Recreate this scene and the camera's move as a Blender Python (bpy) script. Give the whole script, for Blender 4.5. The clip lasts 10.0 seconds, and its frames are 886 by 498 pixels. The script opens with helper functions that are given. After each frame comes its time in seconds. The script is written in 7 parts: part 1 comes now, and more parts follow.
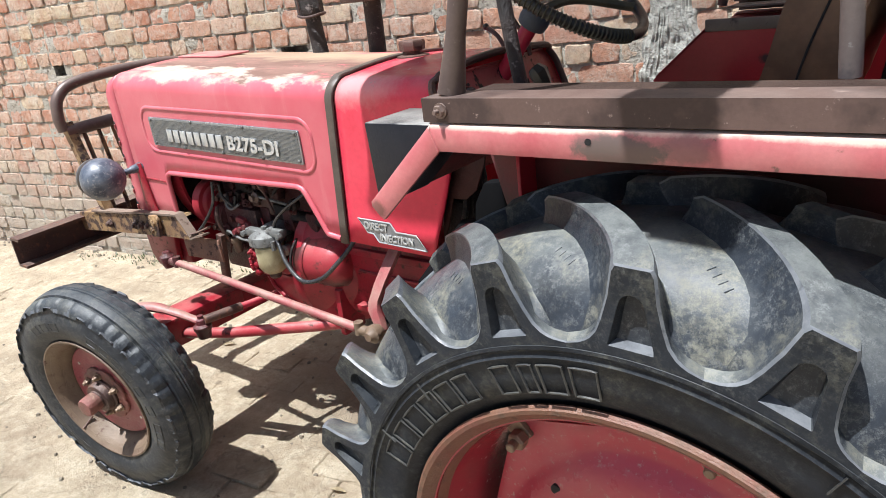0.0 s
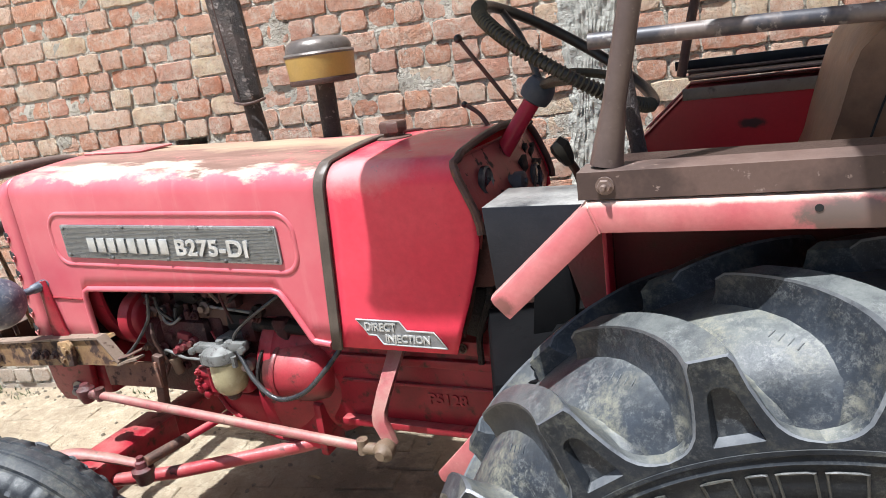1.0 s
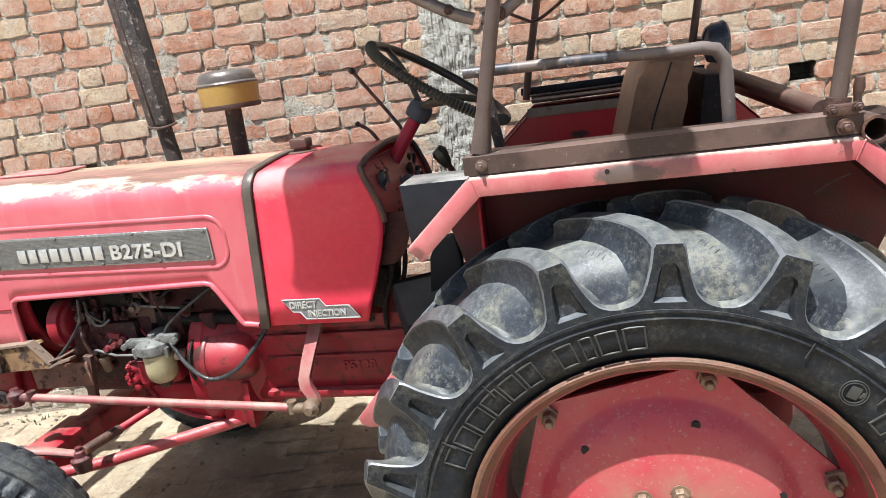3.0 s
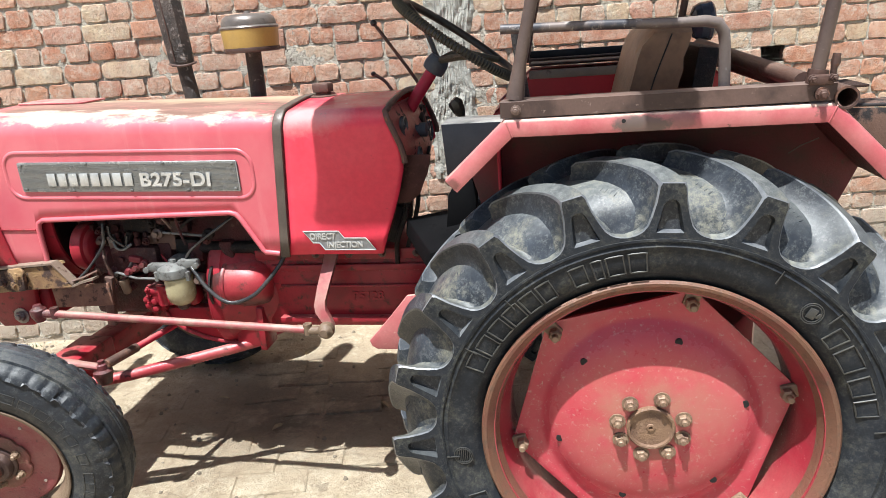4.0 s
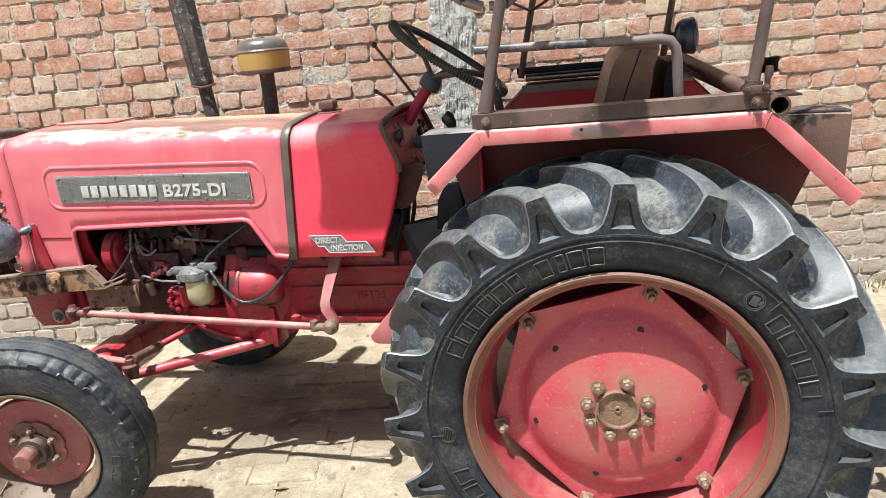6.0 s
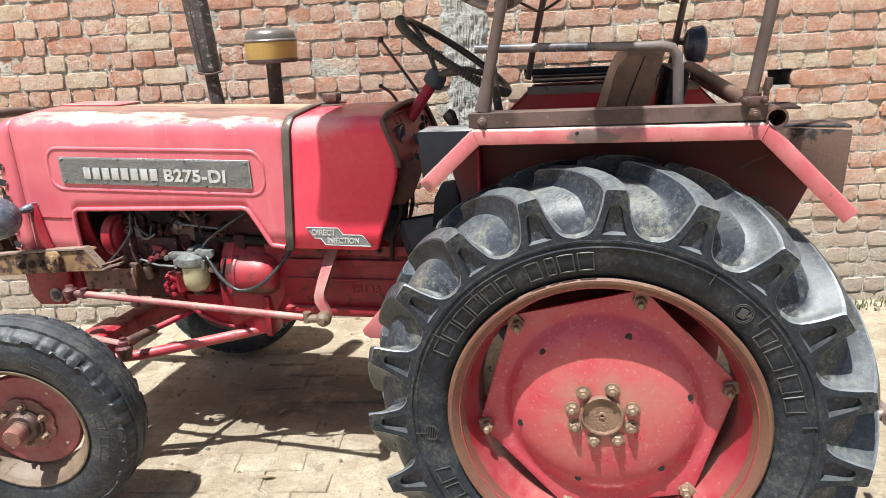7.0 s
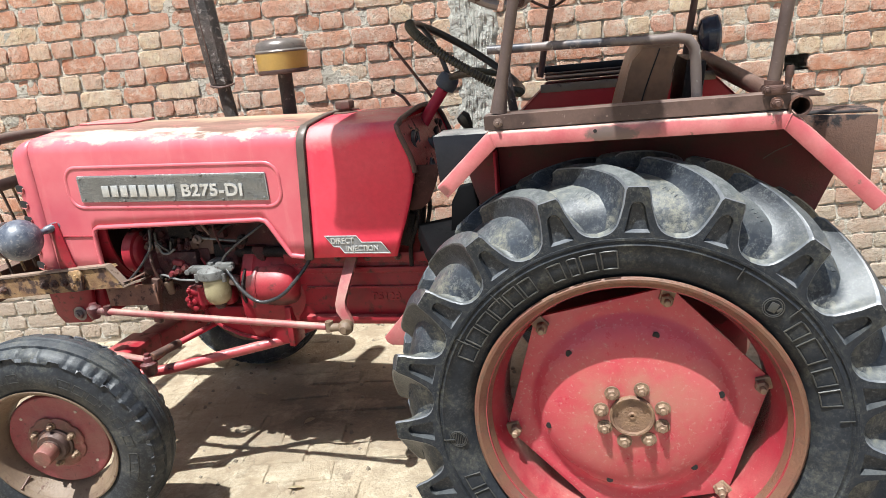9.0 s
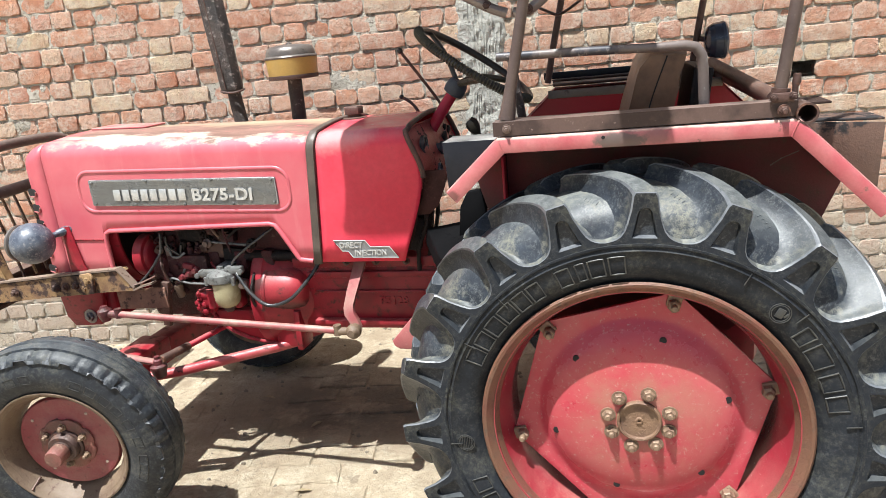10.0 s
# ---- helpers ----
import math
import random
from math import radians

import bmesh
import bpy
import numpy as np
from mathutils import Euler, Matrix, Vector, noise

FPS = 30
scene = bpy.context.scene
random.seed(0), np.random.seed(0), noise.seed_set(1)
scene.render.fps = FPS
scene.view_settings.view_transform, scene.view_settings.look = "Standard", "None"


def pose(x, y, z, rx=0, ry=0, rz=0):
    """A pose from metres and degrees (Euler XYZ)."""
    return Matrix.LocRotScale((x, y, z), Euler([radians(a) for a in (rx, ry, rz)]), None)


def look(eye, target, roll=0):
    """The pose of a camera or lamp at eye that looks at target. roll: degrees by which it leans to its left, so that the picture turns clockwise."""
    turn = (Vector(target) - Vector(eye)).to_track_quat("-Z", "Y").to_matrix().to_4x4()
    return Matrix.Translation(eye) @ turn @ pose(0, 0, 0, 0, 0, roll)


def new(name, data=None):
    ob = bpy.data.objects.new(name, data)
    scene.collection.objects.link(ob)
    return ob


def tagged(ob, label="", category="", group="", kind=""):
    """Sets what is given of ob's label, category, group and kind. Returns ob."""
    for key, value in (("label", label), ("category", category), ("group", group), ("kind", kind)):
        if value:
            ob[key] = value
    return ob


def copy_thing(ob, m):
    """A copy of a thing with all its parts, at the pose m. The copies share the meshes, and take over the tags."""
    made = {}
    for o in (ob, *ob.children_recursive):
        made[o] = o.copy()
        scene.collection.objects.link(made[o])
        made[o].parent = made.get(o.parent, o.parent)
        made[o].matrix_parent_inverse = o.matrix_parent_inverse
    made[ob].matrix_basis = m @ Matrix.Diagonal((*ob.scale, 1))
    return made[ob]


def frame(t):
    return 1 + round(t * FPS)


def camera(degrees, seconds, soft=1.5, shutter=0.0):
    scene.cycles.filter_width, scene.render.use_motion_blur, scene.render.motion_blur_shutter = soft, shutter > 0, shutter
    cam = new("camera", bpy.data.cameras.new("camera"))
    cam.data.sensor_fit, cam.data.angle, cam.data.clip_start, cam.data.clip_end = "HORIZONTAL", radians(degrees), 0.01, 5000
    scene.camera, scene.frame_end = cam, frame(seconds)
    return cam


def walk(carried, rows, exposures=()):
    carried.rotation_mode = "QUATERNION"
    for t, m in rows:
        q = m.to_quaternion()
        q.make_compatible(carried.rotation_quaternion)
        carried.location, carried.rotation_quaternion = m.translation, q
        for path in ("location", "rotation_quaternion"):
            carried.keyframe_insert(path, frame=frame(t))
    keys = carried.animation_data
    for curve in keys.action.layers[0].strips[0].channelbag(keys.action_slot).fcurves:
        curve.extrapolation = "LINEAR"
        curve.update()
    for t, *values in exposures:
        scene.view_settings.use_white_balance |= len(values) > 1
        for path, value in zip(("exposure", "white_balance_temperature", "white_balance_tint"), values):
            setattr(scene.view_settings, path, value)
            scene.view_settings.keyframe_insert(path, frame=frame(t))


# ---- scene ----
cam = camera(66.1, 10.0, soft=0.6)
PATH = [
    (0, (0.288, -1.445, 1.497), (-0.909, -0.016, 0.773), -7.1),
    (0.2, (0.203, -1.425, 1.481), (-1.01, 0.014, 0.805), -8.9),
    (0.3, (0.161, -1.419, 1.484), (-1.011, 0.052, 0.803), -9.4),
    (0.5, (0.063, -1.404, 1.498), (-1.029, 0.155, 0.885), -8.6),
    (0.7, (-0.018, -1.408, 1.512), (-1.042, 0.2, 0.907), -9.2),
    (1, (-0.121, -1.5, 1.51), (-0.965, 0.228, 0.959), -8.2),
    (1.3, (-0.189, -1.6, 1.528), (-0.861, 0.18, 0.913), -8.6),
    (1.5, (-0.205, -1.645, 1.526), (-0.771, 0.171, 0.908), -6.8),
    (1.7, (-0.185, -1.682, 1.532), (-0.694, 0.159, 0.936), -6.3),
    (2, (-0.124, -1.745, 1.533), (-0.607, 0.115, 0.979), -5.4),
    (2.2, (-0.064, -1.765, 1.535), (-0.575, 0.085, 0.973), -5.5),
    (3.3, (-0.091, -1.997, 1.523), (-0.535, -0.117, 1.003), -9.1),
    (3.5, (-0.147, -2.052, 1.525), (-0.564, -0.174, 0.978), -8.7),
    (3.8, (-0.19, -2.115, 1.523), (-0.55, -0.237, 0.939), -6.7),
    (4, (-0.19, -2.15, 1.52), (-0.537, -0.284, 0.891), -4.4),
    (4.3, (-0.166, -2.184, 1.523), (-0.535, -0.339, 0.845), -4.4),
    (4.5, (-0.117, -2.223, 1.526), (-0.53, -0.382, 0.861), -4.6),
    (4.7, (-0.063, -2.248, 1.522), (-0.504, -0.423, 0.832), -4.7),
    (5, (0.009, -2.268, 1.527), (-0.44, -0.448, 0.829), -5.4),
    (5.3, (0.018, -2.293, 1.529), (-0.459, -0.467, 0.867), -6.2),
    (5.5, (-0.006, -2.299, 1.531), (-0.484, -0.463, 0.898), -6.6),
    (5.7, (-0.046, -2.304, 1.524), (-0.495, -0.449, 0.929), -6.6),
    (6.8, (-0.03, -2.289, 1.526), (-0.479, -0.428, 0.949), -3.1),
    (7, (-0.005, -2.292, 1.521), (-0.463, -0.435, 0.936), -3.1),
    (7.3, (0.011, -2.287, 1.524), (-0.429, -0.429, 0.928), -4.0),
    (7.5, (0.014, -2.291, 1.525), (-0.418, -0.42, 0.963), -4.7),
    (8, (0.003, -2.29, 1.532), (-0.405, -0.413, 0.975), -6.6),
    (8.3, (-0.009, -2.294, 1.536), (-0.464, -0.425, 0.989), -6.8),
    (8.5, (-0.014, -2.287, 1.534), (-0.497, -0.427, 0.98), -6.5),
    (9, (-0.017, -2.276, 1.527), (-0.523, -0.429, 0.947), -5.9),
    (9.5, (-0.019, -2.286, 1.531), (-0.538, -0.439, 0.965), -5.9),
    (10, (-0.02, -2.291, 1.533), (-0.542, -0.444, 0.967), -5.8),
]
walk(cam, [(t, look(eye, target, roll)) for t, eye, target, roll in PATH], exposures=[(0, 0.94, 5950, 7.0), (1, 1.05, 5950, 7.0), (2, 1.08, 6050, 6.0), (10, 1.08, 6120, 5.0)])

# ---- light ----
SUN_TO = Vector((-0.135, -0.313, 1.0)).normalized()
world = bpy.data.worlds.new("sky")
scene.world = world
world.use_nodes = True
wt = world.node_tree
sky = wt.nodes.new("ShaderNodeTexSky")
sky.sky_type = "NISHITA"
sky.sun_disc = False
sky.sun_elevation = math.asin(SUN_TO.z)
sky.sun_rotation = math.atan2(SUN_TO.x, SUN_TO.y)
sky.dust_density = 3.0
wt.links.new(sky.outputs[0], wt.nodes["Background"].inputs[0])
wt.nodes["Background"].inputs[1].default_value = 0.062
sun = new("sun", bpy.data.lights.new("sun", "SUN"))
sun.data.energy = 5.0
sun.data.angle = radians(0.6)
sun.data.color = (1.0, 0.97, 0.945)
sun.matrix_basis = look(SUN_TO * 20, (0, 0, 0))


# ---- materials ----
def shader(name):
    m = bpy.data.materials.new(name)
    m.use_nodes = True
    t = m.node_tree
    return m, t, t.nodes["Principled BSDF"]


def put(t, kind, **inputs):
    n = t.nodes.new(kind)
    for k, v in inputs.items():
        n.inputs[k.replace("_", " ")].default_value = v
    return n


def coords(t, jitter=False):
    c = t.nodes.new("ShaderNodeTexCoord").outputs["Object"]
    if jitter:
        info = t.nodes.new("ShaderNodeObjectInfo")
        mul = t.nodes.new("ShaderNodeMath")
        mul.operation = "MULTIPLY"
        mul.inputs[1].default_value = 37.0
        t.links.new(info.outputs["Random"], mul.inputs[0])
        add = t.nodes.new("ShaderNodeVectorMath")
        t.links.new(c, add.inputs[0])
        t.links.new(mul.outputs[0], add.inputs[1])
        return add.outputs[0]
    return c


def grain(t, vec, scale, detail=6.0, rough=0.6, lo=0.35, hi=0.65, stretch=None):
    if stretch:
        mp = t.nodes.new("ShaderNodeMapping")
        mp.inputs["Scale"].default_value = stretch
        t.links.new(vec, mp.inputs["Vector"])
        vec = mp.outputs[0]
    n = put(t, "ShaderNodeTexNoise", Scale=scale, Detail=detail, Roughness=rough)
    t.links.new(vec, n.inputs["Vector"])
    r = put(t, "ShaderNodeMapRange")
    r.inputs["From Min"].default_value, r.inputs["From Max"].default_value = lo, hi
    t.links.new(n.outputs["Fac"], r.inputs["Value"])
    return r.outputs[0]


def blend(t, fac, a, b):
    m = t.nodes.new("ShaderNodeMix")
    m.data_type = "RGBA"
    for sock, v in ((m.inputs[0], fac), (m.inputs[6], a), (m.inputs[7], b)):
        if isinstance(v, (tuple, float, int)):
            sock.default_value = (*v, 1) if isinstance(v, tuple) else v
        else:
            t.links.new(v, sock)
    return m.outputs[2]


def times(t, a, b):
    m = t.nodes.new("ShaderNodeMath")
    m.operation = "MULTIPLY"
    for s, v in ((m.inputs[0], a), (m.inputs[1], b)):
        if isinstance(v, (float, int)):
            s.default_value = v
        else:
            t.links.new(v, s)
    return m.outputs[0]


def bumped(t, b, height, strength=0.3, distance=0.003):
    n = t.nodes.new("ShaderNodeBump")
    n.inputs["Strength"].default_value, n.inputs["Distance"].default_value = strength, distance
    t.links.new(height, n.inputs["Height"])
    t.links.new(n.outputs[0], b.inputs["Normal"])


def facing_up(t, lo=0.3, hi=0.9):
    g = t.nodes.new("ShaderNodeNewGeometry")
    s = t.nodes.new("ShaderNodeSeparateXYZ")
    t.links.new(g.outputs["Normal"], s.inputs[0])
    r = put(t, "ShaderNodeMapRange")
    r.inputs["From Min"].default_value, r.inputs["From Max"].default_value = lo, hi
    t.links.new(s.outputs["Z"], r.inputs["Value"])
    return r.outputs[0]


def worn(name, a, b, c=None, rough=0.5, metal=0.0, s1=3.0, s2=22.0, lim1=(0.4, 0.65), lim2=(0.58, 0.68), fine=160.0,
         bump=0.25, depth=0.002, dust=None, dust_amount=0.5, jitter=True, spread=0.15, spec=0.5):
    """Base a, broad patches of b, smaller spots of c, and dust that has settled on what faces up."""
    m, t, p = shader(name)
    v = coords(t, jitter)
    broad = grain(t, v, s1, 5, 0.6, *lim1)
    col = blend(t, broad, a, b)
    spots = grain(t, v, s2, 8, 0.65, *lim2)
    if c:
        col = blend(t, spots, col, c)
    small = grain(t, v, fine, 4, 0.7, 0.3, 0.7)
    if dust:
        up = facing_up(t)
        col = blend(t, times(t, times(t, up, grain(t, v, 9.0, 6, 0.7, 0.35, 0.7)), dust_amount), col, dust)
    shade = blend(t, small, (0.86, 0.86, 0.86), (1.0, 1.0, 1.0))
    mul = t.nodes.new("ShaderNodeMix")
    mul.data_type, mul.blend_type = "RGBA", "MULTIPLY"
    mul.inputs[0].default_value = 1.0
    t.links.new(col, mul.inputs[6])
    t.links.new(shade, mul.inputs[7])
    t.links.new(mul.outputs[2], p.inputs["Base Color"])
    r = put(t, "ShaderNodeMapRange")
    r.inputs["To Min"].default_value, r.inputs["To Max"].default_value = max(rough - spread, 0.05), min(rough + spread, 1.0)
    t.links.new(spots, r.inputs["Value"])
    t.links.new(r.outputs[0], p.inputs["Roughness"])
    p.inputs["Metallic"].default_value = metal
    p.inputs["Specular IOR Level"].default_value = spec
    bumped(t, p, small, bump, depth)
    return m


def stain(m, centre, size, colour, scale=30.0, amount=0.9, soft=0.35):
    """A worn spot or painted highlight with a ragged border: the paint gives way to another colour within an ellipsoid.
    """
    t = m.node_tree
    p = t.nodes["Principled BSDF"]
    was = p.inputs["Base Color"].links[0].from_socket
    v = t.nodes.new("ShaderNodeNewGeometry").outputs["Position"]
    sub = t.nodes.new("ShaderNodeVectorMath")
    sub.operation = "SUBTRACT"
    sub.inputs[1].default_value = centre
    t.links.new(v, sub.inputs[0])
    div = t.nodes.new("ShaderNodeVectorMath")
    div.operation = "DIVIDE"
    div.inputs[1].default_value = size
    t.links.new(sub.outputs[0], div.inputs[0])
    far = t.nodes.new("ShaderNodeVectorMath")
    far.operation = "LENGTH"
    t.links.new(div.outputs[0], far.inputs[0])
    n = put(t, "ShaderNodeTexNoise", Scale=scale, Detail=9.0, Roughness=0.72)
    t.links.new(v, n.inputs["Vector"])
    s = put(t, "ShaderNodeMath")
    s.operation = "MULTIPLY_ADD"
    t.links.new(n.outputs["Fac"], s.inputs[0])
    s.inputs[1].default_value = 1.6
    t.links.new(far.outputs["Value"], s.inputs[2])
    r = put(t, "ShaderNodeMapRange")
    r.inputs["From Min"].default_value, r.inputs["From Max"].default_value = 1.8 + soft * 0.5, 1.8 - soft * 0.5
    t.links.new(s.outputs[0], r.inputs["Value"])
    t.links.new(blend(t, times(t, r.outputs[0], amount), was, colour), p.inputs["Base Color"])


RED = (0.50, 0.082, 0.108)
red_paint = worn("red_paint", (0.47, 0.024, 0.052), (0.50, 0.050, 0.080), (0.12, 0.018, 0.022), spec=0.20, rough=0.34, s1=1.6, s2=38, lim1=(0.3, 0.8),
                 lim2=(0.685, 0.715), bump=0.08, dust=(0.55, 0.42, 0.33), dust_amount=0.35)
cowl_paint = worn("polished_red_cowl_paint", (0.69, 0.044, 0.078), (0.69, 0.085, 0.118), (0.13, 0.020, 0.024), spec=0.20, rough=0.36, s1=2.2, s2=34, lim1=(0.38, 0.78), fine=40,
                  lim2=(0.675, 0.695), bump=0.03, depth=0.001, dust=(0.60, 0.20, 0.21), dust_amount=0.8)
# pale highlight at the cowl's front top edge, put into the paint
stain(cowl_paint, (-0.90, -0.28, 1.30), (0.10, 0.08, 0.05), (0.66, 0.36, 0.34), 14, 0.6, 0.9)
# greasy engine red, with the dimness of the bay put into the colour
engine_dim = worn("greasy_dimmed_red_engine", (0.080, 0.018, 0.019), (0.034, 0.014, 0.014), (0.15, 0.095, 0.08), rough=0.6, spec=0.3, s1=11, s2=40, lim2=(0.58, 0.68),
                    bump=0.6, depth=0.004)
rail_web = worn("scaling_brown_web", (0.27, 0.14, 0.088), (0.155, 0.075, 0.052), (0.060, 0.034, 0.028), rough=0.75, s1=12, s2=30, lim2=(0.54, 0.62), bump=0.6, depth=0.003)
rail_tan = worn("dusty_tan_flange", (0.25, 0.185, 0.14), (0.18, 0.12, 0.085), (0.10, 0.058, 0.04), rough=0.75, s1=14, s2=40, lim2=(0.58, 0.66), bump=0.4)
joint_maroon = worn("greasy_maroon_joint", (0.135, 0.030, 0.034), (0.065, 0.030, 0.026), (0.20, 0.13, 0.09), rough=0.55, s1=22, s2=60, lim2=(0.58, 0.68), bump=0.6)
rod_scuffed = worn("scuffed_red_rod", (0.33, 0.030, 0.040), (0.36, 0.075, 0.075), (0.030, 0.016, 0.016), rough=0.5, s1=9, s2=17, lim2=(0.60, 0.63), bump=0.3, dust=(0.52, 0.24, 0.21), dust_amount=0.6)
boss_grey = worn("dusty_blue_grey_boss", (0.060, 0.068, 0.085), (0.10, 0.105, 0.115), None, rough=0.65, s1=14, bump=0.2, spec=0.3)
# the pinkish dust on top also carries the castings' highlight
red_cast = worn("red_cast_iron", (0.30, 0.018, 0.030), (0.20, 0.013, 0.021), (0.075, 0.026, 0.020), rough=0.5, s1=8, s2=26,
                lim2=(0.55, 0.66), bump=0.15, depth=0.001, spec=0.3, dust=(0.48, 0.20, 0.18), dust_amount=0.65)
# here too the pink top tone is partly a highlight in the colour
starter_red = worn("greasy_red_starter", (0.36, 0.034, 0.045), (0.26, 0.026, 0.032), (0.10, 0.03, 0.025), rough=0.55, s1=9, s2=26, lim2=(0.56, 0.66), bump=0.2, depth=0.001, spec=0.35,
                   dust=(0.52, 0.22, 0.20), dust_amount=0.7)
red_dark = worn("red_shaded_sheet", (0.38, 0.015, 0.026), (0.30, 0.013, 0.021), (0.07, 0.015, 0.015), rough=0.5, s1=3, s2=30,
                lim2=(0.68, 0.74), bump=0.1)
pink_paint = worn("sun_bleached_red_paint", (0.41, 0.088, 0.098), (0.48, 0.165, 0.160), (0.56, 0.35, 0.30), rough=0.5, s1=8, s2=60,
                  lim1=(0.35, 0.7), lim2=(0.60, 0.72), bump=0.25, dust=(0.62, 0.45, 0.37), dust_amount=0.75)
fender_paint = worn("chipped_fender_red", (0.40, 0.088, 0.096), (0.49, 0.20, 0.185), (0.17, 0.085, 0.068), rough=0.5, s1=7, s2=30,
                    lim1=(0.35, 0.7), lim2=(0.645, 0.69), bump=0.08, depth=0.001, dust=(0.60, 0.43, 0.36), dust_amount=0.75)
stain(fender_paint, (-0.15, -0.74, 1.3235), (0.22, 0.05, 0.0075), (0.66, 0.50, 0.40), 26, 0.75, 0.5)
stain(fender_paint, (0.22, -0.74, 1.3235), (0.16, 0.05, 0.0075), (0.66, 0.50, 0.40), 26, 0.75, 0.5)
stain(fender_paint, (-0.028, -0.74, 1.298), (0.055, 0.05, 0.018), (0.105, 0.080, 0.066), 38, 0.9, 0.3)
stain(fender_paint, (-0.055, -0.74, 1.306), (0.030, 0.05, 0.013), (0.10, 0.078, 0.068), 60, 0.6, 0.5)
stain(fender_paint, (0.045, -0.74, 1.305), (0.028, 0.05, 0.018), (0.13, 0.085, 0.075), 45, 0.5, 0.4)
stain(fender_paint, (-0.420, -0.74, 1.188), (0.016, 0.05, 0.014), (0.085, 0.042, 0.030), 60, 0.75, 0.5)
stain(red_dark, (-0.135, 0.40, 1.232), (0.030, 0.04, 0.012), (0.020, 0.012, 0.012), 40, 0.95, 0.5)
stain(starter_red, (-1.325, -0.22, 0.80), (0.05, 0.10, 0.08), (0.040, 0.018, 0.016), 30, 0.9, 0.6)
stain(starter_red, (-1.20, -0.20, 0.68), (0.10, 0.10, 0.035), (0.050, 0.020, 0.018), 30, 0.8, 0.6)
angle_rust = worn("streaked_rusty_angle", (0.128, 0.082, 0.068), (0.066, 0.043, 0.037), (0.27, 0.20, 0.17), rough=0.62, metal=0.1, spec=0.3, s1=8, s2=60,
                  lim1=(0.45, 0.58), lim2=(0.63, 0.68), bump=0.10, depth=0.001, dust=(0.36, 0.28, 0.24), dust_amount=0.4)
rod_paint = worn("dusty_red_rod", (0.29, 0.072, 0.074), (0.30, 0.150, 0.122), (0.13, 0.070, 0.052), rough=0.6, s1=16, s2=40,
                 lim1=(0.40, 0.62), lim2=(0.60, 0.68), bump=0.3, dust=(0.45, 0.34, 0.27), dust_amount=0.7)
wheel_red = worn("faded_wheel_red", (0.30, 0.026, 0.040), (0.29, 0.060, 0.062), (0.36, 0.20, 0.15), rough=0.38, s1=7, s2=70,
                 lim1=(0.42, 0.68), lim2=(0.63, 0.78), bump=0.15, dust=(0.55, 0.33, 0.25), dust_amount=0.5)
rim_rust = worn("rusty_orange_rim", (0.165, 0.080, 0.048), (0.165, 0.058, 0.042), (0.125, 0.075, 0.050), rough=0.6, s1=7, s2=36, lim1=(0.45, 0.62), lim2=(0.54, 0.66), bump=0.5)
rust = worn("dark_rust", (0.105, 0.055, 0.042), (0.07, 0.042, 0.036), (0.22, 0.10, 0.06), rough=0.62, metal=0.25, s1=8, s2=34,
            lim2=(0.55, 0.7), bump=0.5, dust=(0.34, 0.25, 0.2), dust_amount=0.4)
steel_brown = worn("weathered_brown_steel", (0.175, 0.122, 0.102), (0.105, 0.070, 0.058), (0.25, 0.195, 0.17), rough=0.55, metal=0.25, s1=7,
                   s2=60, lim2=(0.60, 0.74), bump=0.15, dust=(0.4, 0.33, 0.28), dust_amount=0.5)
rust_yellow = worn("rusty_yellow_paint", (0.36, 0.225, 0.100), (0.19, 0.098, 0.050), (0.065, 0.036, 0.028), rough=0.7, s1=14, s2=24,
                   lim2=(0.50, 0.57), bump=0.6, depth=0.004)
black_iron = worn("greasy_black_iron", (0.012, 0.010, 0.010), (0.026, 0.018, 0.016), (0.085, 0.055, 0.045), rough=0.62, metal=0.1, spec=0.25, s1=12, s2=46,
                  bump=0.6, depth=0.004)
black_paint = worn("black_paint", (0.012, 0.013, 0.017), (0.022, 0.022, 0.026), (0.04, 0.038, 0.036), spec=0.15, rough=0.45, s1=6, s2=40,
                   lim2=(0.66, 0.75), bump=0.15, dust=(0.34, 0.33, 0.31), dust_amount=1.1)
charred = worn("sooty_flaking_iron", (0.022, 0.019, 0.019), (0.050, 0.036, 0.032), (0.20, 0.18, 0.17), rough=0.7, metal=0.2, s1=14, s2=50,
               lim2=(0.6, 0.66), bump=0.8, depth=0.004)
stack_iron = worn("sooty_stack_iron_flaking_to_grey", (0.030, 0.024, 0.022), (0.075, 0.055, 0.046), (0.27, 0.235, 0.215), rough=0.6, metal=0.2, s1=16, s2=44,
                   lim1=(0.44, 0.6), lim2=(0.565, 0.61), bump=0.8, depth=0.004)
band_rubber = worn("brown_rubber_band", (0.072, 0.055, 0.045), (0.11, 0.085, 0.068), None, rough=0.6, s1=12, bump=0.2)
grip_black = worn("black_rubber", (0.020, 0.019, 0.017), (0.036, 0.033, 0.027), None, rough=0.5, s1=12, bump=0.2)
grip_olive = worn("wound_olive_cord", (0.06, 0.055, 0.035), (0.09, 0.08, 0.05), None, rough=0.7, s1=20, bump=0.4)
hose_black = worn("dusty_black_hose", (0.022, 0.022, 0.024), (0.055, 0.052, 0.05), None, rough=0.42, s1=16, bump=0.2)
bolt_dusty = worn("dusty_nut_steel", (0.29, 0.205, 0.135), (0.20, 0.13, 0.09), (0.14, 0.08, 0.055), rough=0.6, metal=0.25, s1=40, s2=90, bump=0.4)
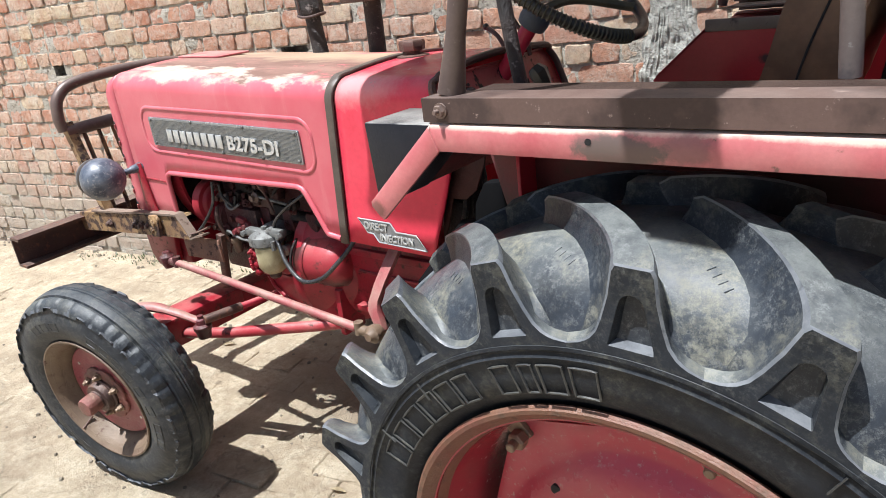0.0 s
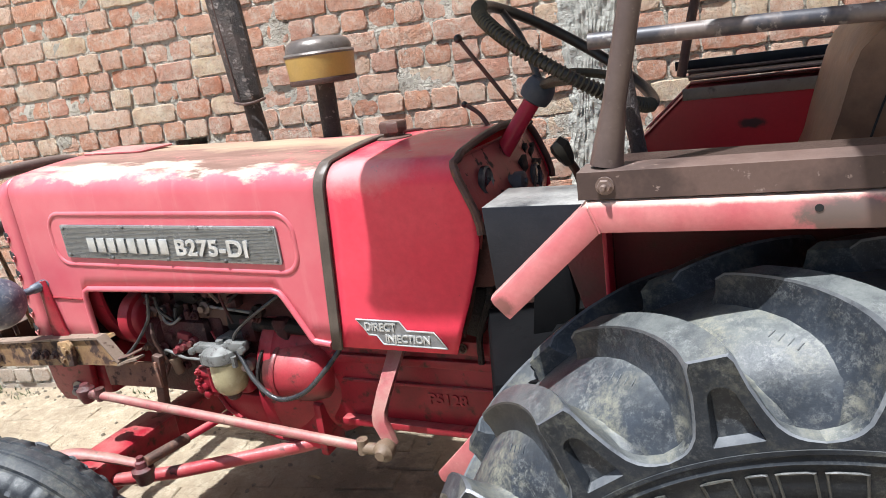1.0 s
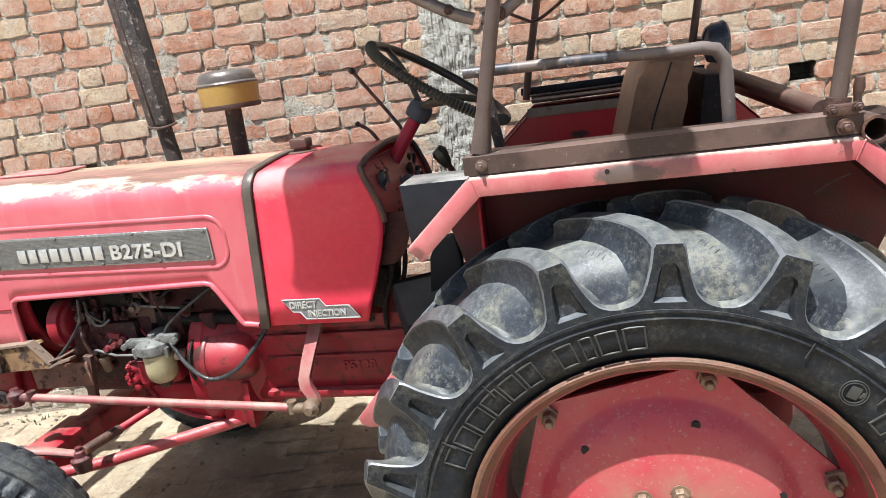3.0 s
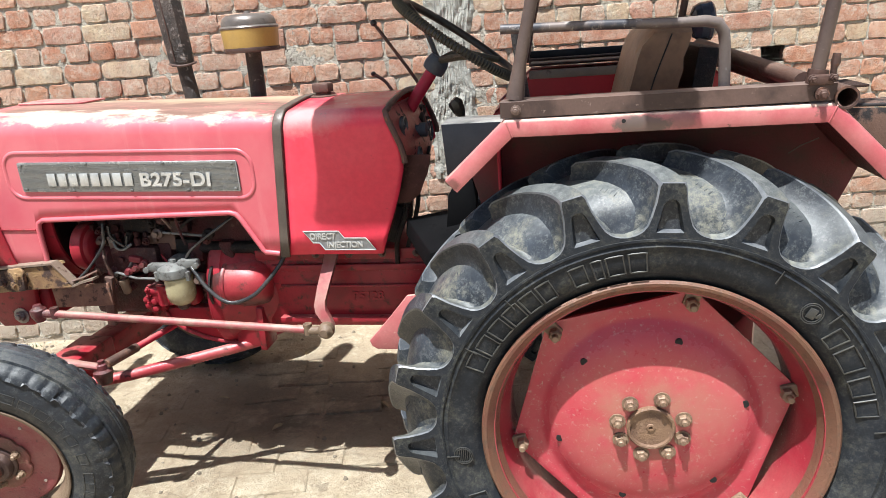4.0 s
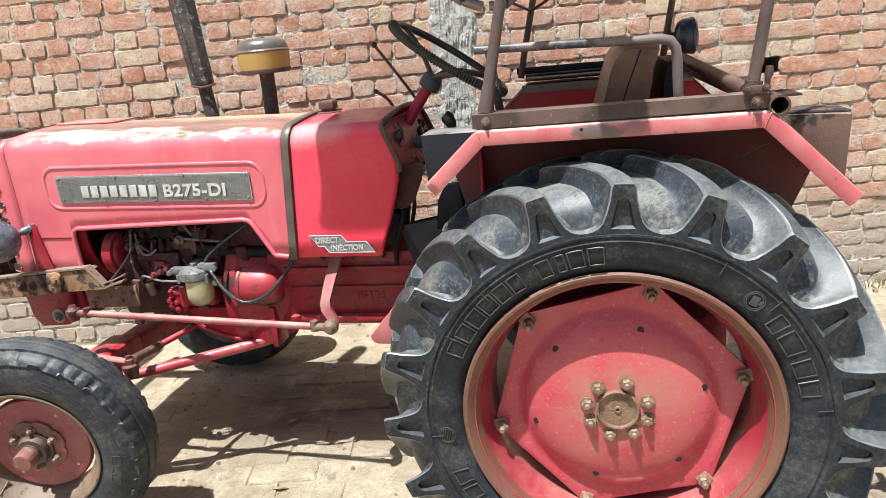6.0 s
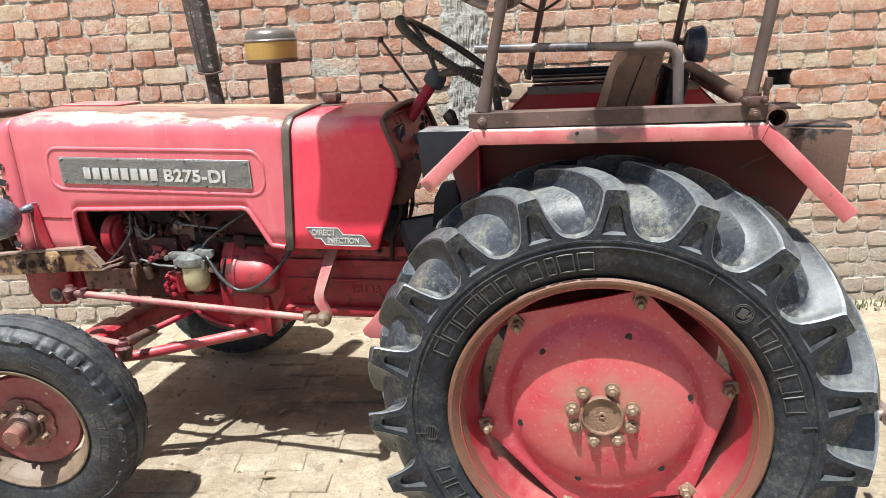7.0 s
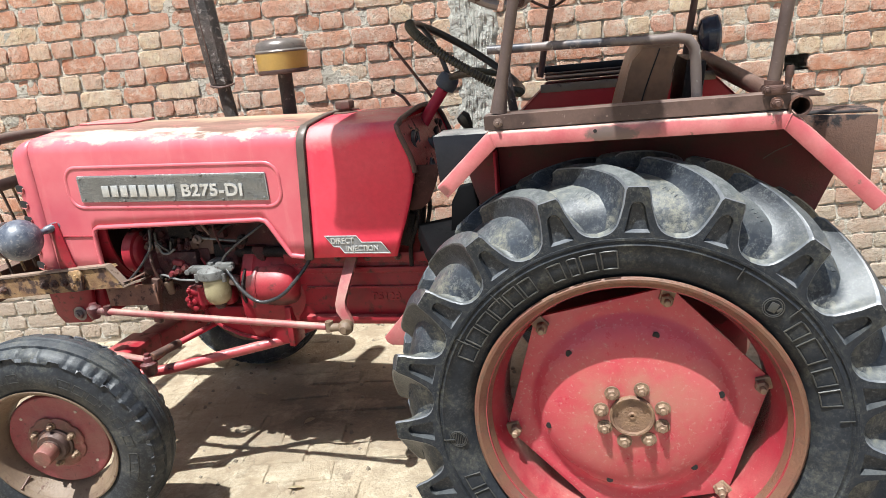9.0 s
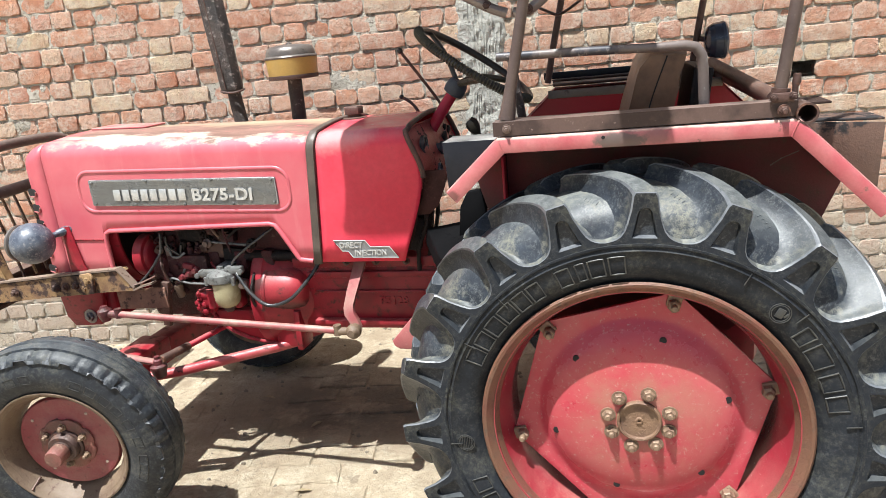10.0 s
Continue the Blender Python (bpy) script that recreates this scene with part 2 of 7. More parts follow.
alloy = worn("dull_cast_alloy", (0.20, 0.20, 0.19), (0.13, 0.13, 0.12), (0.06, 0.052, 0.046), rough=0.6, metal=0.2, s1=20, s2=50, lim2=(0.55, 0.66), bump=0.4)
bowl_mat = worn("cloudy_yellow_filter_bowl", (0.42, 0.37, 0.22), (0.33, 0.28, 0.155), None, rough=0.35, s1=16, bump=0.05)
yellow_tin = worn("dull_yellow_tin", (0.44, 0.28, 0.075), (0.36, 0.235, 0.08), (0.2, 0.13, 0.06), rough=0.55, s1=8, s2=30,
                  lim2=(0.66, 0.75), bump=0.1)
grey_tin = worn("dusty_grey_tin", (0.12, 0.10, 0.088), (0.19, 0.165, 0.145), (0.11, 0.09, 0.08), rough=0.5, metal=0.35, s1=8, s2=40, bump=0.15)
lamp_blue = worn("chipped_blue_grey_enamel", (0.060, 0.070, 0.095), (0.15, 0.165, 0.195), (0.27, 0.265, 0.26), rough=0.48, s1=26, s2=80,
                 lim2=(0.54, 0.66), bump=0.25)
leather = worn("torn_brown_rexine", (0.225, 0.125, 0.068), (0.13, 0.070, 0.040), (0.30, 0.185, 0.11), rough=0.48, s1=13, s2=30,
               lim1=(0.42, 0.66), lim2=(0.62, 0.74), fine=55, bump=0.22, depth=0.002)
tan_board = worn("dusty_tan_metal", (0.19, 0.150, 0.115), (0.13, 0.10, 0.078), (0.08, 0.062, 0.05), rough=0.65, s1=6, s2=30, bump=0.2)
rim_tan = worn("mud_coated_rim", (0.18, 0.125, 0.08), (0.125, 0.08, 0.052), (0.09, 0.042, 0.032), rough=0.7, s1=9, s2=36, bump=0.4)
silver = worn("brushed_aluminium", (0.34, 0.35, 0.36), (0.25, 0.26, 0.27), (0.44, 0.435, 0.42), rough=0.42, metal=0.6, s1=10, bump=0.1)
silver_hi = worn("polished_letters", (0.58, 0.58, 0.565), (0.45, 0.45, 0.435), None, rough=0.35, metal=0.4, s1=30, bump=0.1)
hole_black = worn("dark_hole", (0.006, 0.006, 0.006), (0.01, 0.008, 0.008), None, rough=0.9, s1=9, bump=0.0)
glass_dial = worn("dial_face", (0.04, 0.04, 0.045), (0.12, 0.12, 0.12), None, rough=0.2, s1=30, bump=0.0)
plastic_blue = worn("glossy_black_plastic", (0.032, 0.040, 0.062), (0.045, 0.052, 0.075), None, rough=0.35, s1=6, bump=0.0)


def make_rubber(name, dusty, sheen, spec):
    m, t, p = shader(name)
    v = coords(t)
    base = blend(t, grain(t, v, 9, 7, 0.65), (0.008, 0.0092, 0.0115), (0.019, 0.0215, 0.0265))
    haze = grain(t, v, 6, 10, 0.74, 0.36, 0.70)
    col = blend(t, times(t, haze, dusty * 0.75), base, (0.058, 0.070, 0.088))
    film = times(t, facing_up(t, 0.45, 0.97), grain(t, v, 11, 12, 0.78, 0.34, 0.60))
    col = blend(t, times(t, film, dusty * 0.80), col, (0.180, 0.188, 0.175))
    specks = grain(t, v, 80, 13, 0.9, 0.50, 0.58)
    col = blend(t, times(t, times(t, specks, grain(t, v, 13, 10, 0.7, 0.38, 0.60)), dusty * 0.6), col, (0.27, 0.275, 0.265))
    mud = times(t, times(t, grain(t, v, 10.0, 9, 0.7, 0.49, 0.63), grain(t, v, 75.0, 13, 0.88, 0.44, 0.58)), dusty * 0.72)
    col = blend(t, mud, col, (0.33, 0.31, 0.22))
    dark = times(t, grain(t, v, 20, 13, 0.82, 0.50, 0.62), 0.55 * dusty)
    col = blend(t, dark, col, (0.016, 0.020, 0.028))
    t.links.new(col, p.inputs["Base Color"])
    r = put(t, "ShaderNodeMapRange")
    r.inputs["To Min"].default_value, r.inputs["To Max"].default_value = sheen, 0.75
    t.links.new(mud, r.inputs["Value"])
    t.links.new(r.outputs[0], p.inputs["Roughness"])
    p.inputs["Specular IOR Level"].default_value = spec
    bumped(t, p, grain(t, v, 90, 10, 0.78, 0.25, 0.75), 0.25, 0.002)
    return m


rubber = make_rubber("tyre_rubber", 0.26, 0.52, 0.20)
rubber_tread = make_rubber("dusty_tread_rubber", 0.88, 0.40, 0.35)
# scuffed lug edges, with the light they catch put into the pale colour
rubber_edge_lit = worn("scuffed_highlit_edge", (0.165, 0.172, 0.180), (0.075, 0.08, 0.09), (0.035, 0.038, 0.044), rough=0.5, s1=14, s2=40, lim2=(0.55, 0.7), bump=0.2)
rubber_scuff = worn("torn_grey_rubber", (0.10, 0.105, 0.113), (0.060, 0.064, 0.070), (0.028, 0.030, 0.034), rough=0.6, s1=30, s2=60, lim2=(0.52, 0.66), bump=0.4)
rubber_mark = worn("dusty_raised_rubber", (0.055, 0.054, 0.048), (0.030, 0.031, 0.032), (0.10, 0.093, 0.075), rough=0.6, s1=20, s2=60, bump=0.2)


def make_hood_paint():
    """Red enamel, burnt off on top to pale primer and brown."""
    m, t, p = shader("hood_paint_burnt_on_top")
    v = coords(t)
    side = blend(t, grain(t, v, 2.6, 8, 0.65, 0.3, 0.75), RED, (0.58, 0.165, 0.18))
    side = blend(t, times(t, grain(t, v, 22, 10, 0.75, 0.5, 0.75), 0.35), side, (0.50, 0.17, 0.18))
    side = blend(t, times(t, grain(t, v, 70, 6, 0.7, 0.7, 0.78), 0.6), side, (0.25, 0.02, 0.02))
    runs = times(t, grain(t, v, 14, 7, 0.65, 0.56, 0.74, stretch=(1.6, 1.0, 0.16)), 0.40)
    side = blend(t, runs, side, (0.62, 0.27, 0.27))
    deep = times(t, grain(t, v, 1.7, 6, 0.6, 0.48, 0.66), 0.45)
    side = blend(t, deep, side, (0.47, 0.045, 0.075))
    split = t.nodes.new("ShaderNodeSeparateXYZ")
    t.links.new(v, split.inputs[0])

    def zone(scale, spread, lo, hi):
        """A band across the bonnet whose border wanders with the flaking."""
        n = put(t, "ShaderNodeTexNoise", Scale=scale, Detail=9.0, Roughness=0.68)
        q = t.nodes.new("ShaderNodeMapping")
        q.inputs["Scale"].default_value = (0.45, 1, 1)
        t.links.new(v, q.inputs[0])
        t.links.new(q.outputs[0], n.inputs["Vector"])
        a = put(t, "ShaderNodeMath")
        a.operation = "MULTIPLY_ADD"
        t.links.new(n.outputs["Fac"], a.inputs[0])
        a.inputs[1].default_value = spread
        t.links.new(split.outputs["Y"], a.inputs[2])
        r = put(t, "ShaderNodeMapRange")
        r.inputs["From Min"].default_value, r.inputs["From Max"].default_value = lo, hi
        t.links.new(a.outputs[0], r.inputs["Value"])
        return r.outputs[0]

    streaks = grain(t, v, 9.0, 9, 0.7, 0.42, 0.60, stretch=(0.35, 1.2, 1.0))
    brown = blend(t, streaks, (0.165, 0.09, 0.066), (0.27, 0.15, 0.115))
    cream = blend(t, grain(t, v, 8.0, 8, 0.7, 0.42, 0.6, stretch=(0.4, 1, 1)), (0.37, 0.28, 0.185), (0.30, 0.20, 0.135))
    pale = blend(t, grain(t, v, 14, 9, 0.7, 0.45, 0.65), (0.44, 0.365, 0.295), (0.36, 0.25, 0.195))
    bare = blend(t, zone(4.0, 0.62, 0.085, 0.11), pale, brown)
    bare = blend(t, zone(3.2, 0.60, 0.25, 0.31), bare, cream)
    geo = t.nodes.new("ShaderNodeNewGeometry")
    sep = t.nodes.new("ShaderNodeSeparateXYZ")
    t.links.new(geo.outputs["Position"], sep.inputs[0])
    edge = put(t, "ShaderNodeTexNoise", Scale=6.0, Detail=8.0, Roughness=0.7)
    mp = t.nodes.new("ShaderNodeMapping")
    mp.inputs["Scale"].default_value = (0.5, 1, 1)
    t.links.new(v, mp.inputs[0])
    t.links.new(mp.outputs[0], edge.inputs["Vector"])
    wob = put(t, "ShaderNodeMath")
    wob.operation = "MULTIPLY_ADD"
    t.links.new(edge.outputs["Fac"], wob.inputs[0])
    wob.inputs[1].default_value = 0.20
    t.links.new(sep.outputs["Z"], wob.inputs[2])
    slope = put(t, "ShaderNodeMath")
    slope.operation = "MULTIPLY_ADD"
    t.links.new(sep.outputs["X"], slope.inputs[0])
    slope.inputs[1].default_value = 0.03
    t.links.new(wob.outputs[0], slope.inputs[2])
    r = put(t, "ShaderNodeMapRange")
    r.inputs["From Min"].default_value, r.inputs["From Max"].default_value = 1.358, 1.372
    t.links.new(slope.outputs[0], r.inputs["Value"])
    fade = put(t, "ShaderNodeMapRange")
    fade.inputs["From Min"].default_value, fade.inputs["From Max"].default_value = -2.12, -1.98
    t.links.new(sep.outputs["X"], fade.inputs["Value"])
    mask = times(t, r.outputs[0], fade.outputs[0])
    t.links.new(blend(t, mask, side, bare), p.inputs["Base Color"])
    rr = put(t, "ShaderNodeMapRange")
    rr.inputs["To Min"].default_value, rr.inputs["To Max"].default_value = 0.40, 0.62
    t.links.new(mask, rr.inputs["Value"])
    t.links.new(rr.outputs[0], p.inputs["Roughness"])
    bumped(t, p, grain(t, v, 60, 8, 0.7, 0.3, 0.7), 0.1, 0.002)
    return m


hood_paint = make_hood_paint()


def make_brick(name, island):
    m, t, p = shader(name)
    v = coords(t)
    if island:
        rnd = t.nodes.new("ShaderNodeNewGeometry").outputs["Random Per Island"]
    else:
        rnd = t.nodes.new("ShaderNodeObjectInfo").outputs["Random"]
        v = coords(t, True)
    ramp = t.nodes.new("ShaderNodeValToRGB")
    t.links.new(rnd, ramp.inputs[0])
    ramp.color_ramp.interpolation = "LINEAR"
    els = ramp.color_ramp.elements
    els[0].position, els[0].color = 0.0, (0.61, 0.255, 0.142, 1)
    els[1].position, els[1].color = 1.0, (0.82, 0.66, 0.43, 1)
    for pos, c in ((0.22, (0.75, 0.380, 0.230, 1)), (0.42, (0.66, 0.345, 0.243, 1)), (0.58, (0.80, 0.485, 0.330, 1)), (0.72, (0.75, 0.45, 0.320, 1)), (0.86, (0.79, 0.60, 0.415, 1))):
        e = els.new(pos)
        e.color = c
    lime = times(t, grain(t, v, 42, 14, 0.85, 0.42, 0.58), grain(t, v, 10, 6, 0.6, 0.36, 0.62))
    col = blend(t, times(t, grain(t, v, 17, 10, 0.75, 0.38, 0.62), 0.55), ramp.outputs[0], (0.50, 0.205, 0.125))
    col = blend(t, times(t, lime, 0.85), col, (0.82, 0.73, 0.60))
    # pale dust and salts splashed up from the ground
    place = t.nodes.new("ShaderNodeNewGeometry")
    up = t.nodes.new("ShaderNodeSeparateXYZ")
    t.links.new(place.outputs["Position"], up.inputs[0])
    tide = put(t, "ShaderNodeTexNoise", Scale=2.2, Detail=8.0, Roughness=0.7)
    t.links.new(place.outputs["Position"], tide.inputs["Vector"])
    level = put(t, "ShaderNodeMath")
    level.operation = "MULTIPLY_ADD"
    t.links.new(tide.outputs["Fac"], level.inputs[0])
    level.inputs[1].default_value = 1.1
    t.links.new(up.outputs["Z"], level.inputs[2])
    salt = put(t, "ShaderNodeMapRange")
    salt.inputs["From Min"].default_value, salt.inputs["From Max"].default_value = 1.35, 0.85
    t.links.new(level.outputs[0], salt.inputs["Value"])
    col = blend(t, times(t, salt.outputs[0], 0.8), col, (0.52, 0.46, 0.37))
    dark = grain(t, v, 70, 12, 0.82, 0.52, 0.66)
    col = blend(t, times(t, dark, 0.55), col, (0.21, 0.105, 0.075))
    t.links.new(col, p.inputs["Base Color"])
    p.inputs["Roughness"].default_value = 0.92
    bumped(t, p, grain(t, v, 38, 15, 0.82, 0.25, 0.75), 1.0, 0.016)
    return m


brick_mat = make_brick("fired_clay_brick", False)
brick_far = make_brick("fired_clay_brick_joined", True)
mortar = worn("lime_cement_mortar", (0.68, 0.62, 0.52), (0.56, 0.505, 0.415), (0.24, 0.19, 0.145), rough=0.95, s1=5, s2=40, lim2=(0.54, 0.66), fine=70,
              bump=1.0, depth=0.014, jitter=False)
plaster_mat = worn("combed_grey_plaster", (0.46, 0.45, 0.40), (0.38, 0.37, 0.325), (0.26, 0.245, 0.21), rough=0.95, s1=7, s2=26, fine=60, bump=0.8,
                   depth=0.008, jitter=False)
paver_mat = worn("dusty_paving_brick", (0.275, 0.23, 0.17), (0.235, 0.195, 0.145), (0.16, 0.13, 0.095), rough=0.95, s1=5, s2=18, lim2=(0.50, 0.66),
                 fine=80, bump=0.6, depth=0.006)
dry_leaf = worn("dry_leaf", (0.46, 0.38, 0.24), (0.36, 0.27, 0.15), None, rough=0.8, s1=30, bump=0.2)
green_leaf = worn("grass_blade_green", (0.06, 0.085, 0.025), (0.11, 0.115, 0.045), None, rough=0.6, s1=10, bump=0.0)


def make_ground():
    m, t, p = shader("sandy_trodden_ground")
    v = t.nodes.new("ShaderNodeNewGeometry").outputs["Position"]
    col = blend(t, grain(t, v, 1.7, 6, 0.6, 0.3, 0.7), (0.53, 0.435, 0.305), (0.45, 0.36, 0.245))
    col = blend(t, grain(t, v, 9.0, 13, 0.82, 0.48, 0.58), col, (0.62, 0.53, 0.385))
    col = blend(t, times(t, grain(t, v, 3.1, 10, 0.75, 0.50, 0.64), 0.6), col, (0.27, 0.20, 0.132))
    col = blend(t, times(t, grain(t, v, 38, 12, 0.82, 0.50, 0.60), 0.5), col, (0.36, 0.28, 0.19))
    wet = times(t, grain(t, v, 11, 4, 0.5, 0.66, 0.70), 0.6)
    col = blend(t, wet, col, (0.23, 0.18, 0.125))
    # oil under the engine and gearbox, its colour also deepening the tractor's shade
    for centre, size in (((-1.35, 0.30, 0), 0.60), ((-0.70, 0.32, 0), 0.50)):
        d = t.nodes.new("ShaderNodeVectorMath")
        d.operation = "DISTANCE"
        t.links.new(v, d.inputs[0])
        d.inputs[1].default_value = centre
        r = put(t, "ShaderNodeMapRange")
        r.inputs["From Min"].default_value, r.inputs["From Max"].default_value = size, size * 0.35
        t.links.new(d.outputs["Value"], r.inputs["Value"])
        col = blend(t, times(t, times(t, r.outputs[0], grain(t, v, 4.5, 11, 0.76, 0.36, 0.54)), 0.85), col, (0.125, 0.09, 0.062))
    crack = t.nodes.new("ShaderNodeTexVoronoi")
    crack.feature = "DISTANCE_TO_EDGE"
    crack.inputs["Scale"].default_value = 5.5
    wobble = put(t, "ShaderNodeTexNoise", Scale=9.0, Detail=6.0)
    t.links.new(v, wobble.inputs["Vector"])
    shift = t.nodes.new("ShaderNodeVectorMath")
    shift.operation = "MULTIPLY_ADD"
    t.links.new(wobble.outputs["Color"], shift.inputs[0])
    shift.inputs[1].default_value = (0.12, 0.12, 0.12)
    t.links.new(v, shift.inputs[2])
    t.links.new(shift.outputs[0], crack.inputs["Vector"])
    line = put(t, "ShaderNodeMapRange")
    line.inputs["From Min"].default_value, line.inputs["From Max"].default_value = 0.022, 0.004
    t.links.new(crack.outputs["Distance"], line.inputs["Value"])
    col = blend(t, times(t, times(t, line.outputs[0], grain(t, v, 3.0, 5, 0.6, 0.45, 0.6)), 0.4), col, (0.15, 0.12, 0.085))
    damp = grain(t, v, 1.3, 9, 0.72, 0.47, 0.60)
    col = blend(t, times(t, damp, 0.45), col, (0.26, 0.195, 0.13))
    grit = grain(t, v, 60, 6, 0.8, 0.56, 0.7)
    col = blend(t, times(t, grit, 0.6), col, (0.28, 0.215, 0.15))
    t.links.new(col, p.inputs["Base Color"])
    p.inputs["Roughness"].default_value = 0.95
    bumped(t, p, grain(t, v, 18, 14, 0.78, 0.25, 0.75), 1.0, 0.018)
    return m


ground_mat = make_ground()
peeling = worn("peeling_brown_paint", (0.135, 0.078, 0.056), (0.075, 0.048, 0.039), (0.020, 0.017, 0.017), rough=0.65, s1=7, s2=10, lim2=(0.56, 0.60), bump=0.4)
# darker than any black paint: the board's shadow is in this colour
board_shadow_black = worn("shadow_black_board", (0.004, 0.004, 0.0045), (0.006, 0.006, 0.0065), None, rough=0.9, s1=8, bump=0.1, spec=0.05)


def make_disc_paint():
    """Dull red with a ring of brown grease and dust thrown out round the hub."""
    m, t, p = shader("dusty_red_wheel_disc")
    v = coords(t)
    col = blend(t, grain(t, v, 5, 7, 0.65, 0.4, 0.7), (0.42, 0.038, 0.060), (0.45, 0.085, 0.100))
    col = blend(t, times(t, grain(t, v, 95, 8, 0.75, 0.57, 0.66), 0.85), col, (0.46, 0.24, 0.215))
    d = t.nodes.new("ShaderNodeVectorMath")
    d.operation = "LENGTH"
    t.links.new(v, d.inputs[0])
    r = put(t, "ShaderNodeMapRange")
    r.inputs["From Min"].default_value, r.inputs["From Max"].default_value = 0.25, 0.12
    t.links.new(d.outputs["Value"], r.inputs["Value"])
    stain = times(t, times(t, r.outputs[0], grain(t, v, 8, 8, 0.7, 0.34, 0.60)), 0.72)
    col = blend(t, stain, col, (0.33, 0.185, 0.12))
    out = put(t, "ShaderNodeMapRange")
    out.inputs["From Min"].default_value, out.inputs["From Max"].default_value = 0.25, 0.33
    t.links.new(d.outputs["Value"], out.inputs["Value"])
    col = blend(t, times(t, times(t, out.outputs[0], grain(t, v, 14, 9, 0.75, 0.45, 0.62)), 0.4), col, (0.33, 0.13, 0.105))
    t.links.new(col, p.inputs["Base Color"])
    rr = put(t, "ShaderNodeMapRange")
    rr.inputs["To Min"].default_value, rr.inputs["To Max"].default_value = 0.26, 0.6
    t.links.new(stain, rr.inputs["Value"])
    t.links.new(rr.outputs[0], p.inputs["Roughness"])
    bumped(t, p, grain(t, v, 90, 6, 0.7, 0.3, 0.7), 0.15, 0.002)
    return m


disc_red = make_disc_paint()
pipe_brown = worn("weathered_pipe", (0.125, 0.088, 0.074), (0.085, 0.058, 0.050), (0.20, 0.155, 0.135), rough=0.55, metal=0.3, s1=9, s2=70, lim2=(0.62, 0.74), bump=0.10, depth=0.001, dust=(0.36, 0.29, 0.25), dust_amount=0.5)
rail_worn = worn("rubbed_grey_pipe", (0.17, 0.135, 0.12), (0.05, 0.048, 0.056), (0.30, 0.27, 0.245), rough=0.6, metal=0.1, s1=9, s2=30, lim1=(0.50, 0.60), lim2=(0.58, 0.63), bump=0.10, depth=0.001)
# deck steel, darkened in colour in place of shadow lying on it
deck_mat = worn("darkened_deck_steel", (0.040, 0.024, 0.019), (0.065, 0.042, 0.033), (0.12, 0.085, 0.068), rough=0.75, metal=0.0, spec=0.2, s1=6, s2=34, lim2=(0.58, 0.7), bump=0.5)
badge_dark = worn("tarnished_badge_field", (0.20, 0.20, 0.205), (0.27, 0.27, 0.27), (0.30, 0.29, 0.27), rough=0.5, metal=0.3, s1=30, s2=60, bump=0.2)
front_disc = worn("chipped_maroon_disc", (0.25, 0.040, 0.052), (0.29, 0.095, 0.09), (0.10, 0.045, 0.04), rough=0.5, s1=12, s2=60, lim2=(0.60, 0.70), bump=0.3)
strap_grey = worn("bare_grey_strap", (0.29, 0.255, 0.235), (0.20, 0.165, 0.15), (0.38, 0.35, 0.33), rough=0.5, metal=0.3, s1=14, s2=50, bump=0.3)
# darker mottled red for the near mudguard's wheel side and pump fittings
fender_dark_red = worn("mottled_dark_red_sheet", (0.175, 0.020, 0.026), (0.085, 0.030, 0.026), (0.10, 0.055, 0.04), rough=0.75, s1=6, s2=24, lim2=(0.58, 0.7), bump=0.3)
dash_paint = worn("grimy_maroon_dash", (0.40, 0.070, 0.066), (0.27, 0.060, 0.050), (0.020, 0.013, 0.012), rough=0.5, s1=10, s2=34, lim2=(0.58, 0.62), bump=0.3)
brown_flap = worn("dark_brown_canvas", (0.082, 0.032, 0.026), (0.045, 0.020, 0.016), (0.11, 0.055, 0.045), rough=0.85, s1=14, s2=50, bump=0.5, spec=0.2)


# ---- building helpers ----
def part(name, bm, material, parent=None, label="", sharp=38):
    bmesh.ops.recalc_face_normals(bm, faces=bm.faces)
    for fc in bm.faces:
        fc.smooth = True
    for e in bm.edges:
        if len(e.link_faces) == 2 and e.calc_face_angle(0) > radians(sharp):
            e.smooth = False
    me = bpy.data.meshes.new(name)
    bm.to_mesh(me)
    bm.free()
    me.materials.append(material)
    ob = new(name, me)
    ob.parent = parent
    return tagged(ob, label)


def share(name, mesh, parent, m, label=""):
    ob = new(name, mesh)
    ob.parent = parent
    ob.matrix_basis = m
    return tagged(ob, label)


def box(bm, c, s, rot=None, bev=0.0, seg=2):
    g = bmesh.ops.create_cube(bm, size=1.0)
    vs = g["verts"]
    m = Matrix.Translation(c) @ (rot.to_4x4() if rot else Matrix()) @ Matrix.Diagonal((*s, 1))
    bmesh.ops.transform(bm, matrix=m, verts=vs)
    if bev:
        es = list({e for v in vs for e in v.link_edges})
        bmesh.ops.bevel(bm, geom=es, offset=bev, segments=seg, affect="EDGES", profile=0.5)


def curve_points(pts, n=6):
    """A smooth line through the points."""
    ps = [Vector(p) for p in pts]
    ps = [2 * ps[0] - ps[1], *ps, 2 * ps[-1] - ps[-2]]
    out = []
    for i in range(1, len(ps) - 2):
        a, b, c, d = ps[i - 1 : i + 3]
        for k in range(n):
            u = k / n
            out.append(0.5 * (2 * b + (c - a) * u + (2 * a - 5 * b + 4 * c - d) * u * u + (3 * b - a - 3 * c + d) * u ** 3))
    return out + [ps[-2]]


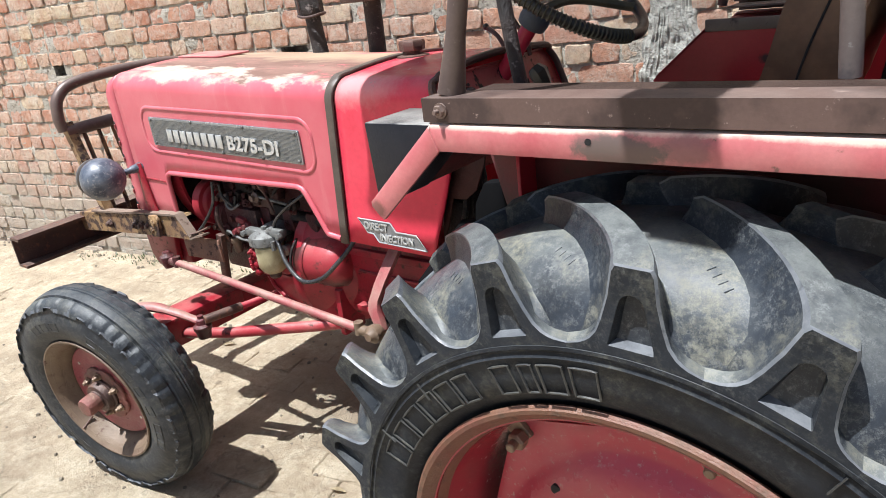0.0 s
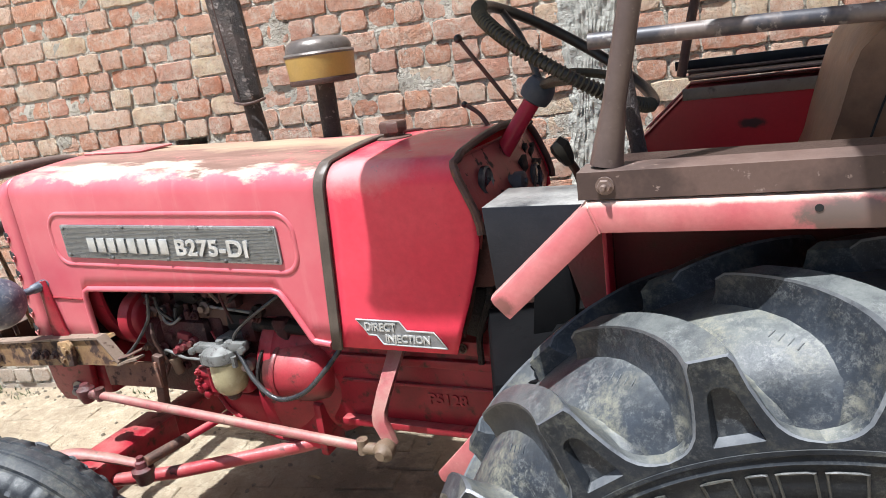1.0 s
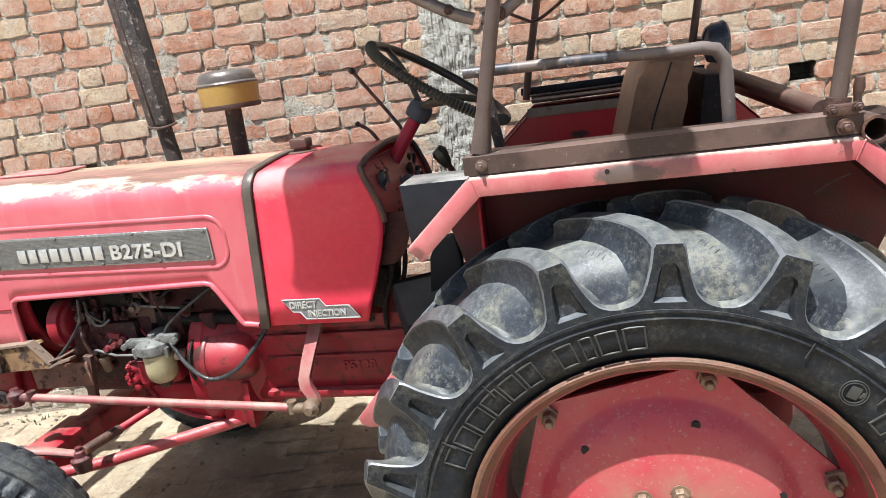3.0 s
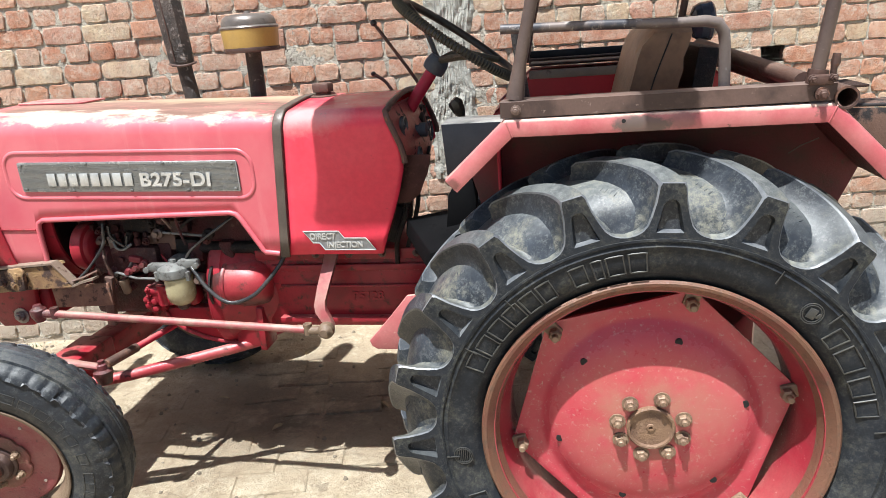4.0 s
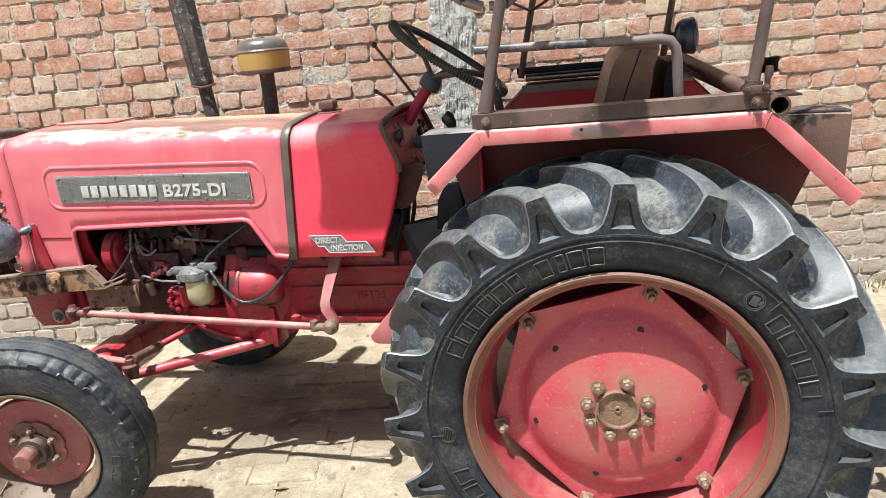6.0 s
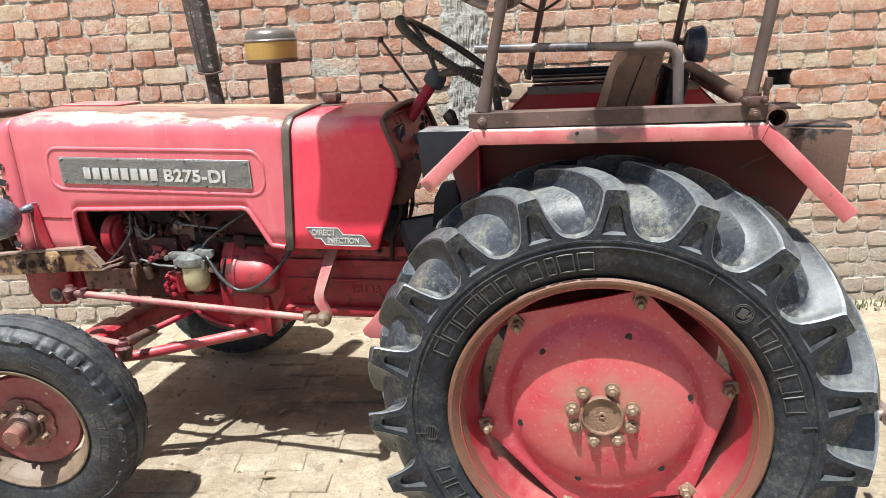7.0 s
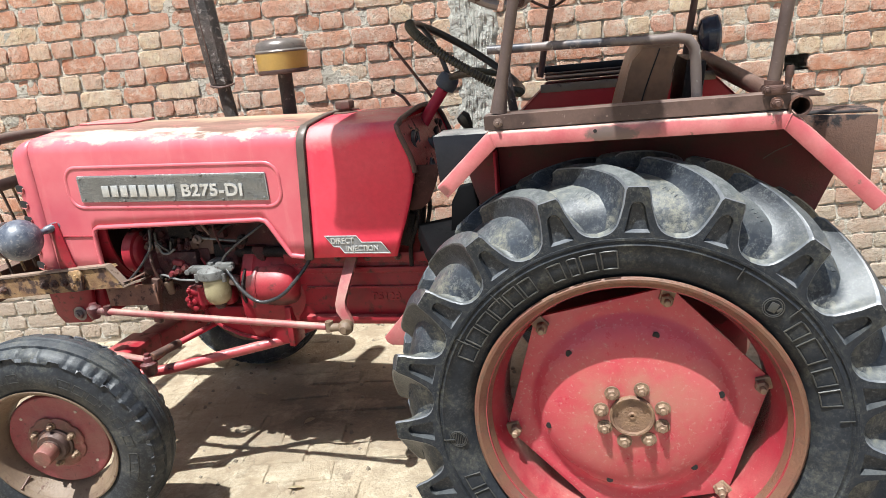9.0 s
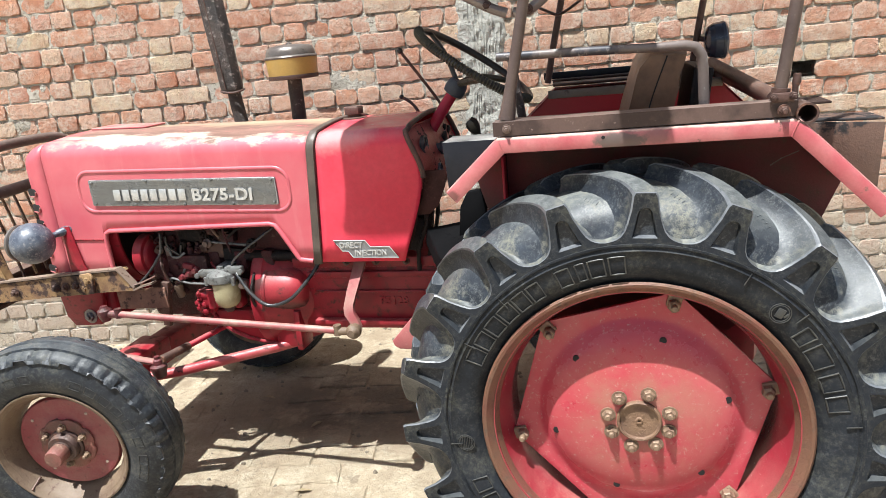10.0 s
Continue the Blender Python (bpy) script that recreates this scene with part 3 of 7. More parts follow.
def tube(bm, pts, r, seg=12, closed=False, caps=True, smooth=0, flat=1.0, hollow=0.0):
    """A round bar along pts; r is one radius or one for each point; flat squeezes it across the first normal."""
    ps = curve_points(pts, smooth) if smooth else [Vector(p) for p in pts]
    n = len(ps)
    rs = list(r) if isinstance(r, (list, tuple)) else [r] * n
    if len(rs) != n:
        rs = [rs[min(int(i * len(rs) / n), len(rs) - 1)] for i in range(n)]
    up, rings = None, []
    for i, p in enumerate(ps):
        a, b = ps[(i - 1) % n] if closed or i else p, ps[(i + 1) % n] if closed or i < n - 1 else p
        t = (b - a).normalized()
        if up is None:
            up = t.orthogonal().normalized() if abs(t.z) > 0.9 else (Vector((0, 0, 1)) - t * t.z).normalized()
        up = (up - t * up.dot(t)).normalized()
        side = t.cross(up)
        rings.append([bm.verts.new(p + rs[i] * (math.cos(w) * side + math.sin(w) * flat * up)) for w in (2 * math.pi * k / seg for k in range(seg))])
    for i in range(n if closed else n - 1):
        x, y = rings[i], rings[(i + 1) % n]
        for k in range(seg):
            bm.faces.new((x[k], x[(k + 1) % seg], y[(k + 1) % seg], y[k]))
    if caps and not closed:
        for ring in (rings[0], rings[-1]):
            if hollow:
                c = sum((v.co for v in ring), Vector()) / seg
                d = (ps[1] - ps[0]).normalized() if ring is rings[0] else (ps[-2] - ps[-1]).normalized()
                inner = [bm.verts.new(c + (v.co - c) * hollow) for v in ring]
                deep = [bm.verts.new(v.co + d * rs[0] * 4) for v in inner]
                for k in range(seg):
                    j = (k + 1) % seg
                    bm.faces.new((ring[k], ring[j], inner[j], inner[k]))
                    bm.faces.new((inner[k], inner[j], deep[j], deep[k]))
                bm.faces.new(deep)
            else:
                bm.faces.new(ring)


def lathe(bm, prof, seg=48, m=Matrix(), closed=False):
    """Turns the profile (radius, height) about local z and sets it at m."""
    rings = []
    for r, h in prof:
        if r < 1e-6:
            rings.append([bm.verts.new(m @ Vector((0, 0, h)))])
        else:
            rings.append([bm.verts.new(m @ Vector((r * math.cos(w), r * math.sin(w), h))) for w in (2 * math.pi * k / seg for k in range(seg))])
    pairs = list(zip(rings, rings[1:] + rings[:1])) if closed else list(zip(rings, rings[1:]))
    for x, y in pairs:
        for k in range(seg):
            j = (k + 1) % seg
            f = [x[k % len(x)], x[j % len(x)], y[j % len(y)], y[k % len(y)]]
            f = list(dict.fromkeys(f))
            if len(f) > 2:
                bm.faces.new(f)


def plate(bm, outline, origin, ax, ay, depth, bev=0.0, seg=2):
    """A flat plate with the given outline (a list of 2D points), thick along ax x ay."""
    ax, ay = Vector(ax), Vector(ay)
    nrm = ax.cross(ay).normalized()
    vs = [bm.verts.new(Vector(origin) + ax * p[0] + ay * p[1]) for p in outline]
    f = bm.faces.new(vs)
    g = bmesh.ops.extrude_face_region(bm, geom=[f])
    new_vs = [e for e in g["geom"] if isinstance(e, bmesh.types.BMVert)]
    bmesh.ops.translate(bm, verts=new_vs, vec=nrm * depth)
    if bev:
        fs = {f, *(q for v in new_vs for q in v.link_faces)}
        es = [e for e in {e for q in fs for e in q.edges} if e.is_valid]
        bmesh.ops.bevel(bm, geom=es, offset=bev, segments=seg, affect="EDGES", profile=0.5)


def round_rect(x0, z0, x1, z1, r, n=5):
    out = []
    for cx, cz, a in ((x1 - r, z1 - r, 0), (x0 + r, z1 - r, 90), (x0 + r, z0 + r, 180), (x1 - r, z0 + r, 270)):
        out += [(cx + r * math.cos(radians(a + 90 * k / n)), cz + r * math.sin(radians(a + 90 * k / n))) for k in range(n + 1)]
    return out


AIM_Y = Matrix.Rotation(radians(90), 4, "X")  # local z points to -y, towards the lane


def hexnut(bm, m, r=0.011, h=0.011, washer=1.5, stud=0.55):
    lathe(bm, [(0, 0), (r * washer, 0), (r * washer, 0.003), (0, 0.003)], 14, m)
    lathe(bm, [(0, 0.003), (r, 0.003), (r, h * 0.8), (r * 0.85, h), (0, h)], 6, m)
    lathe(bm, [(0, h), (r * stud, h), (r * stud, h + 0.006), (r * stud * 0.8, h + 0.008), (0, h + 0.008)], 10, m)


def fresh():
    return bmesh.new()


def words(name, text, size, depth, m, material, parent, label="", spacing=1.0, bold=0.022):
    cu = bpy.data.curves.new(name, "FONT")
    cu.body, cu.size, cu.extrude, cu.space_character = text, size, depth, spacing
    cu.offset = size * bold
    ob = bpy.data.objects.new(name, cu)
    scene.collection.objects.link(ob)
    me = bpy.data.meshes.new_from_object(ob)
    bpy.data.objects.remove(ob)
    me.materials.clear()
    me.materials.append(material)
    out = new(name, me)
    out.parent, out.matrix_basis = parent, m
    return tagged(out, label)


# ---- the yard: ground and wall ----
WALL_A, WALL_B = 1.45, 0.20
WALL_TURN = math.atan(WALL_B)
WALL = Matrix.Translation((0, WALL_A, 0)) @ Matrix.Rotation(WALL_TURN, 4, "Z")  # local x along the wall, local y into it


def rise(x):
    """The yard climbs a little towards the front of the tractor."""
    return 0.018 * min(max((-0.9 - x) / 0.8, 0.0), 1.0)


def lift(x, y):
    """Small unevenness of the trodden ground."""
    return rise(x) + 0.010 * noise.noise((x * 1.3, y * 1.3, 2.0)) + 0.006 * noise.noise((x * 4.5, y * 4.5, 7.0))


def make_ground_sheet():
    xs = [-60, -30, -16, -10] + [-7.6 + 0.1 * i for i in range(104)] + [4, 8, 16, 30, 60]
    ys = [-60, -30, -14, -7] + [-4.2 + 0.1 * i for i in range(82)] + [5, 8, 16, 30, 60]
    verts, faces = [], []
    for y in ys:
        for x in xs:
            near = 1.0 if -8 < x < 3 and -4.5 < y < 4.1 else 0.0
            verts.append((x, y, near * lift(x, y) - 0.006))
    w = len(xs)
    for j in range(len(ys) - 1):
        for i in range(w - 1):
            a = j * w + i
            faces.append((a, a + 1, a + w + 1, a + w))
    me = bpy.data.meshes.new("ground")
    me.from_pydata(verts, [], faces)
    me.materials.append(ground_mat)
    for p in me.polygons:
        p.use_smooth = True
    return tagged(new("ground", me), "pale sandy trodden yard ground with dust over old paving", "ground", kind="structure")


ground = make_ground_sheet()

COURSE, STRETCH, HEAD = 0.0885, 0.240, 0.120
BED = 1.374  # underside of one course of stretchers
WX0, WX1, WZ1 = -7.6, 3.2, 2.75
HOLES = ((0.805, 1.290, 0.125), (-4.43, 1.305, 0.105), (-2.62, 1.283, 0.165))  # along the wall, top, width


def local_x(x):
    return x / math.cos(WALL_TURN)


def make_wall():
    bm = fresh()
    cuts = [(local_x(hx), local_x(hx) + w, top - COURSE * (0.9 if k < 2 else 0.42), top) for k, (hx, top, w) in enumerate(HOLES)]
    xs = sorted({WX0, WX1, *(c for q in cuts for c in q[:2])})
    zs = sorted({-0.3, WZ1, *(c for q in cuts for c in q[2:])})
    ys, deep, back = 0.0085, 0.12, 0.235

    def face(*co):
        bm.faces.new([bm.verts.new(WALL @ Vector(c)) for c in co])

    for a, b in zip(xs, xs[1:]):
        for c, d in zip(zs, zs[1:]):
            if any(q[0] <= a and b <= q[1] and q[2] <= c and d <= q[3] for q in cuts):
                face((a, deep, c), (b, deep, c), (b, deep, d), (a, deep, d))
                face((a, ys, c), (a, deep, c), (a, deep, d), (a, ys, d))
                face((b, ys, c), (b, deep, c), (b, deep, d), (b, ys, d))
                face((a, ys, c), (b, ys, c), (b, deep, c), (a, deep, c))
                face((a, ys, d), (b, ys, d), (b, deep, d), (a, deep, d))
            else:
                nx, nz = max(1, round((b - a) / 0.022)), max(1, round((d - c) / 0.022))
                grid = []
                for j in range(nz + 1):
                    z = c + (d - c) * j / nz
                    row = []
                    for i in range(nx + 1):
                        x = a + (b - a) * i / nx
                        rim = i in (0, nx) or j in (0, nz)
                        smear = noise.noise((x * 9, z * 9, 3.0)) + 0.6 * noise.noise((x * 31, z * 31, 8.0)) + 0.5 * noise.noise((x * 1.1, z * 1.1, 5.0))
                        y = ys if rim else ys - 0.009 * max(0.0, smear - 0.05) + 0.030 * max(-0.3, min(0.0, smear + 0.5))
                        row.append(bm.verts.new(WALL @ Vector((x, y, z))))
                    grid.append(row)
                for p, q in zip(grid, grid[1:]):
                    for i in range(nx):
                        bm.faces.new((p[i], p[i + 1], q[i + 1], q[i]))
    a, b, c, d = WX0, WX1, -0.3, WZ1
    face((a, back, c), (b, back, c), (b, back, d), (a, back, d))
    face((a, ys, d), (b, ys, d), (b, back, d), (a, back, d))
    face((a, ys, c), (a, back, c), (a, back, d), (a, ys, d))
    face((b, ys, c), (b, back, c), (b, back, d), (b, ys, d))
    bmesh.ops.remove_doubles(bm, verts=bm.verts, dist=0.0005)
    ob = part("wall_north", bm, mortar)
    tagged(ob, "unplastered red brick yard wall in grey lime mortar", "wall", kind="structure")
    return ob, cuts


wall_north, wall_cuts = make_wall()


def brick_mesh(length, height, seed):
    """A worn brick: local x length, z height, front at y = 0, its arrises chipped."""
    rng = random.Random(seed)
    L, H, D = length / 2, height / 2, 0.05
    nx, nz = 8, 3
    co, faces = [], []
    lean = rng.uniform(-0.013, 0.013)
    for j in range(nz + 1):
        for i in range(nx + 1):
            u, w = 2 * i / nx - 1, 2 * j / nz - 1
            edge = i in (0, nx) or j in (0, nz)
            corner = i in (0, nx) and j in (0, nz)
            chip = rng.uniform(0.0, 0.009) if corner else (rng.uniform(-0.003, 0.004) if edge else 0)
            x = (L - 0.001 - chip) * u + rng.uniform(-0.0018, 0.0018)
            z = (H - 0.001 - chip * 0.7) * w + lean * x + rng.uniform(-0.0014, 0.0014)
            face = 0.0014 * noise.noise((x * 22, z * 30, seed * 3.1)) + rng.uniform(-0.0005, 0.0005)
            co.append((x, face + (0.003 if corner else 0.001 if edge else 0.0), z))
    ring = [(i, 0) for i in range(nx)] + [(nx, j) for j in range(nz)] + [(i, nz) for i in range(nx, 0, -1)] + [(0, j) for j in range(nz, 0, -1)]
    idx = [j * (nx + 1) + i for i, j in ring]
    for j in range(nz):
        for i in range(nx):
            a = j * (nx + 1) + i
            faces.append((a, a + 1, a + nx + 2, a + nx + 1))
    base = len(co)
    for k, (i, j) in enumerate(ring):
        x, y, z = co[idx[k]]
        co.append((x + 0.003 * (x > 0) - 0.003 * (x < 0), 0.0075, z + 0.003 * (z > 0) - 0.003 * (z < 0)))
    back = len(co)
    for k in range(len(ring)):
        x, y, z = co[base + k]
        co.append((x, D, z))
    n = len(ring)
    for k in range(n):
        q = (k + 1) % n
        faces.append((idx[k], base + k, base + q, idx[q]))
        faces.append((base + k, back + k, back + q, base + q))
    return co, faces


def lay_bricks():
    rng = random.Random(5)
    kinds = {}
    for key, ln in (("s", STRETCH - 0.011), ("h", HEAD - 0.011), ("q", STRETCH * 0.73)):
        kinds[key] = []
        for k in range(12):
            co, fs = brick_mesh(ln, COURSE - 0.013, 11 * k + ord(key))
            me = bpy.data.meshes.new("brick")
            me.from_pydata(co, [], fs)
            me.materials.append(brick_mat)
            kinds[key].append((me, co, fs))
    singles, joined = [], []
    i = -20
    while True:
        z = BED + i * COURSE
        if z > WZ1 - COURSE:
            break
        if z > -0.12:
            key = "s" if i % 2 == 0 else "h"
            step = STRETCH if key == "s" else HEAD
            x = WX0 + (0.0 if key == "s" else 0.06) + rng.uniform(0, 0.03)
            if key == "s" and (i // 2) % 2:
                x += 0.03
            while x < WX1 - step:
                width = step * rng.uniform(0.97, 1.03)
                kk = key
                if key == "s" and rng.random() < 0.10:
                    kk, width = "q", STRETCH * 0.76
                elif key == "s" and rng.random() < 0.07:
                    kk, width = "h", HEAD
                cx, cz = x + width / 2, z + COURSE / 2 + 0.004 * noise.noise((x * 0.9, i, 0))
                x += width
                half = (STRETCH if kk == "s" else HEAD if kk == "h" else STRETCH * 0.75) / 2
                near_hole = [q for q in wall_cuts if q[0] - half < cx < q[1] + half and q[2] - 0.01 < cz < q[3] + 0.01]
                if near_hole:
                    q = near_hole[0]
                    if q[0] < cx < q[1]:
                        continue
                    cx = q[0] - half + 0.006 if cx < q[0] else q[1] + half - 0.006
                m = WALL @ Matrix.Translation((cx, rng.uniform(-0.006, 0.006), cz)) @ Euler(
                    (rng.uniform(-0.03, 0.03), rng.uniform(-0.018, 0.018), rng.uniform(-0.02, 0.02))).to_matrix().to_4x4()
                k = rng.randrange(12)
                near = (-2.75 < cx < -0.95 and 1.36 < cz < 1.92) or (0.62 < cx < 1.25 and 0.75 < cz < 1.75)
                (singles if near and len(singles) < 300 else joined).append((kk, k, m))
        i += 1
    for kk, k, m in singles:
        share("brick", kinds[kk][k][0], wall_north, m)
    verts, faces = [], []
    for kk, k, m in joined:
        _, co, fs = kinds[kk][k]
        b = len(verts)
        verts += [m @ Vector(c) for c in co]
        faces += [[b + a for a in f] for f in fs]
    me = bpy.data.meshes.new("far_bricks")
    me.from_pydata(verts, [], faces)
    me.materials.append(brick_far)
    ob = new("far_bricks", me)
    ob.parent = wall_north
    tagged(ob, "more bricks of the same wall", kind="stuff")


def make_plaster():
    """A strip of combed mortar smeared down the wall."""
    x0, x1, z0, z1 = local_x(-0.845), local_x(-0.60), 0.75, 2.4
    nx, nz = 40, 190
    bm = fresh()
    rows = []
    for j in range(nz + 1):
        row = []
        for i in range(nx + 1):
            u, w = i / nx, j / nz
            z = z0 + (z1 - z0) * w
            x = x0 + (x1 - x0) * u + 0.03 * noise.noise((z * 3.5, u * 2 + 5, 1.0)) + 0.012 * noise.noise((z * 13, u * 3, 4.0))
            edge = min(u, 1 - u) * 6
            comb = 0.0022 * math.sin(u * 95 + 2.5 * noise.noise((z * 6, u * 5, 0)))
            y = 0.012 - 0.026 * min(edge, 1.0) + comb + 0.006 * noise.noise((x * 14, 0, z * 14)) + 0.007 * noise.noise((x * 45, 0, z * 26))
            row.append(bm.verts.new(WALL @ Vector((x, y, z))))
        rows.append(row)
    for a, b in zip(rows, rows[1:]):
        for i in range(nx):
            bm.faces.new((a[i], a[i + 1], b[i + 1], b[i]))
    part("plaster_strip", bm, plaster_mat, wall_north, "rough grey mortar smeared down the bricks")


make_plaster()


# ---- the tractor ----
tractor = new("tractor")
tractor.empty_display_size = 0.3
tagged(tractor, "old red farm tractor with faded paint, parked beside a brick wall", "tractor")

# -- rear wheels --
RW = Vector((0.0, -0.648, 0.61))
LUGS = 19
PITCH = 2 * math.pi / LUGS


def carcass(y):
    """Radius of the smooth tyre body between the lugs, by the distance from its middle plane."""
    a = abs(y)
    table = ((0.0, 0.590), (0.05, 0.587), (0.09, 0.575), (0.12, 0.557), (0.14, 0.534), (0.153, 0.507), (0.16, 0.485))
    for (p, r), (q, s) in zip(table, table[1:]):
        if a <= q:
            return r + (s - r) * (a - p) / (q - p)
    return table[-1][1]


def rear_tyre():
    bm = fresh()
    half = [(0.368, 0.138), (0.384, 0.149), (0.391, 0.158), (0.400, 0.164), (0.404, 0.167), (0.430, 0.172), (0.455, 0.174), (0.459, 0.177), (0.463, 0.174),
            (0.468, 0.174), (0.471, 0.178), (0.476, 0.178), (0.479, 0.172), (0.484, 0.162)]
    half += [(carcass(a), a) for a in (0.158, 0.15, 0.14, 0.128, 0.115, 0.1, 0.08, 0.06, 0.04, 0.02)]
    prof = half + [(carcass(0), 0.0)] + [(r, -a) for r, a in reversed(half)]
    lathe(bm, prof, 152, AIM_Y)
    for f in bm.faces:
        c = f.calc_center_median()
        f.material_index = 1 if math.hypot(c.x, c.z) > 0.4795 else 0
    return bm


def lug_mesh(sign):
    """One tread bar, from the shoulder block with its pocket to the middle of the tread. Local axis y across the tyre."""
    bm = fresh()
    wide = ((0.474, 0.157), (0.4825, 0.160), (0.485, 0.134), (0.488, 0.119), (0.493, 0.104), (0.503, 0.088), (0.520, 0.0755), (0.548, 0.061), (0.578, 0.053), (0.585, 0.045))
    secs = []
    stations = (0.177, 0.1735, 0.166, 0.158, 0.150, 0.138, 0.125, 0.110, 0.095, 0.080, 0.065, 0.050, 0.040, 0.030, 0.022)
    for s, a in enumerate(stations):
        u = (0.177 - a) / 0.155
        phi = radians(16.0) * (u ** 1.5)
        top = 0.588 + 0.038 * (1 - (1 - u) ** 2) - (0.007 if s == len(stations) - 1 else 0.0)
        lo = 0.474 if s < 2 else (0.476 if s == 2 else carcass(a) - 0.012)
        ring_l, ring_r = [], []
        for k, (r0, w0) in enumerate(wide):
            f = k / (len(wide) - 1)
            r = lo + (top - lo) * ((r0 - 0.474) / (0.585 - 0.474))
            w = w0 - (0.006 if s == 0 else 0) if s < 3 else (w0 * (1 - min(u * 1.6, 1)) + (0.044 + 0.045 * (1 - (r0 - 0.474) / 0.111) ** 1.8) * min(u * 1.6, 1))
            if k < 2:
                w = PITCH * r
            w *= 0.5
            ring_l.append((r, phi - w / r * 1.0, a))
            ring_r.append((r, phi + w / r * 1.0, a))
        secs.append(ring_l + ring_r[::-1])

    def at(r, phi, a):
        return bm.verts.new((r * math.cos(phi), -a * sign, r * math.sin(phi)))

    vs = [[at(*p) for p in sec] for sec in secs]
    n = len(vs[0])
    for x, y in zip(vs, vs[1:]):
        for k in range(n - 1):
            f = bm.faces.new((x[k], x[k + 1], y[k + 1], y[k]))
            if x is vs[0] or k in (len(wide) - 2, len(wide)):
                f.material_index = 2
    bm.faces.new(vs[-1])
    # shoulder face with an arched pocket
    inner = []
    lowr, highr = 0.489, 0.556
    half = [(lowr, 0.0262), (lowr + 0.001, 0.0272), (lowr + 0.003, 0.0270), (lowr + 0.006, 0.0262), (lowr + 0.012, 0.0248), (0.520, 0.0205), (0.538, 0.0165), (0.548, 0.0138), (0.5535, 0.0095), (highr, 0.0038)]
    outline = [(r, -w) for r, w in half] + [(r, w) for r, w in reversed(half)]
    rim = [at(r, w / r, 0.1775) for r, w in outline]
    deep = [at(r * 1.002 + (0.003 if r < 0.5 else -0.004), w * 0.80 / r, 0.164) for r, w in outline]
    end = vs[0]
    dark = [bm.faces.new((end[k], end[k + 1], rim[k + 1], rim[k])) for k in range(n - 1)]
    dark.append(bm.faces.new((end[0], rim[0], rim[-1], end[-1])))
    for f in dark:
        f.material_index = 1
    for k in range(n):
        j = (k + 1) % n
        f = bm.faces.new((rim[k], rim[j], deep[j], deep[k]))
        f.material_index = 2 if k == n - 1 else 1
    bm.faces.new(deep)
    bmesh.ops.remove_doubles(bm, verts=bm.verts, dist=0.0004)
    return bm


def tread_mark():
    """A row of short plain bars, faintly raised on the tread floor between two lugs."""
    bm = fresh()
    a0, a1 = Vector((radians(-4.9), 0.092)), Vector((radians(-9.3), 0.121))

    def on(p):
        r = carcass(p.y) + 0.0002
        return Vector((r * math.cos(p.x), -p.y, r * math.sin(p.x)))

    for k in range(4):
        p = a0.lerp(a1, 0.2 + 0.2 * k)
        tube(bm, [on(p + Vector((-0.0062, -0.0035))), on(p + Vector((0.0062, 0.0035)))], 0.0008, 6)
    return bm


def hex_radius(w, flat, tip):
    """Outline of the wheel disc: six-sided, with its corners at the clamps."""
    k = (math.degrees(w) - 14) % 60
    d = abs(k if k < 30 else 60 - k)
    r = flat / math.cos(radians(30 - d))
    return min(r, tip)


def rear_disc():
    bm = fresh()
    seg = 120
    rows = ((0.0, -0.103), (0.058, -0.103), (0.095, -0.102), (0.115, -0.1005), (0.15, -0.097), (0.18, -0.092), (0.205, -0.085), (0.222, -0.077), (0.235, -0.068), (0.245, -0.061),
            (0.255, -0.0575), (0.27, -0.0575))
    front = []
    for r, y in rows:
        front.append([(r * math.cos(w), y, r * math.sin(w)) for w in (2 * math.pi * k / seg for k in range(seg))] if r else [(0, y, 0)])
    for f, y in ((0.5, -0.059), (1.0, -0.056)):
        ring = []
        for k in range(seg):
            w = 2 * math.pi * k / seg
            R = hex_radius(w, 0.286, 0.325)
            r = 0.27 + (R - 0.27) * f
            ring.append((r * math.cos(w), y, r * math.sin(w)))
        front.append(ring)
    rings = [[bm.verts.new(c) for c in ring] for ring in front]
    back = [[bm.verts.new((v.co.x, v.co.y + 0.009, v.co.z)) for v in ring] for ring in rings]

    def skin(rr):
        for x, y in zip(rr, rr[1:]):
            for k in range(seg):
                j = (k + 1) % seg
                f = list(dict.fromkeys((x[k % len(x)], x[j % len(x)], y[j], y[k])))
                bm.faces.new(f)

    skin(rings)
    skin(back)
    for k in range(seg):
        j = (k + 1) % seg
        bm.faces.new((rings[-1][k], rings[-1][j], back[-1][j], back[-1][k]))
    return bm


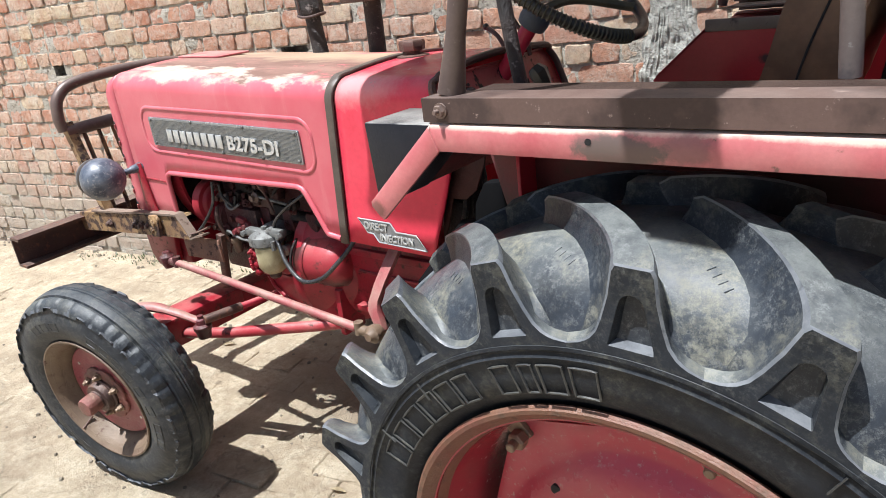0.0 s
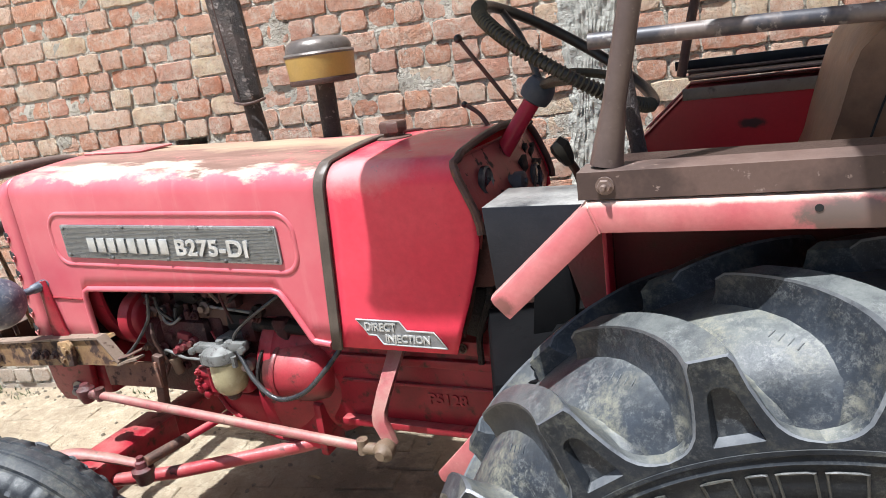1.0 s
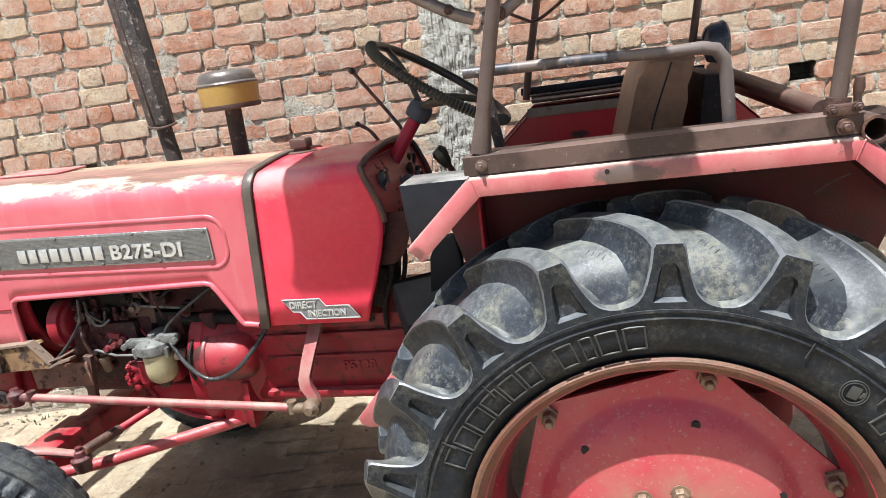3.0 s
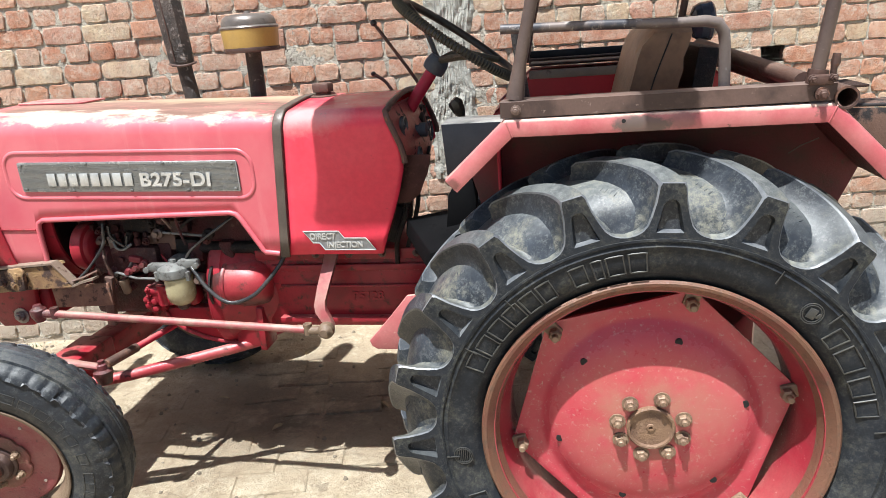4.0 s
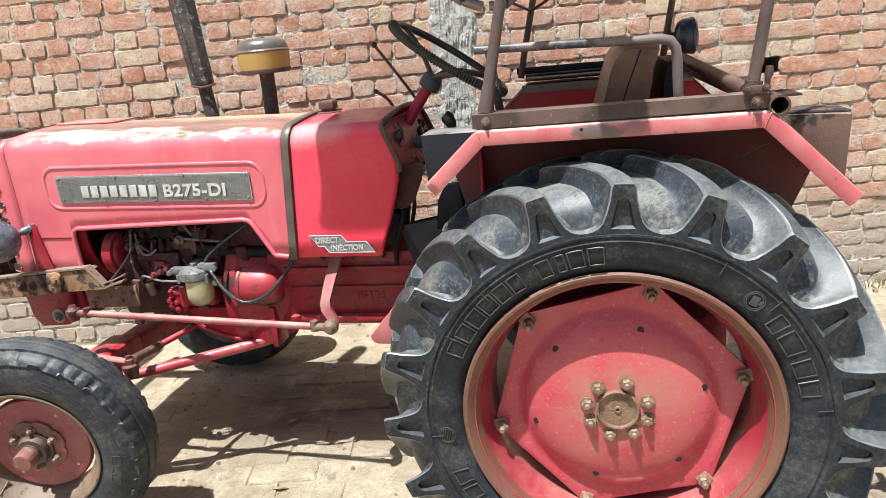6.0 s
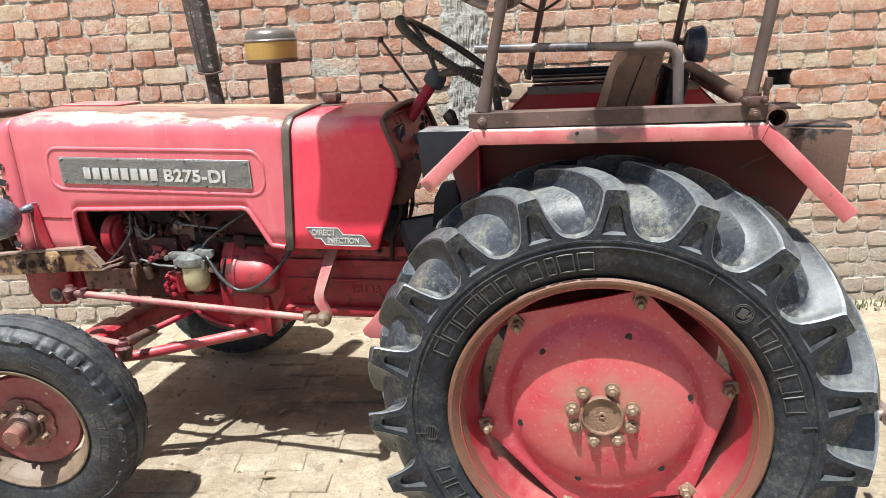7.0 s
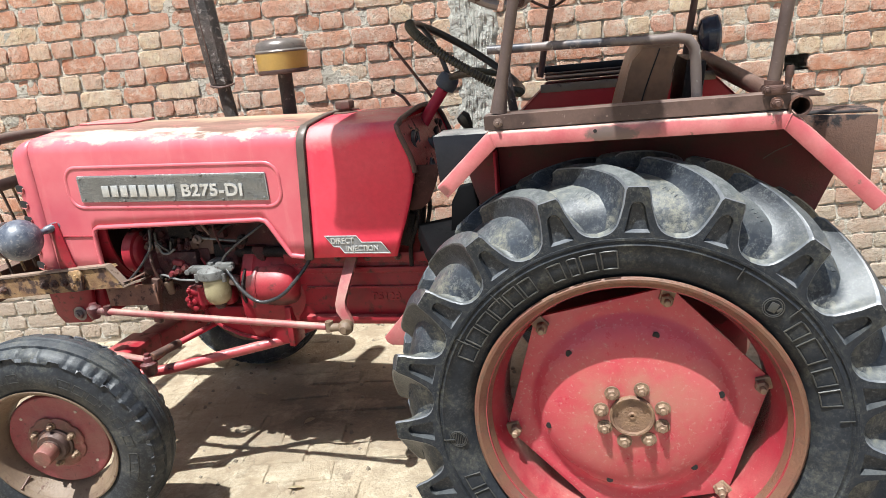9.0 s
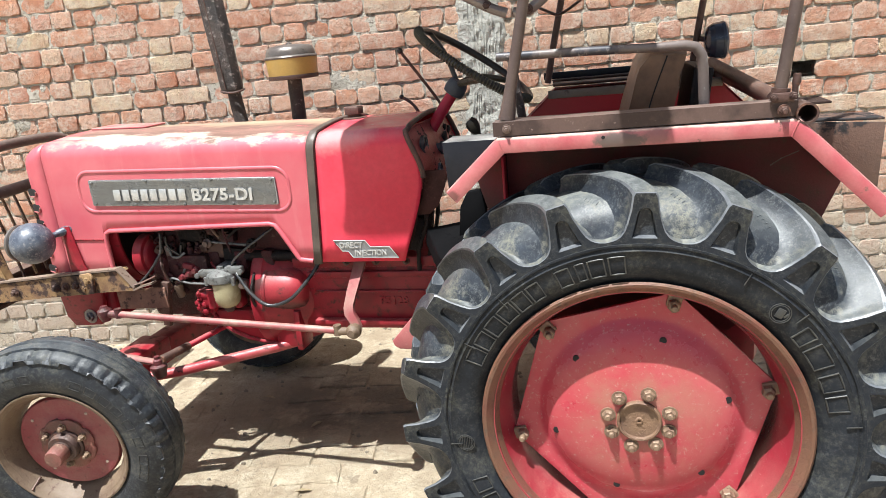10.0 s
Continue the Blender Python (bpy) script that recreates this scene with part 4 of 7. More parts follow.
def rear_wheel(y_side):
    s = -1 if y_side < 0 else 1
    near = Matrix.Translation((RW.x, y_side, RW.z))
    if s > 0:
        near = near @ Matrix.Rotation(math.pi, 4, "Z")
    bm = fresh()
    lathe(bm, [(0.352, 0.148), (0.374, 0.151), (0.379, 0.155), (0.380, 0.161), (0.377, 0.1635), (0.372, 0.1625), (0.366, 0.155), (0.357, 0.147), (0.351, 0.135),
               (0.345, 0.120), (0.338, 0.085), (0.326, 0.065), (0.322, 0.04), (0.322, -0.04), (0.338, -0.08), (0.352, -0.14), (0.378, -0.156), (0.380, -0.150),
               (0.357, -0.13), (0.345, -0.08), (0.330, -0.04), (0.330, 0.04), (0.344, 0.08), (0.352, 0.12)], 152, AIM_Y, closed=True)
    wheel = part("rear_wheel", bm, wheel_red, tractor, "rear wheel with a deep-lugged tyre on a red rim")
    wheel.matrix_basis = near
    bm = fresh()
    lip = [(0.3785, 0.156), (0.3800, 0.162), (0.377, 0.1658), (0.3705, 0.1648), (0.3635, 0.1570), (0.3550, 0.1490), (0.3485, 0.1360), (0.3440, 0.1230)]
    lathe(bm, lip + [(r + 0.0022, h - 0.0022) for r, h in reversed(lip)], 152, AIM_Y, closed=True)
    part("rim_edge", bm, rim_rust, wheel, "rusty orange rim edge")
    body = part("tyre", rear_tyre(), rubber, wheel, "worn dusty black tyre body")
    body.data.materials.append(rubber_tread)
    rng = random.Random(3)
    for sign in (1, -1):
        me_bm = lug_mesh(sign)
        ob = part("tread_lug", me_bm, rubber_tread, wheel, sharp=28)
        me = ob.data
        me.materials.append(rubber)
        me.materials.append(rubber_edge_lit)
        first = radians(106.9) if sign > 0 else radians(106.9) + PITCH / 2
        ob.matrix_basis = Matrix.Rotation(-first, 4, "Y")
        for k in range(1, LUGS):
            share("tread_lug", me, wheel, Matrix.Rotation(-(first + k * PITCH), 4, "Y"))
        if sign * s < 0:
            mark = part("moulded_mark", tread_mark(), rubber_tread, wheel, "worn raised mark")
            mark.matrix_basis = Matrix.Rotation(-first, 4, "Y")
            for k in range(1, LUGS):
                share("moulded_mark", mark.data, wheel, Matrix.Rotation(-(first + k * PITCH), 4, "Y"), "worn raised mark")
    disc = part("disc", rear_disc(), disc_red, wheel, "domed red pressed wheel disc")
    if s < 0:
        wheel_details(wheel, disc)
    return wheel


def on_face(r, deg, y):
    w = radians(deg)
    return Matrix.Translation((r * math.cos(w), y, r * math.sin(w))) @ Matrix.Rotation(-w, 4, "Y") @ AIM_Y


def wheel_details(wheel, disc):
    bm = fresh()
    lathe(bm, [(0, 0.001), (0.0085, 0.001), (0.0085, -0.012), (0, -0.012)], 16)
    hole = part("bolt_hole", bm, hole_black, wheel)
    hole.matrix_basis = on_face(0.212, 14, -0.0825)
    for k in range(1, 6):
        share("bolt_hole", hole.data, wheel, on_face(0.212, 14 + 60 * k, -0.0825))
    bm = fresh()
    hexnut(bm, Matrix(), 0.0145, 0.015, 1.3, 0.5)
    nut = part("hub_nut", bm, bolt_dusty, wheel, "dusty hub nut")
    for i, a in enumerate((128, 72, 17, -21, -59, -105, -152, 170)):
        if i:
            share("hub_nut", nut.data, wheel, on_face(0.075, a, -0.103), "dusty hub nut")
        else:
            nut.matrix_basis = on_face(0.075, a, -0.103)
    bm = fresh()
    lathe(bm, [(0.054, 0.0), (0.054, 0.010), (0.051, 0.013), (0.047, 0.012), (0.045, 0.006), (0.03, 0.005), (0.010, 0.005), (0.008, 0.008), (0.0045, 0.008), (0.004, 0.002), (0, 0.002)],
          40, Matrix.Translation((0, -0.102, 0)) @ AIM_Y)
    part("hub_cap", bm, rust_hub, wheel, "muddy recessed hub end")
    # clamps that hold the disc to the rim
    bm = fresh()
    box(bm, (0.012, 0, -0.004), (0.044, 0.034, 0.012), None, 0.004)
    box(bm, (0.030, 0, -0.016), (0.014, 0.030, 0.034), None, 0.004)
    lathe(bm, [(0, 0), (0.0155, 0), (0.0155, 0.016), (0.012, 0.019), (0, 0.019)], 6, Matrix.Translation((0, 0, 0.004)))
    lathe(bm, [(0, 0.022), (0.008, 0.022), (0.008, 0.036), (0.006, 0.038), (0, 0.038)], 12, Matrix.Translation((0, 0, 0.0)))
    clamp = part("rim_clamp", bm, bolt_dusty, wheel, "mud-caked rim clamp with its bolt")
    clamp.matrix_basis = on_face(0.304, 14, -0.066)
    for k in range(1, 6):
        share("rim_clamp", clamp.data, wheel, on_face(0.304, 14 + 60 * k, -0.066), "mud-caked rim clamp with its bolt")
    bm = fresh()
    tube(bm, [(0, 0, 0), (0.004, -0.012, 0.004), (0.010, -0.022, 0.012)], [0.018, 0.014, 0.007], 10, smooth=4)
    box(bm, (-0.012, -0.004, 0.004), (0.030, 0.014, 0.018), Matrix.Rotation(0.4, 3, "Y"), 0.004)
    for v in bm.verts:
        v.co += 0.003 * Vector((noise.noise(v.co * 60), noise.noise(v.co * 70), noise.noise(v.co * 80)))
    valve = part("rim_valve", bm, valve_grey, wheel, "grey mud-caked tyre valve")
    valve.matrix_basis = Matrix.Translation((0.075, -0.118, -0.332))
    # raised maker's lettering, as plain bars
    letters = [(152.5, 5.2), (146.2, 5.0), (139.8, 5.2), (133.4, 5.2), (127.4, 4.6), (121.8, 4.2), (111.8, 4.2), (106.4, 2.6), (101.6, 4.6), (95.6, 4.6),
               (203.0, 5.0), (210.0, 5.0), (217.0, 5.0), (37.0, 4.0), (29.5, 7.0), (20.5, 5.4), (13.5, 5.0)]
    for k, (deg, w) in enumerate(letters):
        bm = fresh()
        a, h = radians(deg), radians(w / 2)
        loop = [(0.4475, a - h + 2 * h * i / 5) for i in range(6)] + [(0.4060, a + h - 2 * h * i / 5) for i in range(6)]
        tube(bm, [(r * math.cos(q), -0.1745 + (0.4475 - r) * 0.11, r * math.sin(q)) for r, q in loop], 0.0019, 6, closed=True)
        part("raised_mark", bm, rubber_mark, wheel)
    for deg in (186, 47):
        bm = fresh()
        for r in (0.022, 0.018):
            tube(bm, [(r * math.cos(q), 0, r * math.sin(q)) for q in (2 * math.pi * i / 20 for i in range(20))], 0.0012, 6, closed=True)
        if deg == 186:
            for i in range(-3, 4):
                box(bm, (i * 0.0045, 0, 0), (0.0014, 0.002, 0.044 - abs(i) * 0.003))
        else:
            box(bm, (0, 0, 0), (0.017, 0.003, 0.022), Matrix.Rotation(0.5, 3, "Y"), 0.001)
            box(bm, (0.012, 0, -0.006), (0.006, 0.002, 0.012), Matrix.Rotation(0.9, 3, "Y"), 0.001)
        ob = part("raised_mark", bm, rubber_mark, wheel)
        tagged(ob, "round moulded mark", kind="stuff")
        ob.matrix_basis = Matrix.Translation((0.428 * math.cos(radians(deg)), -0.1735, 0.428 * math.sin(radians(deg))))
    for k in range(12):
        deg = 60 + 30 * k + (k % 3) * 6
        if deg % 360 in (96, 126):
            continue
        bm = fresh()
        box(bm, (0.452, -0.1765, 0), (0.030, 0.003, 0.0016))
        ob = part("mould_line", bm, rubber_mark, wheel)
        ob.matrix_basis = Matrix.Rotation(-radians(deg), 4, "Y")


valve_grey = worn("dried_grey_mud", (0.27, 0.26, 0.20), (0.18, 0.17, 0.13), (0.10, 0.09, 0.07), rough=0.85, s1=40, s2=90, bump=0.6)
rust_hub = worn("muddy_hub_iron", (0.24, 0.145, 0.085), (0.15, 0.085, 0.055), (0.34, 0.23, 0.15), rough=0.7, s1=20, s2=60, bump=0.7)
rear_wheel(RW.y)
rear_wheel(-RW.y)

# -- front wheels --
FW = Vector((-1.845, -0.655, 0.391))


def front_wheel(y, yaw, camber):
    bm = fresh()
    lathe(bm, [(0.208, 0.066), (0.222, 0.068), (0.227, 0.073), (0.226, 0.078), (0.221, 0.078), (0.214, 0.070), (0.205, 0.063), (0.196, 0.045), (0.190, 0.028),
               (0.183, 0.018), (0.183, -0.03), (0.2, -0.06), (0.226, -0.076), (0.227, -0.07), (0.206, -0.052), (0.190, -0.03), (0.190, 0.02), (0.203, 0.05)], 72, AIM_Y, closed=True)
    wheel = part("front_wheel", bm, rim_tan, tractor, "front wheel with a worn ribbed tyre and a muddy rim")
    wheel.matrix_basis = Matrix.Translation((FW.x, y, FW.z)) @ Matrix.Rotation(radians(yaw), 4, "Z") @ Matrix.Rotation(radians(camber), 4, "X")
    bm = fresh()
    half = [(0.219, 0.064), (0.229, 0.072), (0.245, 0.079), (0.270, 0.0835), (0.290, 0.084), (0.310, 0.081), (0.326, 0.0745), (0.334, 0.0715), (0.3345, 0.0785), (0.346, 0.0745), (0.355, 0.066),
            (0.361, 0.054), (0.3645, 0.044), (0.3610, 0.041), (0.3610, 0.036), (0.3675, 0.033), (0.3715, 0.018), (0.3725, 0.010), (0.3695, 0.007), (0.3695, 0.003)]
    lathe(bm, half + [(0.373, 0.0)] + [(r, -a) for r, a in reversed(half)], 300, AIM_Y)
    tears = random.Random(8)
    cuts = []
    while len(cuts) < 300:
        cuts += [tears.choice((0.0, 0.002, 0.009, 0.014))] * tears.choice((2, 3, 3, 5))
    for v in bm.verts:  # torn, scalloped shoulders
        r, w = math.hypot(v.co.x, v.co.z), math.atan2(v.co.z, v.co.x)
        if 0.322 < r < 0.366 and abs(v.co.y) > 0.035:
            block = (w * 46 / (2 * math.pi) + 0.15 * noise.noise((w * 6, 0, 0))) % 1.0
            tear = (1.0 if block < 0.36 else 0.0) * (0.6 + noise.noise((w * 9, v.co.y * 9, 3)))
            tear *= 1.0 if r > 0.338 else 0.5
            if 0.333 < r < 0.336:
                k = 1 + cuts[int(round((w + math.pi) / (2 * math.pi) * 300)) % 300] / r
                v.co.x *= k
                v.co.z *= k
                continue
            v.co.y *= 1 - 0.075 * max(0.0, tear)
            v.co.x *= 1 - 0.012 * max(0.0, tear)
            v.co.z *= 1 - 0.012 * max(0.0, tear)
    for f in bm.faces:  # pale torn rubber along the step
        rs = [math.hypot(v.co.x, v.co.z) for v in f.verts]
        ys = [abs(v.co.y) for v in f.verts]
        if 0.33 < min(rs) and max(rs) < 0.352 and max(rs) - min(rs) < 0.0145 and max(ys) - min(ys) > 0.0055 and min(ys) < 0.0722:
            f.material_index = 1
    tyre = part("tyre", bm, rubber_front, wheel, "dusty worn rib-tread tyre")
    tyre.data.materials.append(rubber_scuff)
    bm = fresh()
    lathe(bm, [(0, 0.030), (0.06, 0.030), (0.085, 0.030), (0.10, 0.024), (0.14, 0.018), (0.158, 0.022), (0.167, 0.020), (0.172, 0.012), (0.172, 0.004), (0.15, 0.008), (0.0, 0.018)],
          64, AIM_Y)
    part("disc", bm, front_disc, wheel, "chipped maroon wheel disc")
    bm = fresh()
    lathe(bm, [(0.0, 0.028), (0.097, 0.028), (0.097, 0.034), (0.093, 0.037), (0.0, 0.037)], 64, AIM_Y)
    for v in bm.verts:  # scalloped rim of the plate
        if math.hypot(v.co.x, v.co.z) > 0.09:
            k = 1 - 0.075 * max(0.0, math.cos(8 * math.atan2(v.co.z, v.co.x) + 0.6)) ** 3
            v.co.x *= k
            v.co.z *= k
    part("hub_plate", bm, rust_hub_red, wheel, "rusty pink scalloped hub plate")
    bm = fresh()
    lathe(bm, [(0.060, 0.030), (0.060, 0.044), (0.056, 0.047), (0.052, 0.047), (0.050, 0.062), (0.047, 0.066), (0.033, 0.067), (0.033, 0.073), (0, 0.073)], 40, AIM_Y)
    part("hub", bm, rust, wheel, "greasy rusty front hub")
    bm = fresh()
    lathe(bm, [(0.031, 0.072), (0.032, 0.080), (0.031, 0.112), (0.028, 0.118), (0.012, 0.119), (0, 0.119)], 32, AIM_Y)
    part("grease_cap", bm, rust_hub_red, wheel, "faded pink grease cap")
    bm = fresh()
    hexnut(bm, Matrix(), 0.0105, 0.014, 1.3, 0.6)
    nut = part("wheel_nut", bm, bolt_dusty, wheel)
    for i in range(6):
        mm = on_face(0.071, 25 + 60 * i, -0.039)
        if i:
            share("wheel_nut", nut.data, wheel, mm)
        else:
            nut.matrix_basis = mm
    bm = fresh()
    lathe(bm, [(0, 0.0), (0.005, 0.0), (0.005, -0.003), (0, -0.003)], 12)
    h = part("rivet_hole", bm, pale_hole, wheel)
    for i in range(4):
        mm = on_face(0.138, 50 + 90 * i, -0.021)
        if i:
            share("rivet_hole", h.data, wheel, mm)
        else:
            h.matrix_basis = mm
    bm = fresh()
    tube(bm, [(-0.135, -0.04, -0.125), (-0.15, -0.066, -0.148), (-0.152, -0.075, -0.152)], 0.004, 8)
    part("air_valve", bm, rust, wheel)
    for k, deg in enumerate((118, 106, 95, 62, 52, 42, 32, 20, 6, -8, -16, -22, 215, 224, 233)):
        bm = fresh()
        a, hw = radians(deg), radians(3.6)
        loop = [(0.2970, a - hw), (0.2972, a), (0.2970, a + hw), (0.2690, a + hw), (0.2688, a), (0.2690, a - hw)]
        tube(bm, [(r * math.cos(q), -0.0838, r * math.sin(q)) for r, q in loop], 0.0010, 6, closed=True)
        part("raised_mark", bm, rubber_mark, wheel)
    return wheel


rubber_front = make_rubber("worn_grey_rubber", 0.38, 0.5, 0.35)
rust_hub_red = worn("rusty_pink_hub", (0.26, 0.088, 0.072), (0.155, 0.078, 0.056), (0.32, 0.21, 0.15), rough=0.7, s1=14, s2=40, bump=0.7)
pale_hole = worn("pale_hole", (0.55, 0.45, 0.38), (0.45, 0.36, 0.3), None, rough=0.8)
front_wheel(FW.y, 10, 5)
fw2 = front_wheel(-FW.y, 10, -5)
fw2.matrix_basis = fw2.matrix_basis @ Matrix.Rotation(math.pi, 4, "Z")

# -- bonnet, nose and cowl --
SHEAR = 0.03


def hz(x, z):
    """The bonnet rises a little towards the nose."""
    return z + SHEAR * (-1.0 - x)


def shell(bm, stations, thick=0.004):
    """A skin over cross-sections: lists of (x, y, z); given a thickness towards the inside."""
    rows = [[bm.verts.new(p) for p in st] for st in stations]
    for a, b in zip(rows, rows[1:]):
        for k in range(len(a) - 1):
            bm.faces.new((a[k], a[k + 1], b[k + 1], b[k]))
    return rows


def bonnet_section(x, bottom, half=0.27, top=1.308, r=0.055, crown=0.014, lead=None):
    """From the near lower edge over the top to the far lower edge; half the points lie on each side."""
    pts = []
    n = 8
    zs = [bottom + (top - r - bottom) * k / 6 for k in range(7)]
    for z in zs:
        pts.append((-half, z))
    for k in range(1, n + 1):
        w = math.pi * (1 - k / (2 * n))
        pts.append((-half + r + r * math.cos(w), top - r + r * math.sin(w)))
    for k in range(1, 5):
        u = k / 4
        pts.append(((-half + r) * (1 - u), top + crown * math.sin(u * math.pi / 2)))
    far = [(-y, z) for y, z in reversed(pts[:-1])]
    return [(x if lead is None else x + lead(y, z), y, hz(x, z)) for y, z in pts + far]


def arch(x):
    """Lower edge of the bonnet side: the opening over the engine."""
    if x < -1.882:
        return 0.80
    if x < -1.872:
        return 0.80 + (0.98 - 0.80) * (x + 1.882) / 0.010
    if x < -1.178:
        return 0.980 + (1.0065 - 0.980) * (x + 1.872) / 0.694
    if x < -1.099:
        return 1.0065 + (0.879 - 1.0065) * (x + 1.178) / 0.079
    return 0.877


bm = fresh()
xs = [-2.064, -2.03, -1.98, -1.93, -1.885, -1.8815, -1.8725, -1.85, -1.8, -1.7, -1.6, -1.5, -1.4, -1.3, -1.2, -1.178, -1.16, -1.14, -1.12, -1.108, -1.099, -1.07, -1.04, -1.004]
shell(bm, [bonnet_section(x, arch(x)) for x in xs])
bonnet = part("bonnet", bm, hood_paint, tractor, "red bonnet with paint burnt to cream and brown on top")
so = bonnet.modifiers.new("thickness", "SOLIDIFY")
so.thickness, so.offset = 0.005, -1

bm = fresh()
nose_rows = []
for d, inset, drop in ((0.0, 0.0, 0.0), (0.03, 0.0, 0.002), (0.06, 0.004, 0.006), (0.085, 0.012, 0.014), (0.104, 0.028, 0.028), (0.114, 0.05, 0.045), (0.117, 0.075, 0.065)):
    x = -2.067 - d
    nose_rows.append(bonnet_section(x, 0.80, half=0.27 - inset, top=1.308 - drop - 0.02 * (d / 0.117), r=0.055, crown=0.014))
shell(bm, nose_rows)
nose = part("nose_cowling", bm, hood_paint, tractor, "red nose cowling with side slots")
so = nose.modifiers.new("thickness", "SOLIDIFY")
so.thickness, so.offset = 0.005, -1
for k in range(6):
    bm = fresh()
    z = 1.128 - 0.0595 * k
    plate(bm, round_rect(-0.044, -0.014, 0.024, 0.014, 0.0135, 4), (-2.150, -0.2560, hz(-2.15, z)), (0.90, -0.43, 0.0), (0, 0, 1), 0.0035)
    part("cooling_slot", bm, hole_black, nose, "dark cooling slot")
    bm = fresh()
    lip = [(0.024, 0.004), (0.020, -0.010), (0.010, -0.0145), (-0.010, -0.0145), (-0.034, -0.0145)]
    tube(bm, [(-2.150 + 0.90 * p, -0.2595 - 0.43 * p, hz(-2.15, z) + q) for p, q in lip], 0.0030, 6)
    part("slot_lip", bm, pink_paint, nose, "bleached lip of a slot")
# front grille
bm = fresh()
box(bm, (-2.178, 0, 1.04), (0.012, 0.38, 0.42), None, 0.004)
for k in range(11):
    box(bm, (-2.188, -0.165 + 0.033 * k, 1.04), (0.012, 0.010, 0.40), None, 0.003)
part("grille", bm, black_iron, nose, "dark radiator grille")

# beads pressed into the bonnet side
bm = fresh()
loop = round_rect(-1.933, 1.057, -1.098, 1.203, 0.05, 6)
tube(bm, [(x, -0.2648, hz(x, z)) for x, z in loop], 0.0088, 12, closed=True)
part("pressed_bead", bm, hood_paint, bonnet, "pressed bead round the name plate")
bm = fresh()
lip = [(-1.868, 0.80), (-1.868, 0.955), (-1.862, 0.975), (-1.845, 0.984), (-1.5, 0.998), (-1.194, 1.0105), (-1.174, 1.006), (-1.160, 0.988), (-1.104, 0.892), (-1.097, 0.884), (-1.05, 0.880)]
tube(bm, [(x, -0.2695, hz(x, z)) for x, z in lip], 0.0085, 12)
part("opening_lip", bm, hood_paint, bonnet, "rolled lip round the engine opening")
# the flap on top of the bonnet
bm = fresh()
plate(bm, round_rect(-0.13, -0.07, 0.13, 0.07, 0.02), (-1.93, 0.06, hz(-1.93, 1.3225)), (1, 0, -0.03), (0, 1, 0), 0.006, 0.002)
part("filler_flap", bm, pink_paint, bonnet, "worn flap on the bonnet top")

# name plate
bm = fresh()
plate(bm, round_rect(-1.882, 1.0785, -1.142, 1.1735, 0.006, 3), (0, -0.2695, 0), (1, 0, -SHEAR), (0, 0, 1), 0.006, 0.0012, 1)
for v in bm.verts:
    v.co.z += SHEAR * -1.0
name_plate = part("name_plate", bm, silver, tractor, "ribbed aluminium name plate")
for k in range(24):
    bm = fresh()
    z = 1.084 + 0.0036 * k
    box(bm, (-1.512, -0.2762, hz(-1.512, z)), (0.730, 0.0018, 0.0014), Matrix.Rotation(math.atan(SHEAR), 3, "Y"))
    part("rib", bm, alloy, name_plate)
for x, z in ((-1.868, 1.164), (-1.64, 1.168), (-1.38, 1.168), (-1.157, 1.164), (-1.865, 1.088), (-1.70, 1.084), (-1.50, 1.084), (-1.31, 1.084), (-1.157, 1.088)):
    bm = fresh()
    lathe(bm, [(0.0055, 0), (0.005, 0.003), (0.0025, 0.0045), (0, 0.005)], 12, Matrix.Translation((x, -0.276, hz(x, z))) @ AIM_Y)
    part("rivet", bm, alloy, name_plate)
# the maker's name as plain bars, then the model mark
for k in range(8):
    bm = fresh()
    x = -1.768 + 0.0378 * k
    box(bm, (x, -0.2785, hz(x, 1.118)), (0.029, 0.004, 0.041), Matrix.Rotation(math.atan(SHEAR), 3, "Y"), 0.0015)
    part("letter_bar", bm, silver_hi, name_plate)
words("model_letters", "B275-DI", 0.057, 0.0025, Matrix.Translation((-1.466, -0.2785, hz(-1.466, 1.0985))) @ Matrix.Rotation(math.atan(SHEAR), 4, "Y")
      @ Matrix.Rotation(radians(90), 4, "X") @ Matrix.Diagonal((1.17, 1, 1, 1)), silver_hi, name_plate, "raised silver model letters", spacing=1.05, bold=0.030)

# cowl behind the bonnet
REAR = ((0.882, -0.721), (0.95, -0.695), (1.02, -0.668), (1.09, -0.645), (1.158, -0.630), (1.20, -0.640), (1.25, -0.660), (1.298, -0.681))


def rear_edge(z):
    if z <= REAR[0][0]:
        return REAR[0][1]
    for (a, p), (b, q) in zip(REAR, REAR[1:]):
        if z <= b:
            return p + (q - p) * (z - a) / (b - a)
    return -0.672


bm = fresh()
rows = []
for f in [0.0, 0.1, 0.2, 0.35, 0.5, 0.65, 0.8, 0.9, 0.96, 1.0]:
    base = bonnet_section(-0.985, 0.878, half=0.272, top=1.310, r=0.055)
    rows.append([(-0.985 + (rear_edge(z) - (0.07 if y > 0.2 and z < 1.11 else 0.0) + 0.985) * f - 0.04 * (1 - f) * (1.31 - z) / 0.43, y * (1.0 + 0.015 * f), z) for x, y, z in base])
shell(bm, rows)
cowl = part("tank_cowl", bm, cowl_paint, tractor, "red fuel tank cowl behind the bonnet")
so = cowl.modifiers.new("thickness", "SOLIDIFY")
so.thickness, so.offset = 0.006, -1
